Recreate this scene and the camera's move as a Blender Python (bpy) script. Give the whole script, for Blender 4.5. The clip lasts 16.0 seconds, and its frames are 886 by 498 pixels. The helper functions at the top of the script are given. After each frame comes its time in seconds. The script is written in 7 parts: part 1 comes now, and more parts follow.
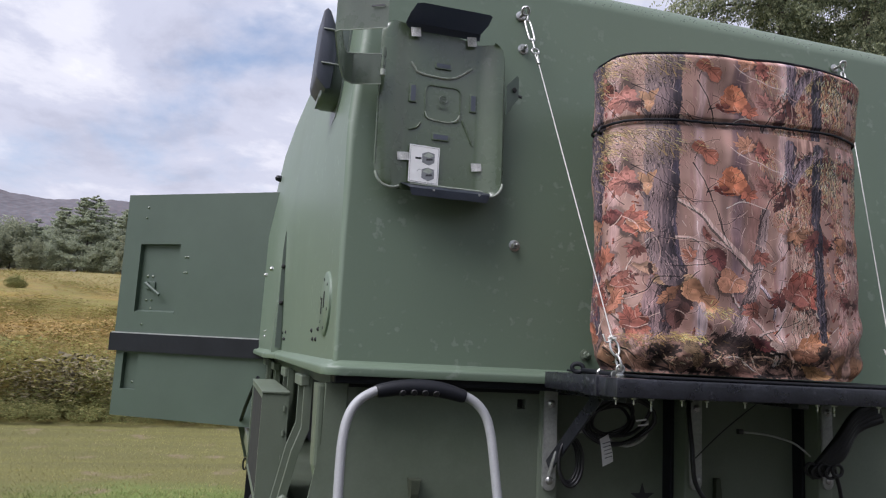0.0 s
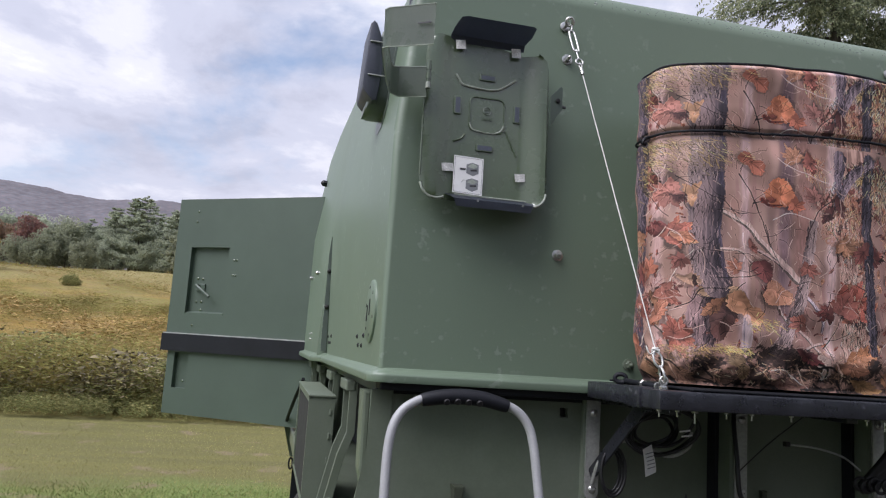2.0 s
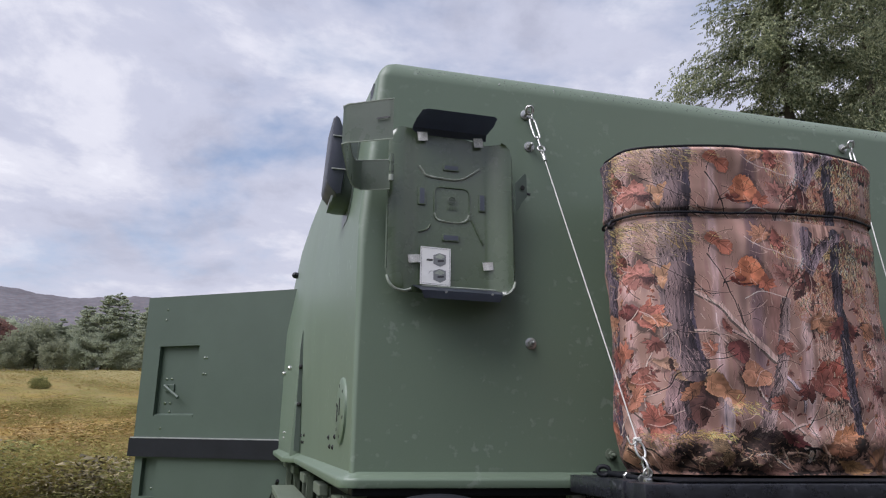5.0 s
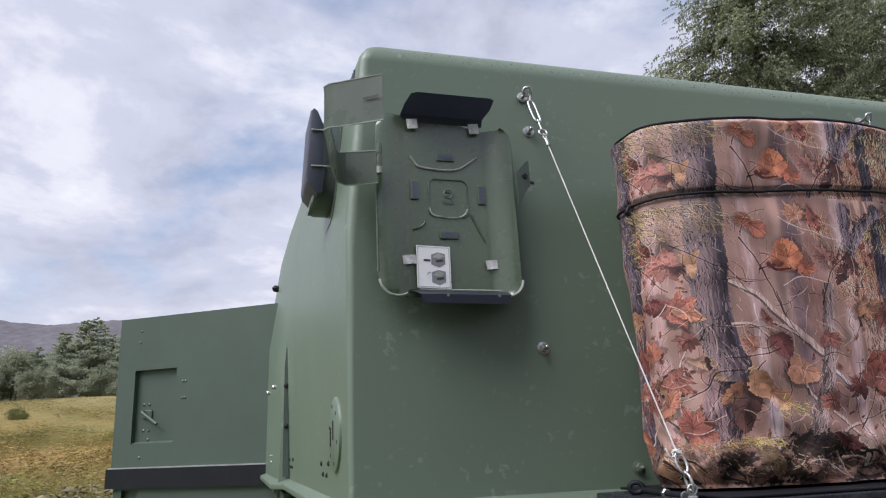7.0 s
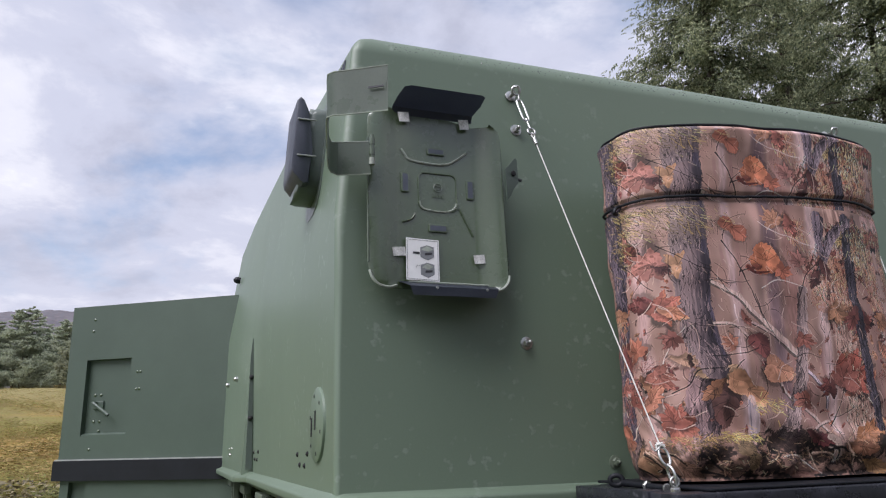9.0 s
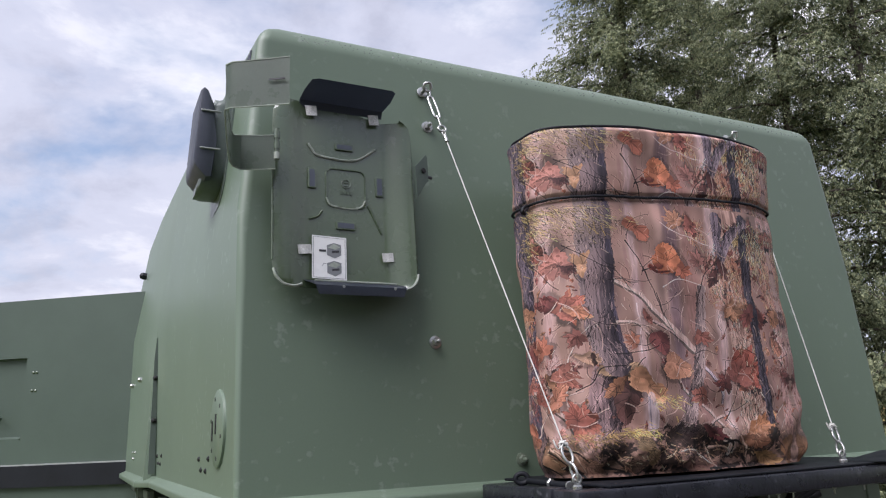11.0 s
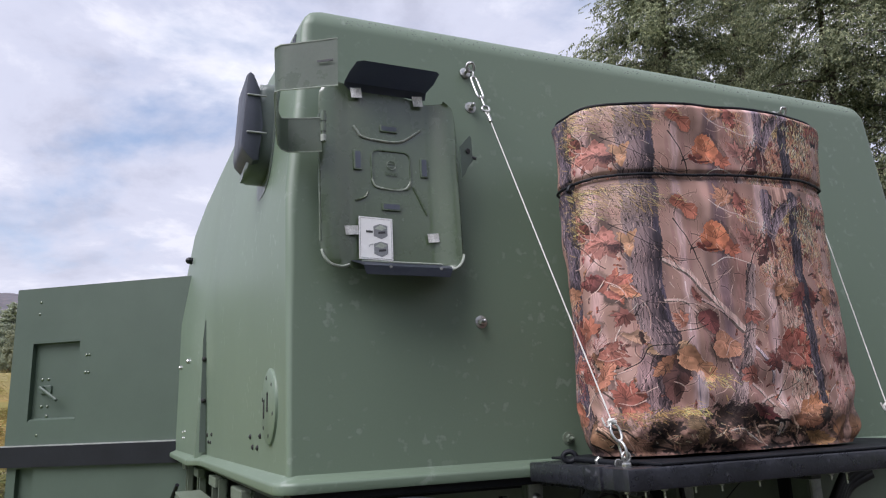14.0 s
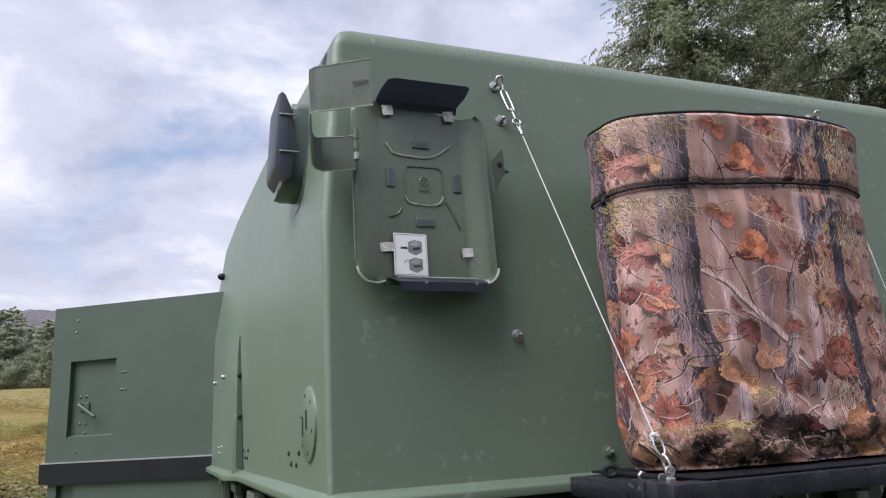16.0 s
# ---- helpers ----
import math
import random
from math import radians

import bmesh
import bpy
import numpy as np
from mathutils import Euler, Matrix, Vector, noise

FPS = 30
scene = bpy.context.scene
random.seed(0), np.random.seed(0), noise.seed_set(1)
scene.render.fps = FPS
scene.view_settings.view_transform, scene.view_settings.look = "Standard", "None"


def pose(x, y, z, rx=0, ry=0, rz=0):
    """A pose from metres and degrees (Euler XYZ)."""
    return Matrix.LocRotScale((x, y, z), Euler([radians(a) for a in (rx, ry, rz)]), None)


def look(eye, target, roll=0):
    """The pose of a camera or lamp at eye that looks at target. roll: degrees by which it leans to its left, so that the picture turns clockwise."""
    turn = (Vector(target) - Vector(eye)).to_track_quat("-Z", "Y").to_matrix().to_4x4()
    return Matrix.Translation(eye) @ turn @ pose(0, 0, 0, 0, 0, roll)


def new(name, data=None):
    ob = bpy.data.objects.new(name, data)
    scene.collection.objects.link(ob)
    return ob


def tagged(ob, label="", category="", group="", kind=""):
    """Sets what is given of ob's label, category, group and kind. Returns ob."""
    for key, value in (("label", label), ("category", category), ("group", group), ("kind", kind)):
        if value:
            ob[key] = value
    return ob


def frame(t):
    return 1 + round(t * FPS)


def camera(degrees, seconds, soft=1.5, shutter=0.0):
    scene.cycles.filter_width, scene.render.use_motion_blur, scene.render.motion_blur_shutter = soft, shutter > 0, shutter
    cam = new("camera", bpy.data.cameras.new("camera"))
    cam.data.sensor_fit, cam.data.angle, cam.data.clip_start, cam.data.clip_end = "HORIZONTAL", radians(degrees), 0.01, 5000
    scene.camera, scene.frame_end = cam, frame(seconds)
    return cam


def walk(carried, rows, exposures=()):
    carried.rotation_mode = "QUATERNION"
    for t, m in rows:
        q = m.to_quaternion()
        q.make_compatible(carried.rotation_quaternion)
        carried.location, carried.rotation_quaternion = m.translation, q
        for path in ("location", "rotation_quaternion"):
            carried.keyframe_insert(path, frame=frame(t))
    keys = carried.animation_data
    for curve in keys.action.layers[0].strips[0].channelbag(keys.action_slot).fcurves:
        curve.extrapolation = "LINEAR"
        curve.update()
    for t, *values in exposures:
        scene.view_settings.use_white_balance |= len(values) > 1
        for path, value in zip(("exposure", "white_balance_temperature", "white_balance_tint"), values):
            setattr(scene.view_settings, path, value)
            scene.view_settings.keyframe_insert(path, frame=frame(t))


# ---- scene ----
cam = camera(62.5, 16.0, soft=1.2)
PATH = [
    (0, (0.266, 0.131, 1.756), (0.82, 2.033, 2.034), 3.0),
    (0.5, (0.258, 0.133, 1.734), (0.761, 2.064, 1.864), 3.2),
    (1, (0.245, 0.12, 1.732), (0.718, 2.06, 1.85), 3.4),
    (1.5, (0.251, 0.108, 1.75), (0.71, 2.049, 1.899), 3.5),
    (2, (0.253, 0.102, 1.775), (0.695, 2.034, 2.048), 3.7),
    (2.5, (0.255, 0.099, 1.782), (0.683, 2.02, 2.133), 3.6),
    (3, (0.244, 0.087, 1.782), (0.663, 2.006, 2.159), 2.9),
    (3.5, (0.244, 0.082, 1.781), (0.651, 2.001, 2.173), 2.7),
    (4, (0.254, 0.085, 1.787), (0.647, 2.005, 2.187), 3.6),
    (4.5, (0.283, 0.104, 1.809), (0.721, 2.001, 2.266), 3.0),
    (4.7, (0.28, 0.113, 1.804), (0.738, 1.999, 2.288), 2.1),
    (6.8, (0.325, 0.321, 1.841), (0.857, 2.179, 2.356), -2.5),
    (7, (0.289, 0.337, 1.835), (0.827, 2.193, 2.353), -2.3),
    (7.5, (0.224, 0.372, 1.808), (0.797, 2.218, 2.324), -1.7),
    (8, (0.212, 0.362, 1.813), (0.821, 2.195, 2.331), -1.4),
    (8.5, (0.204, 0.36, 1.811), (0.841, 2.184, 2.329), -1.2),
    (9, (0.201, 0.355, 1.82), (0.868, 2.17, 2.333), -1.4),
    (9.5, (0.226, 0.361, 1.818), (0.964, 2.145, 2.337), -1.5),
    (9.7, (0.244, 0.361, 1.821), (1.055, 2.114, 2.338), -1.9),
    (11.8, (0.226, 0.366, 1.835), (1.091, 2.104, 2.318), -2.6),
    (12, (0.221, 0.368, 1.836), (1.07, 2.114, 2.317), -2.7),
    (12.5, (0.216, 0.366, 1.832), (1.029, 2.129, 2.315), -2.6),
    (13, (0.22, 0.365, 1.827), (1.013, 2.14, 2.296), -2.8),
    (13.5, (0.216, 0.362, 1.822), (0.998, 2.144, 2.286), -2.6),
    (14, (0.218, 0.367, 1.822), (0.993, 2.154, 2.277), -2.4),
    (14.5, (0.22, 0.375, 1.823), (0.987, 2.165, 2.28), -2.4),
    (15, (0.205, 0.38, 1.826), (0.955, 2.177, 2.284), -2.9),
    (15.5, (0.204, 0.375, 1.826), (0.937, 2.174, 2.3), -3.1),
    (16, (0.197, 0.371, 1.837), (0.907, 2.178, 2.318), -3.2),
]
walk(cam, [(t, look(eye, target, roll)) for t, eye, target, roll in PATH], exposures=[(0, 0.05, 6250, 11), (1, 0.16, 6250, 11), (1.5, 0.16, 6250, 11), (2.5, 0.0, 6250, 11), (4.5, -0.12, 6250, 11), (7, 0.0, 6250, 10), (9, 0.03, 6250, 11), (12, 0.15, 6250, 11), (14.5, 0.13, 6250, 11), (16, 0.12, 6250, 11)])

# ---- sky, sun ----
world = bpy.data.worlds.new("sky")
scene.world = world
world.use_nodes = True


def build_sky():
    nt = world.node_tree
    n, l = nt.nodes, nt.links
    n.clear()
    out = n.new("ShaderNodeOutputWorld")
    bg = n.new("ShaderNodeBackground")
    sky = n.new("ShaderNodeTexSky")
    sky.sky_type, sky.sun_disc = "NISHITA", False
    sky.sun_elevation, sky.sun_rotation = radians(58), radians(240)
    sky.air_density, sky.dust_density = 1.0, 2.0
    scale = n.new("ShaderNodeVectorMath"); scale.operation = "SCALE"; scale.inputs[3].default_value = SKY
    l.new(sky.outputs[0], scale.inputs[0])
    tc = n.new("ShaderNodeTexCoord")
    sep = n.new("ShaderNodeSeparateXYZ"); l.new(tc.outputs["Generated"], sep.inputs[0])

    def math_node(op, a, b):
        m = n.new("ShaderNodeMath"); m.operation = op
        for k, v in enumerate((a, b)):
            if isinstance(v, (int, float)):
                m.inputs[k].default_value = v
            else:
                l.new(v, m.inputs[k])
        return m.outputs[0]
    z = math_node("ADD", math_node("MAXIMUM", sep.outputs[2], 0.0), 0.22)
    comb = n.new("ShaderNodeCombineXYZ")
    l.new(math_node("DIVIDE", sep.outputs[0], z), comb.inputs[0])
    l.new(math_node("DIVIDE", sep.outputs[1], z), comb.inputs[1])

    def cloud(sc, detail, rough, seed, distort=0.0):
        t = n.new("ShaderNodeTexNoise"); t.noise_dimensions = "4D"
        t.inputs["Scale"].default_value, t.inputs["Detail"].default_value = sc, detail
        t.inputs["Roughness"].default_value, t.inputs["W"].default_value = rough, seed
        t.inputs["Distortion"].default_value = distort
        l.new(comb.outputs[0], t.inputs["Vector"])
        return t.outputs[0]

    def ramp(fac, stops):
        r = n.new("ShaderNodeValToRGB"); l.new(fac, r.inputs[0])
        e = r.color_ramp.elements
        while len(e) < len(stops):
            e.new(0.5)
        for el, (p, c) in zip(e, stops):
            el.position, el.color = p, (*c, 1)
        r.color_ramp.interpolation = "EASE"
        return r.outputs[0]

    def mix(fac, a, b, kind="MIX"):
        m = n.new("ShaderNodeMix"); m.data_type, m.blend_type = "RGBA", kind
        if isinstance(fac, (int, float)):
            m.inputs[0].default_value = fac
        else:
            l.new(fac, m.inputs[0])
        for k, v in ((6, a), (7, b)):
            if isinstance(v, tuple):
                m.inputs[k].default_value = (*v, 1)
            else:
                l.new(v, m.inputs[k])
        return m.outputs[2]
    cover = ramp(cloud(1.1, 7, 0.58, 3.1, 0.3), [(0.30, (0, 0, 0)), (0.49, (1, 1, 1))])
    tone = ramp(cloud(2.1, 8, 0.60, 8.6, 0.25), [(0.34, (0.50, 0.51, 0.62)), (0.48, (0.64, 0.65, 0.77)), (0.58, (0.84, 0.83, 0.91)), (0.69, (1.06, 1.04, 1.08))])
    # cloud banks thicken towards the horizon
    low = ramp(sep.outputs[2], [(0.02, (1, 1, 1)), (0.42, (0, 0, 0))])
    banks = mix(low, tone, mix(0.5, tone, (0.66, 0.655, 0.745)))
    full = mix(1.0, cover, low, "LIGHTEN")
    colour = mix(full, scale.outputs[0], banks)
    l.new(colour, bg.inputs[0])
    bg.inputs[1].default_value = WORLD
    l.new(bg.outputs[0], out.inputs[0])


SKY, WORLD = 0.165, 1.04
build_sky()
sun = new("sun", bpy.data.lights.new("sun", "SUN"))
sun.data.energy, sun.data.angle, sun.data.color = 4.5, radians(48), (1.0, 0.95, 0.99)
sun.matrix_world = look((-5.9, -2.4, 8.8), (0, 0, 0))


# ---- materials ----
def material(name, base, rough=0.6, metal=0.0, grain=(180.0, 0.06), blotch=(5.0, 0.12), bump=0.0, bump_scale=200.0, tint=None, spec=0.5, island=0.0, object_random=0.0, stains=None, coat=0.0, two=False, uneven=0.07):
    """Paint, metal or cloth: a base colour varied at two scales, with fine relief."""
    m = bpy.data.materials.new(name)
    m.use_nodes = True
    nt = m.node_tree
    n, l = nt.nodes, nt.links
    b = n["Principled BSDF"]
    tc = n.new("ShaderNodeTexCoord")

    def noise_tex(sc, detail=4, rough_=0.6):
        t = n.new("ShaderNodeTexNoise")
        t.inputs["Scale"].default_value, t.inputs["Detail"].default_value, t.inputs["Roughness"].default_value = sc, detail, rough_
        l.new(tc.outputs["Object"], t.inputs["Vector"])
        return t.outputs[0]

    def mapped(fac, lo, hi, a=0.3, z=0.7):
        r = n.new("ShaderNodeMapRange")
        l.new(fac, r.inputs[0])
        r.inputs[1].default_value, r.inputs[2].default_value, r.inputs[3].default_value, r.inputs[4].default_value = a, z, lo, hi
        return r.outputs[0]

    def mult(a, c):
        k = n.new("ShaderNodeMath"); k.operation = "MULTIPLY"
        l.new(a, k.inputs[0]); l.new(c, k.inputs[1])
        return k.outputs[0]
    big = noise_tex(blotch[0], 5)
    fac = mult(mapped(big, 1 - blotch[1], 1 + blotch[1]), mapped(noise_tex(grain[0], 3), 1 - grain[1], 1 + grain[1]))
    for amount, node, socket in ((island, "ShaderNodeNewGeometry", "Random Per Island"), (object_random, "ShaderNodeObjectInfo", "Random")):
        if amount:
            g = n.new(node)
            fac = mult(fac, mapped(g.outputs[socket], 1 - amount, 1 + amount, 0, 1))
    colour = None
    if tint:
        mx = n.new("ShaderNodeMix"); mx.data_type = "RGBA"
        mx.inputs[6].default_value, mx.inputs[7].default_value = (*base, 1), (*tint, 1)
        if island:
            g = n.new("ShaderNodeNewGeometry")
            l.new(g.outputs["Random Per Island"], mx.inputs[0])
        else:
            l.new(mapped(noise_tex(blotch[0] * 1.7 + 0.3, 6), 0, 1, 0.4, 0.6), mx.inputs[0])
        colour = mx.outputs[2]
    sc = n.new("ShaderNodeVectorMath"); sc.operation = "SCALE"
    if colour:
        l.new(colour, sc.inputs[0])
    else:
        sc.inputs[0].default_value = base
    l.new(fac, sc.inputs[3])
    final = sc.outputs[0]
    if stains:
        st_colour, st_scale, st_lo, st_amount = stains
        mx = n.new("ShaderNodeMix"); mx.data_type = "RGBA"
        a = mapped(noise_tex(st_scale, 3, 0.5), 0, st_amount, st_lo, st_lo + 0.08)
        k = mult(a, mapped(noise_tex(st_scale * 0.18, 2), 0, 1, 0.48, 0.62))
        l.new(k, mx.inputs[0]); l.new(final, mx.inputs[6])
        mx.inputs[7].default_value = (*st_colour, 1)
        final = mx.outputs[2]
    l.new(final, b.inputs["Base Color"])
    l.new(mapped(noise_tex(blotch[0] * 2.3, 5), rough - uneven, min(1, rough + uneven)), b.inputs["Roughness"])
    b.inputs["Metallic"].default_value = metal
    b.inputs["Specular IOR Level"].default_value = spec
    if coat:
        b.inputs["Coat Weight"].default_value, b.inputs["Coat Roughness"].default_value = coat, 0.15
    if bump:
        bp = n.new("ShaderNodeBump")
        bp.inputs["Strength"].default_value, bp.inputs["Distance"].default_value = bump, 0.002
        l.new(noise_tex(bump_scale, 4), bp.inputs["Height"])
        l.new(bp.outputs[0], b.inputs["Normal"])
    if two:
        tl, ms = n.new("ShaderNodeBsdfTranslucent"), n.new("ShaderNodeMixShader")
        l.new(final, tl.inputs["Color"])
        ms.inputs[0].default_value = 0.45
        l.new(b.outputs[0], ms.inputs[1]); l.new(tl.outputs[0], ms.inputs[2])
        l.new(ms.outputs[0], n["Material Output"].inputs["Surface"])
    return m


SHELL = material("gelcoat_green", (0.122, 0.165, 0.116), 0.42, spec=0.5, uneven=0.015, grain=(260, 0.02), blotch=(1.3, 0.05), stains=((0.33, 0.37, 0.33), 40.0, 0.585, 0.26))
DOORGREEN = material("door_paint_green", (0.056, 0.080, 0.060), 0.5, grain=(200, 0.05), blotch=(3, 0.08), bump=0.1)
BODY = material("trailer_paint_green", (0.132, 0.156, 0.118), 0.36, spec=0.4, uneven=0.03, grain=(150, 0.04), blotch=(1.6, 0.10), bump=0.12, tint=(0.104, 0.128, 0.090))
HOLDER = material("holder_paint_green", (0.068, 0.096, 0.052), 0.26, spec=0.7, grain=(220, 0.06), blotch=(6, 0.1), bump=0.08, coat=0.5)
# darker, bluer copy of the holder paint for its shaded undersides and insets
HOODPAINT = material("shaded_holder_paint", (0.066, 0.076, 0.100), 0.40, grain=(200, 0.06), blotch=(6, 0.1))
BEAD = material("water_bead", (0.10, 0.12, 0.10), 0.12, grain=(50, 0.05), blotch=(5, 0.1), coat=1.0)
# lighter than the holder paint: the strap's lit face is put into colour
STRAP = material("lightened_strap_green", (0.155, 0.188, 0.15), 0.32, grain=(220, 0.05), blotch=(6, 0.08))
# pale tone painted as highlights on holder edges and ribs; also a printed tint
EDGE = material("pale_highlight_and_print", (0.31, 0.34, 0.29), 0.35, grain=(200, 0.15), blotch=(20, 0.25))
BLACK = material("black_steel_paint", (0.017, 0.018, 0.023), 0.30, grain=(160, 0.2), blotch=(14, 0.3), bump=0.5, bump_scale=90, stains=((0.10, 0.10, 0.115), 48, 0.60, 0.6), spec=0.6)
RUBBER = material("black_rubber", (0.008, 0.009, 0.012), 0.55, grain=(200, 0.1), blotch=(9, 0.2), bump=0.2, spec=0.25)
TYRE = material("tyre_rubber", (0.022, 0.022, 0.023), 0.8, grain=(120, 0.15), blotch=(8, 0.2), bump=0.4)
CABLE = material("cable_jacket", (0.008, 0.008, 0.009), 0.45, grain=(200, 0.1), blotch=(9, 0.15))
VENT = material("vent_dark_plastic", (0.040, 0.045, 0.062), 0.42, grain=(160, 0.08), blotch=(8, 0.12))
DUCT = material("duct_paint_green", (0.088, 0.110, 0.094), 0.36, grain=(160, 0.06), blotch=(8, 0.1))
ALU = material("brushed_aluminium", (0.31, 0.315, 0.32), 0.62, 0.25, grain=(300, 0.06), blotch=(12, 0.08), bump=0.1)
ZINC = material("zinc_plated_steel", (0.46, 0.46, 0.44), 0.32, 0.9, grain=(200, 0.12), blotch=(40, 0.15))
GALV = material("galvanised_bracket", (0.36, 0.37, 0.35), 0.42, 0.45, grain=(120, 0.1), blotch=(15, 0.2), bump=0.15)
WIRE = material("coated_wire_rope", (0.62, 0.61, 0.57), 0.45, grain=(400, 0.15), blotch=(30, 0.1))
# near-black for small dark parts, and as painted shade in holes and openings
DARK = material("dark_hole", (0.008, 0.008, 0.008), 0.8)
PAPER = material("white_paper", (0.78, 0.78, 0.77), 0.6, grain=(90, 0.03), blotch=(25, 0.05))
FOIL = material("crinkled_clear_tape", (0.58, 0.58, 0.56), 0.25, grain=(300, 0.25), blotch=(70, 0.3), bump=0.9, bump_scale=160)
INK = material("grey_ink", (0.20, 0.21, 0.22), 0.6)
INKDARK = material("dark_ink", (0.03, 0.03, 0.035), 0.6)
AMBER = material("amber_lens", (0.75, 0.13, 0.015), 0.2, grain=(200, 0.1), blotch=(60, 0.15), coat=0.5)
WOODSTICK = material("pale_stick", (0.32, 0.30, 0.27), 0.7, grain=(120, 0.15), blotch=(30, 0.2))
WEB = material("olive_webbing", (0.045, 0.055, 0.033), 0.8, grain=(500, 0.2), blotch=(20, 0.15), bump=0.4, bump_scale=700)
BARK = material("cedar_bark", (0.075, 0.06, 0.05), 0.9, grain=(40, 0.3), blotch=(4, 0.25), bump=0.8, bump_scale=30)
CEDAR = material("cedar_foliage", (0.135, 0.172, 0.112), 0.75, two=True, grain=(20, 0.15), blotch=(1.2, 0.3), island=0.35, tint=(0.315, 0.325, 0.195), spec=0.12)
# dark foliage for the unseen woods that block low sky light
WOODS = material("unseen_woods_foliage", (0.030, 0.040, 0.026), 0.85, grain=(2, 0.2), blotch=(0.3, 0.3), island=0.3, tint=(0.055, 0.060, 0.036), spec=0.05)
# far foliage, paled beyond its own green to put distance haze into colour
SPRUCE = material("hazy_spruce_foliage", (0.37, 0.415, 0.315), 0.8, two=True, grain=(8, 0.15), blotch=(0.25, 0.25), island=0.10, tint=(0.42, 0.45, 0.335), spec=0.0)
BROADLEAF = material("hazy_broadleaf_green", (0.28, 0.31, 0.225), 0.8, two=True, grain=(8, 0.2), blotch=(0.4, 0.25), island=0.2, tint=(0.29, 0.30, 0.20), spec=0.05)
MAPLE = material("autumn_maple", (0.29, 0.19, 0.185), 0.8, two=True, grain=(8, 0.2), blotch=(0.4, 0.25), island=0.4, tint=(0.22, 0.11, 0.08), spec=0.2)
RUSSET = material("autumn_russet", (0.44, 0.29, 0.22), 0.8, two=True, grain=(8, 0.2), blotch=(0.4, 0.25), island=0.4, tint=(0.19, 0.14, 0.08), spec=0.2)
YELLOW = material("autumn_yellow", (0.42, 0.33, 0.05), 0.7, grain=(8, 0.2), blotch=(0.6, 0.25), island=0.4, tint=(0.25, 0.24, 0.06), spec=0.2)
WEEDS = material("goldenrod_field", (0.27, 0.205, 0.075), 0.85, two=True, grain=(3, 0.15), blotch=(0.35, 0.45), island=0.3, tint=(0.20, 0.205, 0.068), spec=0.15)
WEEDS_RUST = material("rusty_weeds", (0.31, 0.205, 0.095), 0.85, grain=(3, 0.15), blotch=(0.2, 0.3), island=0.25, tint=(0.35, 0.25, 0.10), spec=0.15)
SHRUB = material("shrub_leaves", (0.225, 0.265, 0.105), 0.85, two=True, grain=(8, 0.2), blotch=(1.1, 0.4), island=0.35, tint=(0.30, 0.27, 0.12), spec=0.1)
SHRUB_DARK = material("shrub_dark_stems", (0.17, 0.15, 0.10), 0.85, grain=(8, 0.2), blotch=(0.8, 0.3), island=0.5, tint=(0.20, 0.17, 0.10), spec=0.15)
STRAW = material("straw_blades", (0.28, 0.245, 0.11), 0.8, grain=(6, 0.15), blotch=(0.5, 0.25), island=0.25, tint=(0.35, 0.33, 0.14), spec=0.15)
GRASS = material("lawn_blades", (0.14, 0.205, 0.055), 0.8, grain=(6, 0.15), blotch=(0.5, 0.25), island=0.4, tint=(0.20, 0.25, 0.08), spec=0.15)
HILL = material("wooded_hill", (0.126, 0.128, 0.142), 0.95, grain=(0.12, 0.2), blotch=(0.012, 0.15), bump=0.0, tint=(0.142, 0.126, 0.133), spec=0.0)


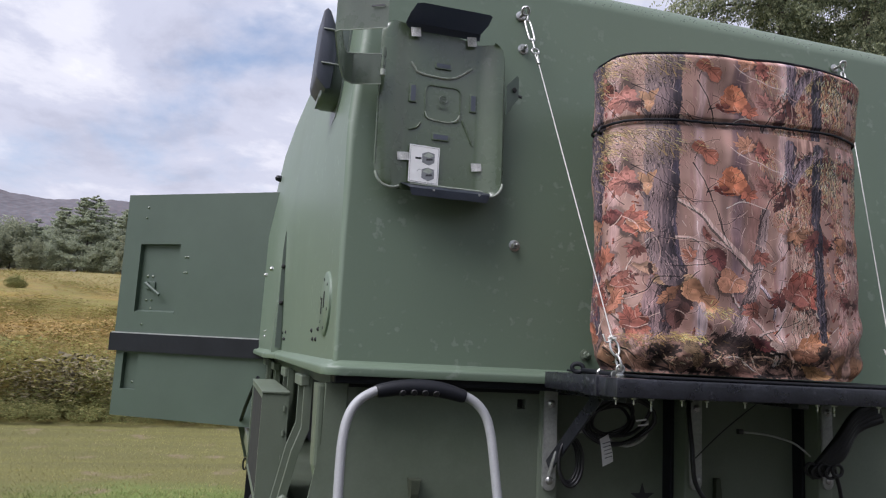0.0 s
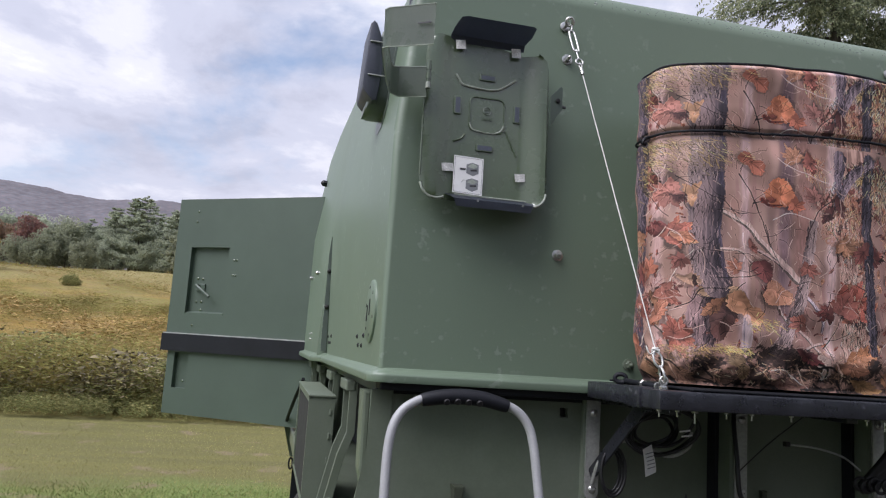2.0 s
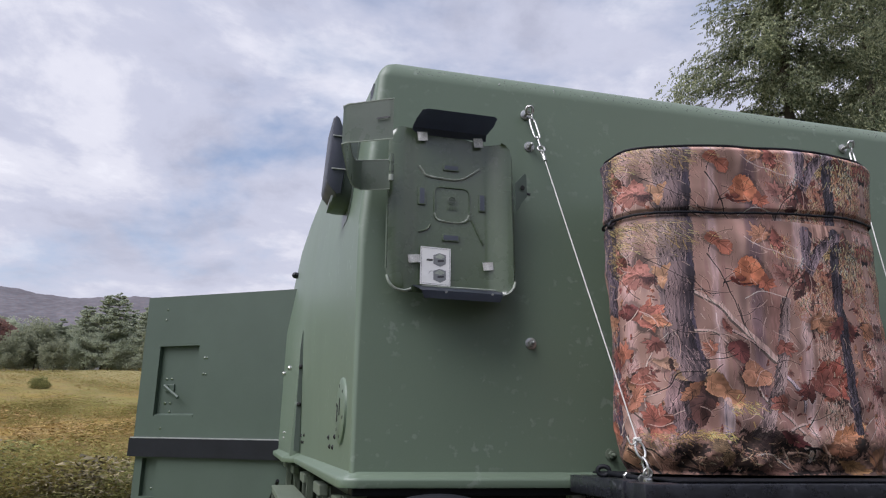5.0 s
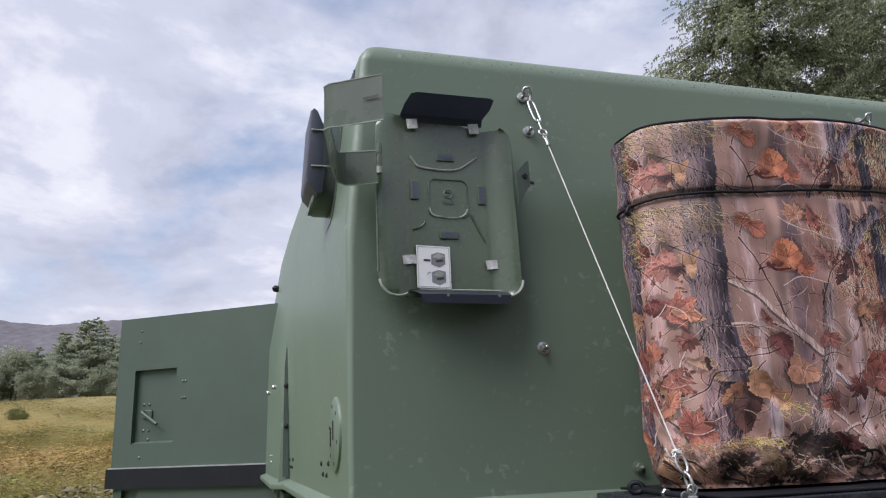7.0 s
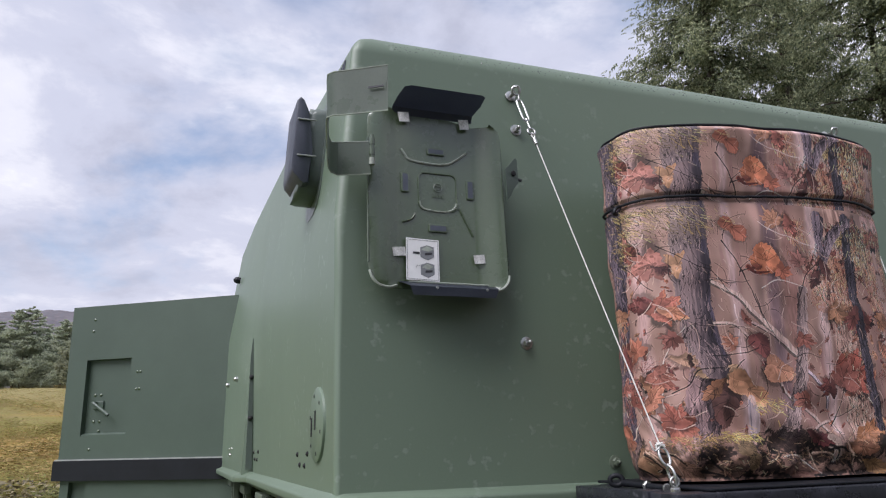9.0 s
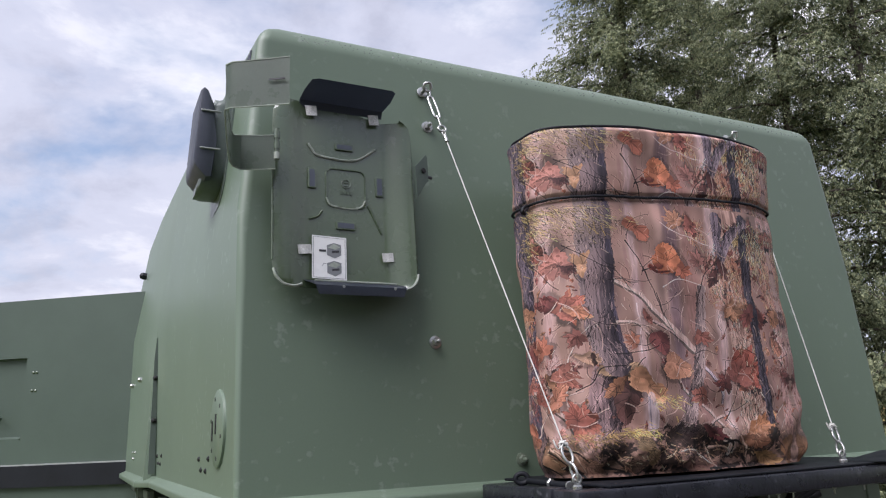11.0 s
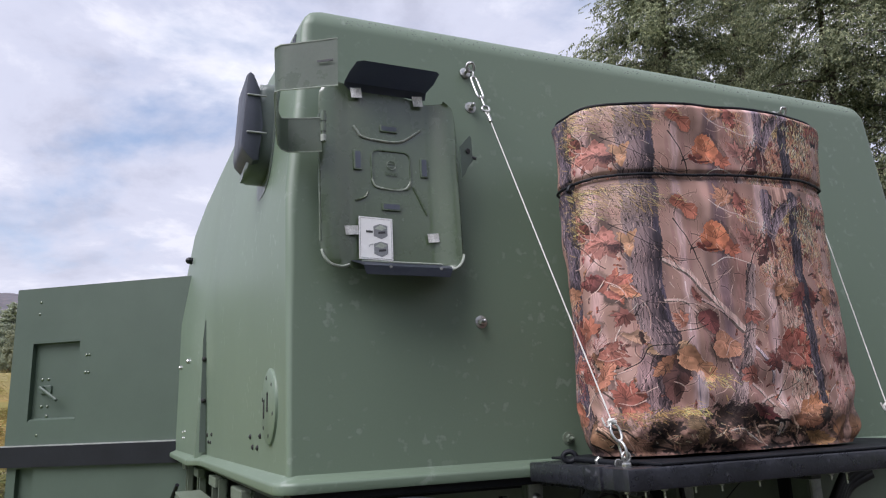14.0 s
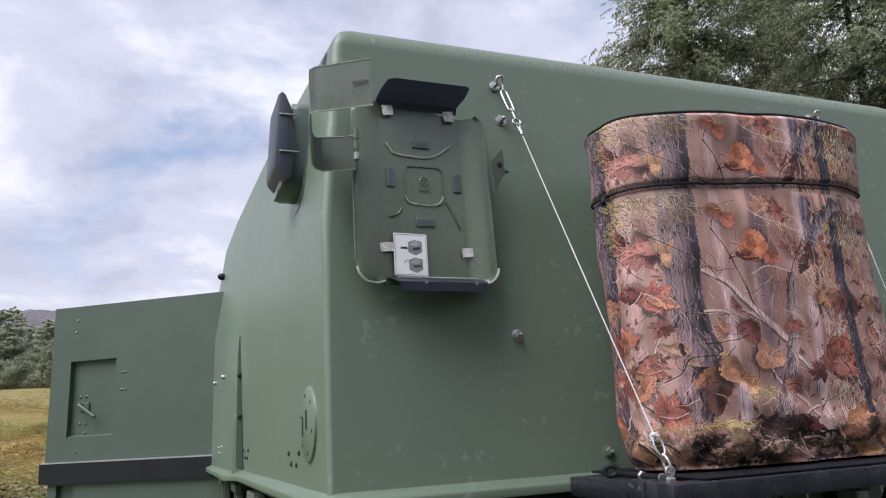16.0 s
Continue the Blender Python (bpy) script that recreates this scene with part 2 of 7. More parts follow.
def ground_material():
    m = bpy.data.materials.new("lawn_and_meadow")
    m.use_nodes = True
    n, l = m.node_tree.nodes, m.node_tree.links
    b = n["Principled BSDF"]
    tc = n.new("ShaderNodeTexCoord")
    sep = n.new("ShaderNodeSeparateXYZ"); l.new(tc.outputs["Object"], sep.inputs[0])

    def tex(sc, detail=5, stretch=None):
        t = n.new("ShaderNodeTexNoise")
        t.inputs["Scale"].default_value, t.inputs["Detail"].default_value = sc, detail
        if stretch:
            mp = n.new("ShaderNodeMapping"); mp.inputs["Scale"].default_value = stretch
            l.new(tc.outputs["Object"], mp.inputs[0]); l.new(mp.outputs[0], t.inputs["Vector"])
        else:
            l.new(tc.outputs["Object"], t.inputs["Vector"])
        return t.outputs[0]

    def ranged(v, a, z, lo=0.0, hi=1.0):
        r = n.new("ShaderNodeMapRange"); l.new(v, r.inputs[0])
        for k, x in enumerate((a, z, lo, hi)):
            r.inputs[k + 1].default_value = x
        return r.outputs[0]

    def mix(f, a, c):
        k = n.new("ShaderNodeMix"); k.data_type = "RGBA"
        l.new(f, k.inputs[0])
        for i, v in ((6, a), (7, c)):
            if isinstance(v, tuple):
                k.inputs[i].default_value = (*v, 1)
            else:
                l.new(v, k.inputs[i])
        return k.outputs[2]

    def add(a, c, k=1.0):
        m1 = n.new("ShaderNodeMath"); m1.operation = "MULTIPLY_ADD"
        l.new(c, m1.inputs[0]); m1.inputs[1].default_value = k; l.new(a, m1.inputs[2])
        return m1.outputs[0]
    green = mix(ranged(tex(35, 6), 0.35, 0.65), (0.10, 0.150, 0.040), (0.18, 0.23, 0.074))
    straw = mix(ranged(tex(22, 6), 0.35, 0.65), (0.122, 0.120, 0.044), (0.188, 0.176, 0.068))
    streak = mix(ranged(tex(1.0, 4, (0.12, 2.2, 1)), 0.42, 0.60), straw, (0.135, 0.13, 0.055))
    y = add(sep.outputs[1], tex(0.6, 4), 5.0)
    lawn = mix(ranged(y, 10.6, 12.6), green, streak)
    bare = mix(ranged(tex(1.3, 5), 0.6, 0.68), lawn, (0.20, 0.165, 0.10))
    meadow = mix(ranged(tex(0.14, 6), 0.4, 0.6), (0.265, 0.185, 0.056), (0.20, 0.18, 0.060))
    meadow2 = mix(ranged(tex(0.9, 6), 0.45, 0.7), meadow, (0.20, 0.15, 0.07))
    far = mix(ranged(sep.outputs[1], 50.0, 95.0), meadow2, (0.25, 0.215, 0.10))
    # dark ground added out of view to cut the light it bounces up
    unseen_earth = mix(ranged(tex(30, 6), 0.35, 0.65), (0.026, 0.023, 0.020), (0.055, 0.049, 0.042))
    away = n.new("ShaderNodeVectorMath"); away.operation = "DISTANCE"
    l.new(tc.outputs["Object"], away.inputs[0]); away.inputs[1].default_value = (10.0, -13.0, 0.0)
    bare = mix(ranged(add(away.outputs["Value"], tex(1.1, 5), 1.6), 18.6, 19.8), unseen_earth, bare)
    l.new(mix(ranged(sep.outputs[1], 15.8, 17.0), bare, far), b.inputs["Base Color"])
    b.inputs["Roughness"].default_value = 0.95
    b.inputs["Specular IOR Level"].default_value = 0.1
    bp = n.new("ShaderNodeBump"); bp.inputs["Distance"].default_value, bp.inputs["Strength"].default_value = 0.05, 0.6
    l.new(tex(45, 5), bp.inputs["Height"]); l.new(bp.outputs[0], b.inputs["Normal"])
    return m


GROUND = ground_material()


def print_material():
    """Cloth with the printed woodland pattern held in the mesh's colours."""
    m = bpy.data.materials.new("printed_camouflage_cloth")
    m.use_nodes = True
    n, l = m.node_tree.nodes, m.node_tree.links
    b = n["Principled BSDF"]
    a = n.new("ShaderNodeAttribute"); a.attribute_name = "print"
    l.new(a.outputs["Color"], b.inputs["Base Color"])
    b.inputs["Roughness"].default_value, b.inputs["Specular IOR Level"].default_value = 0.62, 0.35
    tc = n.new("ShaderNodeTexCoord")
    t = n.new("ShaderNodeTexNoise"); t.inputs["Scale"].default_value, t.inputs["Detail"].default_value = 420, 3
    l.new(tc.outputs["Object"], t.inputs["Vector"])
    bp = n.new("ShaderNodeBump"); bp.inputs["Strength"].default_value, bp.inputs["Distance"].default_value = 0.2, 0.001
    l.new(t.outputs[0], bp.inputs["Height"]); l.new(bp.outputs[0], b.inputs["Normal"])
    return m


PRINT = print_material()

# ---- mesh tools ----
OFFSET = {}


def thing(name, base, label, category, group="", kind=""):
    """An Empty at its base; its parts are given in world coordinates."""
    ob = new(name)
    ob.empty_display_size = 0.1
    ob.location = base
    OFFSET[ob.name] = Vector(base)
    return tagged(ob, label, category, group, kind)


def part(name, bm, mat, parent=None, label="", smooth=False, weighted=False):
    """Links a bmesh as one mesh object under a thing or a part."""
    if parent is not None:
        bmesh.ops.translate(bm, verts=bm.verts, vec=-OFFSET[parent.name])
    bmesh.ops.recalc_face_normals(bm, faces=bm.faces)
    me = bpy.data.meshes.new(name)
    bm.to_mesh(me)
    bm.free()
    return part_mesh(name, me, mat, parent, label, smooth, weighted)


def part_mesh(name, me, mat, parent=None, label="", smooth=False, weighted=False):
    me.materials.append(mat)
    if smooth:
        me.polygons.foreach_set("use_smooth", [True] * len(me.polygons))
        me.set_sharp_from_angle(angle=radians(smooth if smooth > 1 else 40))
    ob = new(name, me)
    if weighted:
        wn = ob.modifiers.new("normals", "WEIGHTED_NORMAL")
        wn.keep_sharp = True
    if parent is not None:
        ob.parent = parent
        OFFSET[ob.name] = OFFSET[parent.name]
    return tagged(ob, label)


def add_box(bm, x0, x1, y0, y1, z0, z1, bevel=0.0, seg=2):
    return add_obox(bm, Vector(((x0 + x1) / 2, (y0 + y1) / 2, (z0 + z1) / 2)), Matrix.Identity(3), (x1 - x0, y1 - y0, z1 - z0), bevel, seg)


def add_obox(bm, centre, axes, size, bevel=0.0, seg=2):
    m = Matrix.Translation(centre) @ axes.to_4x4() @ Matrix.Diagonal((*size, 1))
    r = bmesh.ops.create_cube(bm, size=1, matrix=m)
    vs = r["verts"]
    if bevel:
        es = list({e for v in vs for e in v.link_edges})
        bmesh.ops.bevel(bm, geom=es, offset=bevel, segments=seg, affect="EDGES", profile=0.5)
    return bm


def bar(p, q, width, height, up=(0, 0, 1), bevel=0.003):
    """A square-section bar from p to q."""
    bm = bmesh.new()
    p, q = Vector(p), Vector(q)
    d = (q - p).normalized()
    s = d.cross(Vector(up)).normalized()
    u = s.cross(d)
    axes = Matrix((d, s, u)).transposed()
    return add_obox(bm, (p + q) / 2, axes, ((q - p).length, width, height), bevel)


def add_tube(bm, pts, r, seg=8, closed=False, cap=True, radii=None):
    pts = [Vector(p) for p in pts]
    n = len(pts)
    rings = []
    d0 = (pts[1] - pts[0]).normalized()
    s = d0.orthogonal().normalized()
    for i, p in enumerate(pts):
        if closed:
            d = (pts[(i + 1) % n] - pts[i - 1]).normalized()
        else:
            d = (pts[min(i + 1, n - 1)] - pts[max(i - 1, 0)]).normalized()
        s = (s - d * s.dot(d)).normalized()
        u = d.cross(s)
        rr = radii[i] if radii else r
        rings.append([bm.verts.new(p + (s * math.cos(a) + u * math.sin(a)) * rr) for a in (2 * math.pi * k / seg for k in range(seg))])
    for i in range(n if closed else n - 1):
        a, b = rings[i], rings[(i + 1) % n]
        for k in range(seg):
            bm.faces.new((a[k], a[(k + 1) % seg], b[(k + 1) % seg], b[k]))
    if cap and not closed:
        bm.faces.new(rings[0][::-1]); bm.faces.new(rings[-1])
    return bm


def tube(pts, r, seg=8, closed=False, radii=None):
    return add_tube(bmesh.new(), pts, r, seg, closed, True, radii)


def spline(pts, steps=8):
    """A smooth line through the points."""
    pts = [Vector(p) for p in pts]
    out = []
    for i in range(len(pts) - 1):
        p0, p1, p2, p3 = pts[max(i - 1, 0)], pts[i], pts[i + 1], pts[min(i + 2, len(pts) - 1)]
        for k in range(steps):
            t = k / steps
            out.append(0.5 * ((2 * p1) + (p2 - p0) * t + (2 * p0 - 5 * p1 + 4 * p2 - p3) * t * t + (3 * p1 - p0 - 3 * p2 + p3) * t ** 3))
    out.append(pts[-1])
    return out


def prism(outline, place, depth, bevel=0.0):
    """An outline of (a, b) pairs, put by place(a, b, offset), with thickness depth."""
    bm = bmesh.new()
    f = [bm.verts.new(place(a, b, depth)) for a, b in outline]
    k = [bm.verts.new(place(a, b, 0)) for a, b in outline]
    n = len(f)
    front = bm.faces.new(f)
    bm.faces.new(k[::-1])
    for i in range(n):
        bm.faces.new((f[i], k[i], k[(i + 1) % n], f[(i + 1) % n]))
    if bevel:
        bmesh.ops.bevel(bm, geom=list(front.edges), offset=bevel, segments=2, affect="EDGES", profile=0.5)
    return bm


def rounded(x0, x1, z0, z1, r, n=5):
    rs = r if isinstance(r, tuple) else (r,) * 4
    out = []
    for (cx, cz, a0), q in zip(((x1, z1, 0), (x0, z1, 90), (x0, z0, 180), (x1, z0, 270)), rs):
        ox, oz = cx + (-q if cx == x1 else q), cz + (-q if cz == z1 else q)
        for k in range(n + 1):
            a = radians(a0 + 90 * k / n)
            out.append((ox + q * math.cos(a), oz + q * math.sin(a)))
    return out


def recessed(place, u0, u1, z0, z1, thick, recesses, bevel=0.0):
    """A slab with real recesses (ua, ub, za, zb, depth) in its face."""
    us = sorted({u0, u1, *[r[k] for r in recesses for k in (0, 1)]})
    zs = sorted({z0, z1, *[r[k] for r in recesses for k in (2, 3)]})
    bm = bmesh.new()
    cache = {}

    def v(u, z, d):
        key = (round(u, 5), round(z, 5), round(d, 5))
        if key not in cache:
            cache[key] = bm.verts.new(place(u, z, thick - d))
        return cache[key]

    def depth(i, j):
        if i < 0 or j < 0 or i >= len(us) - 1 or j >= len(zs) - 1:
            return thick
        um, zm = (us[i] + us[i + 1]) / 2, (zs[j] + zs[j + 1]) / 2
        for a, b, c, d, k in recesses:
            if a < um < b and c < zm < d:
                return k
        return 0.0
    for i in range(len(us) - 1):
        for j in range(len(zs) - 1):
            d = depth(i, j)
            a, b, c, e = us[i], us[i + 1], zs[j], zs[j + 1]
            bm.faces.new((v(a, c, d), v(b, c, d), v(b, e, d), v(a, e, d)))
            bm.faces.new((v(a, c, thick), v(a, e, thick), v(b, e, thick), v(b, c, thick)))
            for (di, dj, p, q) in ((-1, 0, (a, c), (a, e)), (1, 0, (b, c), (b, e)), (0, -1, (a, c), (b, c)), (0, 1, (a, e), (b, e))):
                d2 = depth(i + di, j + dj)
                if d < d2 - 1e-6:
                    bm.faces.new((v(*p, d), v(*q, d), v(*q, d2), v(*p, d2)))
    if bevel:
        es = [e for e in bm.edges if len(e.link_faces) == 2 and e.calc_face_angle(0) > 0.5]
        bmesh.ops.bevel(bm, geom=es, offset=bevel, segments=2, affect="EDGES", profile=0.5)
    return bm


def disc(centre, normal, r, thick, seg=16, dome=0.0):
    """A washer-like disc, set on its base point along the normal."""
    bm = bmesh.new()
    c, nrm = Vector(centre), Vector(normal).normalized()
    pts, rad = [c, c + nrm * thick * 0.75, c + nrm * thick], [r, r, r * 0.86]
    if dome:
        pts += [c + nrm * (thick + dome * 0.6), c + nrm * (thick + dome)]
        rad += [r * 0.6, r * 0.15]
    return add_tube(bm, pts, r, seg, radii=rad)


def cloud_mesh(name, verts, faces):
    """A mesh straight from arrays."""
    me = bpy.data.meshes.new(name)
    verts, faces = np.asarray(verts, np.float32), np.asarray(faces, np.int32)
    k = faces.shape[1]
    me.vertices.add(len(verts)); me.vertices.foreach_set("co", verts.ravel())
    me.loops.add(faces.size); me.loops.foreach_set("vertex_index", faces.ravel())
    me.polygons.add(len(faces))
    me.polygons.foreach_set("loop_start", np.arange(0, faces.size, k, dtype=np.int32))
    me.update(calc_edges=True)
    me.validate()
    return me


def scatter(template, faces, places, axes_x, axes_y, axes_z):
    """Copies of a small template (points k x 3) at the places with the given axes, joined into arrays."""
    P = places[:, None, :] + template[None, :, 0:1] * axes_x[:, None, :] + template[None, :, 1:2] * axes_y[:, None, :] + template[None, :, 2:3] * axes_z[:, None, :]
    F = faces[None] + (np.arange(len(places)) * len(template))[:, None, None]
    return P.reshape(-1, 3), F.reshape(-1, faces.shape[1])


def unit(a):
    return a / np.maximum(np.linalg.norm(a, axis=-1, keepdims=True), 1e-9)


# ---- ground, meadow, hill ----
def terrain(x, y):
    """Height of the land: a level lawn, then a meadow that climbs to the woods."""
    t = np.clip(y - 16.0, 0, 94)
    h = 0.106 * t + 0.02 * np.clip(y - 110, 0, 400)
    wave = 0.35 * np.sin(x * 0.09 + 1.3) * np.sin(y * 0.07) + 0.2 * np.sin(x * 0.23 + y * 0.17)
    return h + wave * np.clip((y - 18) / 25, 0, 1)


def build_ground():
    a = np.concatenate([-np.geomspace(4000, 42, 16), np.arange(-40, 40.1, 1.25), np.geomspace(42, 4000, 16)])
    b = np.concatenate([-np.geomspace(4000, 22, 14), np.arange(-20, 130.1, 1.25), np.geomspace(133, 4000, 14)])
    X, Y = np.meshgrid(a, b)
    V = np.stack([X, Y, terrain(X, Y)], -1).reshape(-1, 3)
    nx, ny = len(a), len(b)
    i, j = np.meshgrid(np.arange(nx - 1), np.arange(ny - 1))
    k = (j * nx + i).ravel()
    me = cloud_mesh("ground", V, np.stack([k, k + 1, k + nx + 1, k + nx], -1))
    tagged(part_mesh("ground", me, GROUND, None, smooth=60), "mown lawn rising into a golden autumn meadow", "ground", kind="structure")


build_ground()


def build_hill():
    x = np.linspace(-900, 500, 260)
    t = np.linspace(0, 1, 40)
    X, T = np.meshgrid(x, t)
    Y = 560 + 420 * T
    ridge = 0.170 * 980 - 0.018 * (X + 330) * (X > -330) * 1.1 + 5 * np.sin(X * 0.011 + 0.6) + 3 * np.sin(X * 0.037) + 1.2 * np.sin(X * 0.31) * np.sin(X * 0.17)
    rng = np.random.default_rng(3)
    Z = 12 + (ridge - 12) * np.sin(T * math.pi / 2) ** 1.2 + rng.normal(0, 0.9, X.shape) * (0.04 + 0.9 * (T > 0.97))
    nx = len(x)
    i, j = np.meshgrid(np.arange(nx - 1), np.arange(len(t) - 1))
    k = (j * nx + i).ravel()
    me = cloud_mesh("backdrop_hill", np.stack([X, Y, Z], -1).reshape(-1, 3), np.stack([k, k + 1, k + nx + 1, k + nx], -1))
    tagged(part_mesh("backdrop_hill", me, HILL, None, smooth=80), "distant wooded hill in muted purple-grey", "hill", kind="structure")


build_hill()


def wedge(rng, n, y0, y1, power=1.0, left=-0.45, right=0.10):
    """Random places in the part of the meadow that lies beyond the trailer."""
    y = y0 + (y1 - y0) * rng.random(n) ** power
    u = rng.random(n)
    u = np.where(u > 0.93, 1 + (u - 0.93) * 9, u / 0.93)
    x = (left + (right - left) * u) * y
    return np.stack([x, y, terrain(x, y)], -1)


def blades(width, lean):
    pts = np.array([[-width, 0, 0], [width, 0, 0], [lean, 0.15, 1]], float)
    return pts, np.array([[0, 1, 2]])


def tuft(rng, n, spread=0.5, leaf=0.065):
    """A weed clump: n small leaves that rise and spread."""
    V, F = [], []
    for k in range(n):
        h = rng.uniform(0.25, 1.0)
        c = np.array([rng.normal(0, spread * h * 0.6), rng.normal(0, spread * h * 0.6), h])
        d1, d2 = rng.normal(size=3) * leaf * (1, 1, 0.45), rng.normal(size=3) * leaf * (1, 1, 0.45)
        V += [c - d1, c + d2, c + d1]
        F.append([3 * k, 3 * k + 1, 3 * k + 2])
    return np.array(V), np.array(F)


def upright(rng, n, size):
    a = rng.random(n) * 2 * math.pi
    s = size[:, None]
    return np.stack([np.cos(a), np.sin(a), 0 * a], -1) * s, np.stack([-np.sin(a), np.cos(a), 0 * a], -1) * s, np.stack([0 * a, 0 * a, 1 + 0 * a], -1) * s


def growth(name, mat, label, category, seed, batches):
    rng = np.random.default_rng(seed)
    VV, FF, base = [], [], 0
    for count, y0, y1, power, lo, hi, leaves, squash, leaf in batches:
        for _ in range(4):
            P = wedge(rng, count // 4, y0, y1, power)
            x, y = P[:, 0], P[:, 1]
            patch = 0.5 + 0.25 * np.sin(x * 0.9 + seed + 1.5 * np.sin(y * 0.5)) + 0.25 * np.sin(x * 0.37 + y * 0.31 + 2.1 * seed)
            keep = rng.random(len(P)) < 0.30 + 0.9 * patch
            P, patch = P[keep], patch[keep]
            size = rng.uniform(lo, hi, len(P)) * (0.45 + 0.95 * patch)
            ax, ay, az = upright(rng, len(P), size)
            T, F = tuft(rng, leaves, leaf=leaf)
            V, G = scatter(T, F, P, ax, ay, az * squash)
            VV.append(V); FF.append(G + base); base += len(V)
    me = cloud_mesh(name, np.concatenate(VV), np.concatenate(FF))
    return tagged(part_mesh(name, me, mat), label, category, kind="stuff")


growth("meadow_weeds", WEEDS, "golden autumn weeds covering the rising meadow", "weeds", 11, [(6000, 19, 45, 1.3, 0.45, 0.95, 26, 0.6, 0.050), (9000, 40, 112, 1.1, 0.6, 1.2, 14, 0.36, 0.065)])
growth("rusty_weeds", WEEDS_RUST, "rust-brown autumn weeds among the meadow grass", "weeds", 12, [(2600, 19, 45, 1.3, 0.45, 0.9, 26, 0.6, 0.05), (1800, 40, 105, 1.1, 0.6, 1.1, 14, 0.36, 0.065)])
growth("hedge_growth", SHRUB, "tangled green and ochre brush at the lawn's edge", "brush", 13, [(1900, 16.2, 19.6, 1.0, 0.50, 1.05, 110, 1.0, 0.034)])
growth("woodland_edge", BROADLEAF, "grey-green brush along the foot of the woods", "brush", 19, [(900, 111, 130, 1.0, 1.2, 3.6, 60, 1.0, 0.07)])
growth("verge_growth", SHRUB, "low green growth along the lawn's edge", "brush", 16, [(1400, 15.5, 17.0, 1.0, 0.18, 0.5, 50, 0.9, 0.045)])
growth("golden_brush", WEEDS, "ochre goldenrod standing in the brush", "brush", 17, [(900, 16.4, 20.5, 1.0, 0.5, 1.05, 80, 1.0, 0.034)])
growth("dry_brush", SHRUB_DARK, "dry dark brush at the edge of the lawn", "brush", 14, [(450, 16.3, 19.5, 1.0, 0.6, 1.05, 70, 1.0, 0.042)])


def build_lawn_blades(name, mat, label, seed, n, y0, y1):
    rng = np.random.default_rng(seed)
    y = y0 + (y1 - y0) * rng.random(n) ** 1.1 + rng.normal(0, 0.25, n)
    x = (-0.48 + 0.62 * rng.random(n)) * y
    P = np.stack([x, y, terrain(x, y)], -1)
    T, F = blades(0.16, 0.6)
    ax, ay, az = upright(rng, n, rng.uniform(0.012, 0.030, n))
    V, G = scatter(T, F, P, ax, ay, az)
    tagged(part_mesh(name, cloud_mesh(name, V, G), mat), label, "grass", kind="stuff")


build_lawn_blades("lawn_grass", GRASS, "short green mown lawn grass near the trailer", 15, 42000, 5.0, 9.2)
build_lawn_blades("dry_grass", STRAW, "short yellowed mown grass", 18, 20000, 8.0, 15.8)


# ---- trees ----
def trunk_mesh(base, height, r, rng, lean=0.02):
    pts, rad = [], []
    for k in range(9):
        t = k / 8
        pts.append((base[0] + lean * height * t + rng.normal(0, 0.03) * t, base[1] + rng.normal(0, 0.03) * t, base[2] - 0.1 + height * t))
        rad.append(max(r * (1 - 0.93 * t), 0.012))
    return tube(pts, r, 9, radii=rad), [Vector(p) for p in pts]


def spray_template(rng, n=6):
    """A flat drooping cedar spray: narrow leaflets off a stem."""
    V, F = [], []
    for k in range(n):
        t = (k + 0.5) / n
        side = 1 if k % 2 else -1
        c = np.array([t, 0, -0.25 * t * t])
        tip = c + np.array([0.26 * (1.1 - t * 0.5), side * 0.30 * (1.15 - t), -0.16 - 0.1 * rng.random()])
        w = np.array([0.07, -side * 0.07, 0.03])
        i = len(V)
        V += [c - w, c + w, tip]
        F.append([i, i + 1, i + 2])
    return np.array(V), np.array(F)


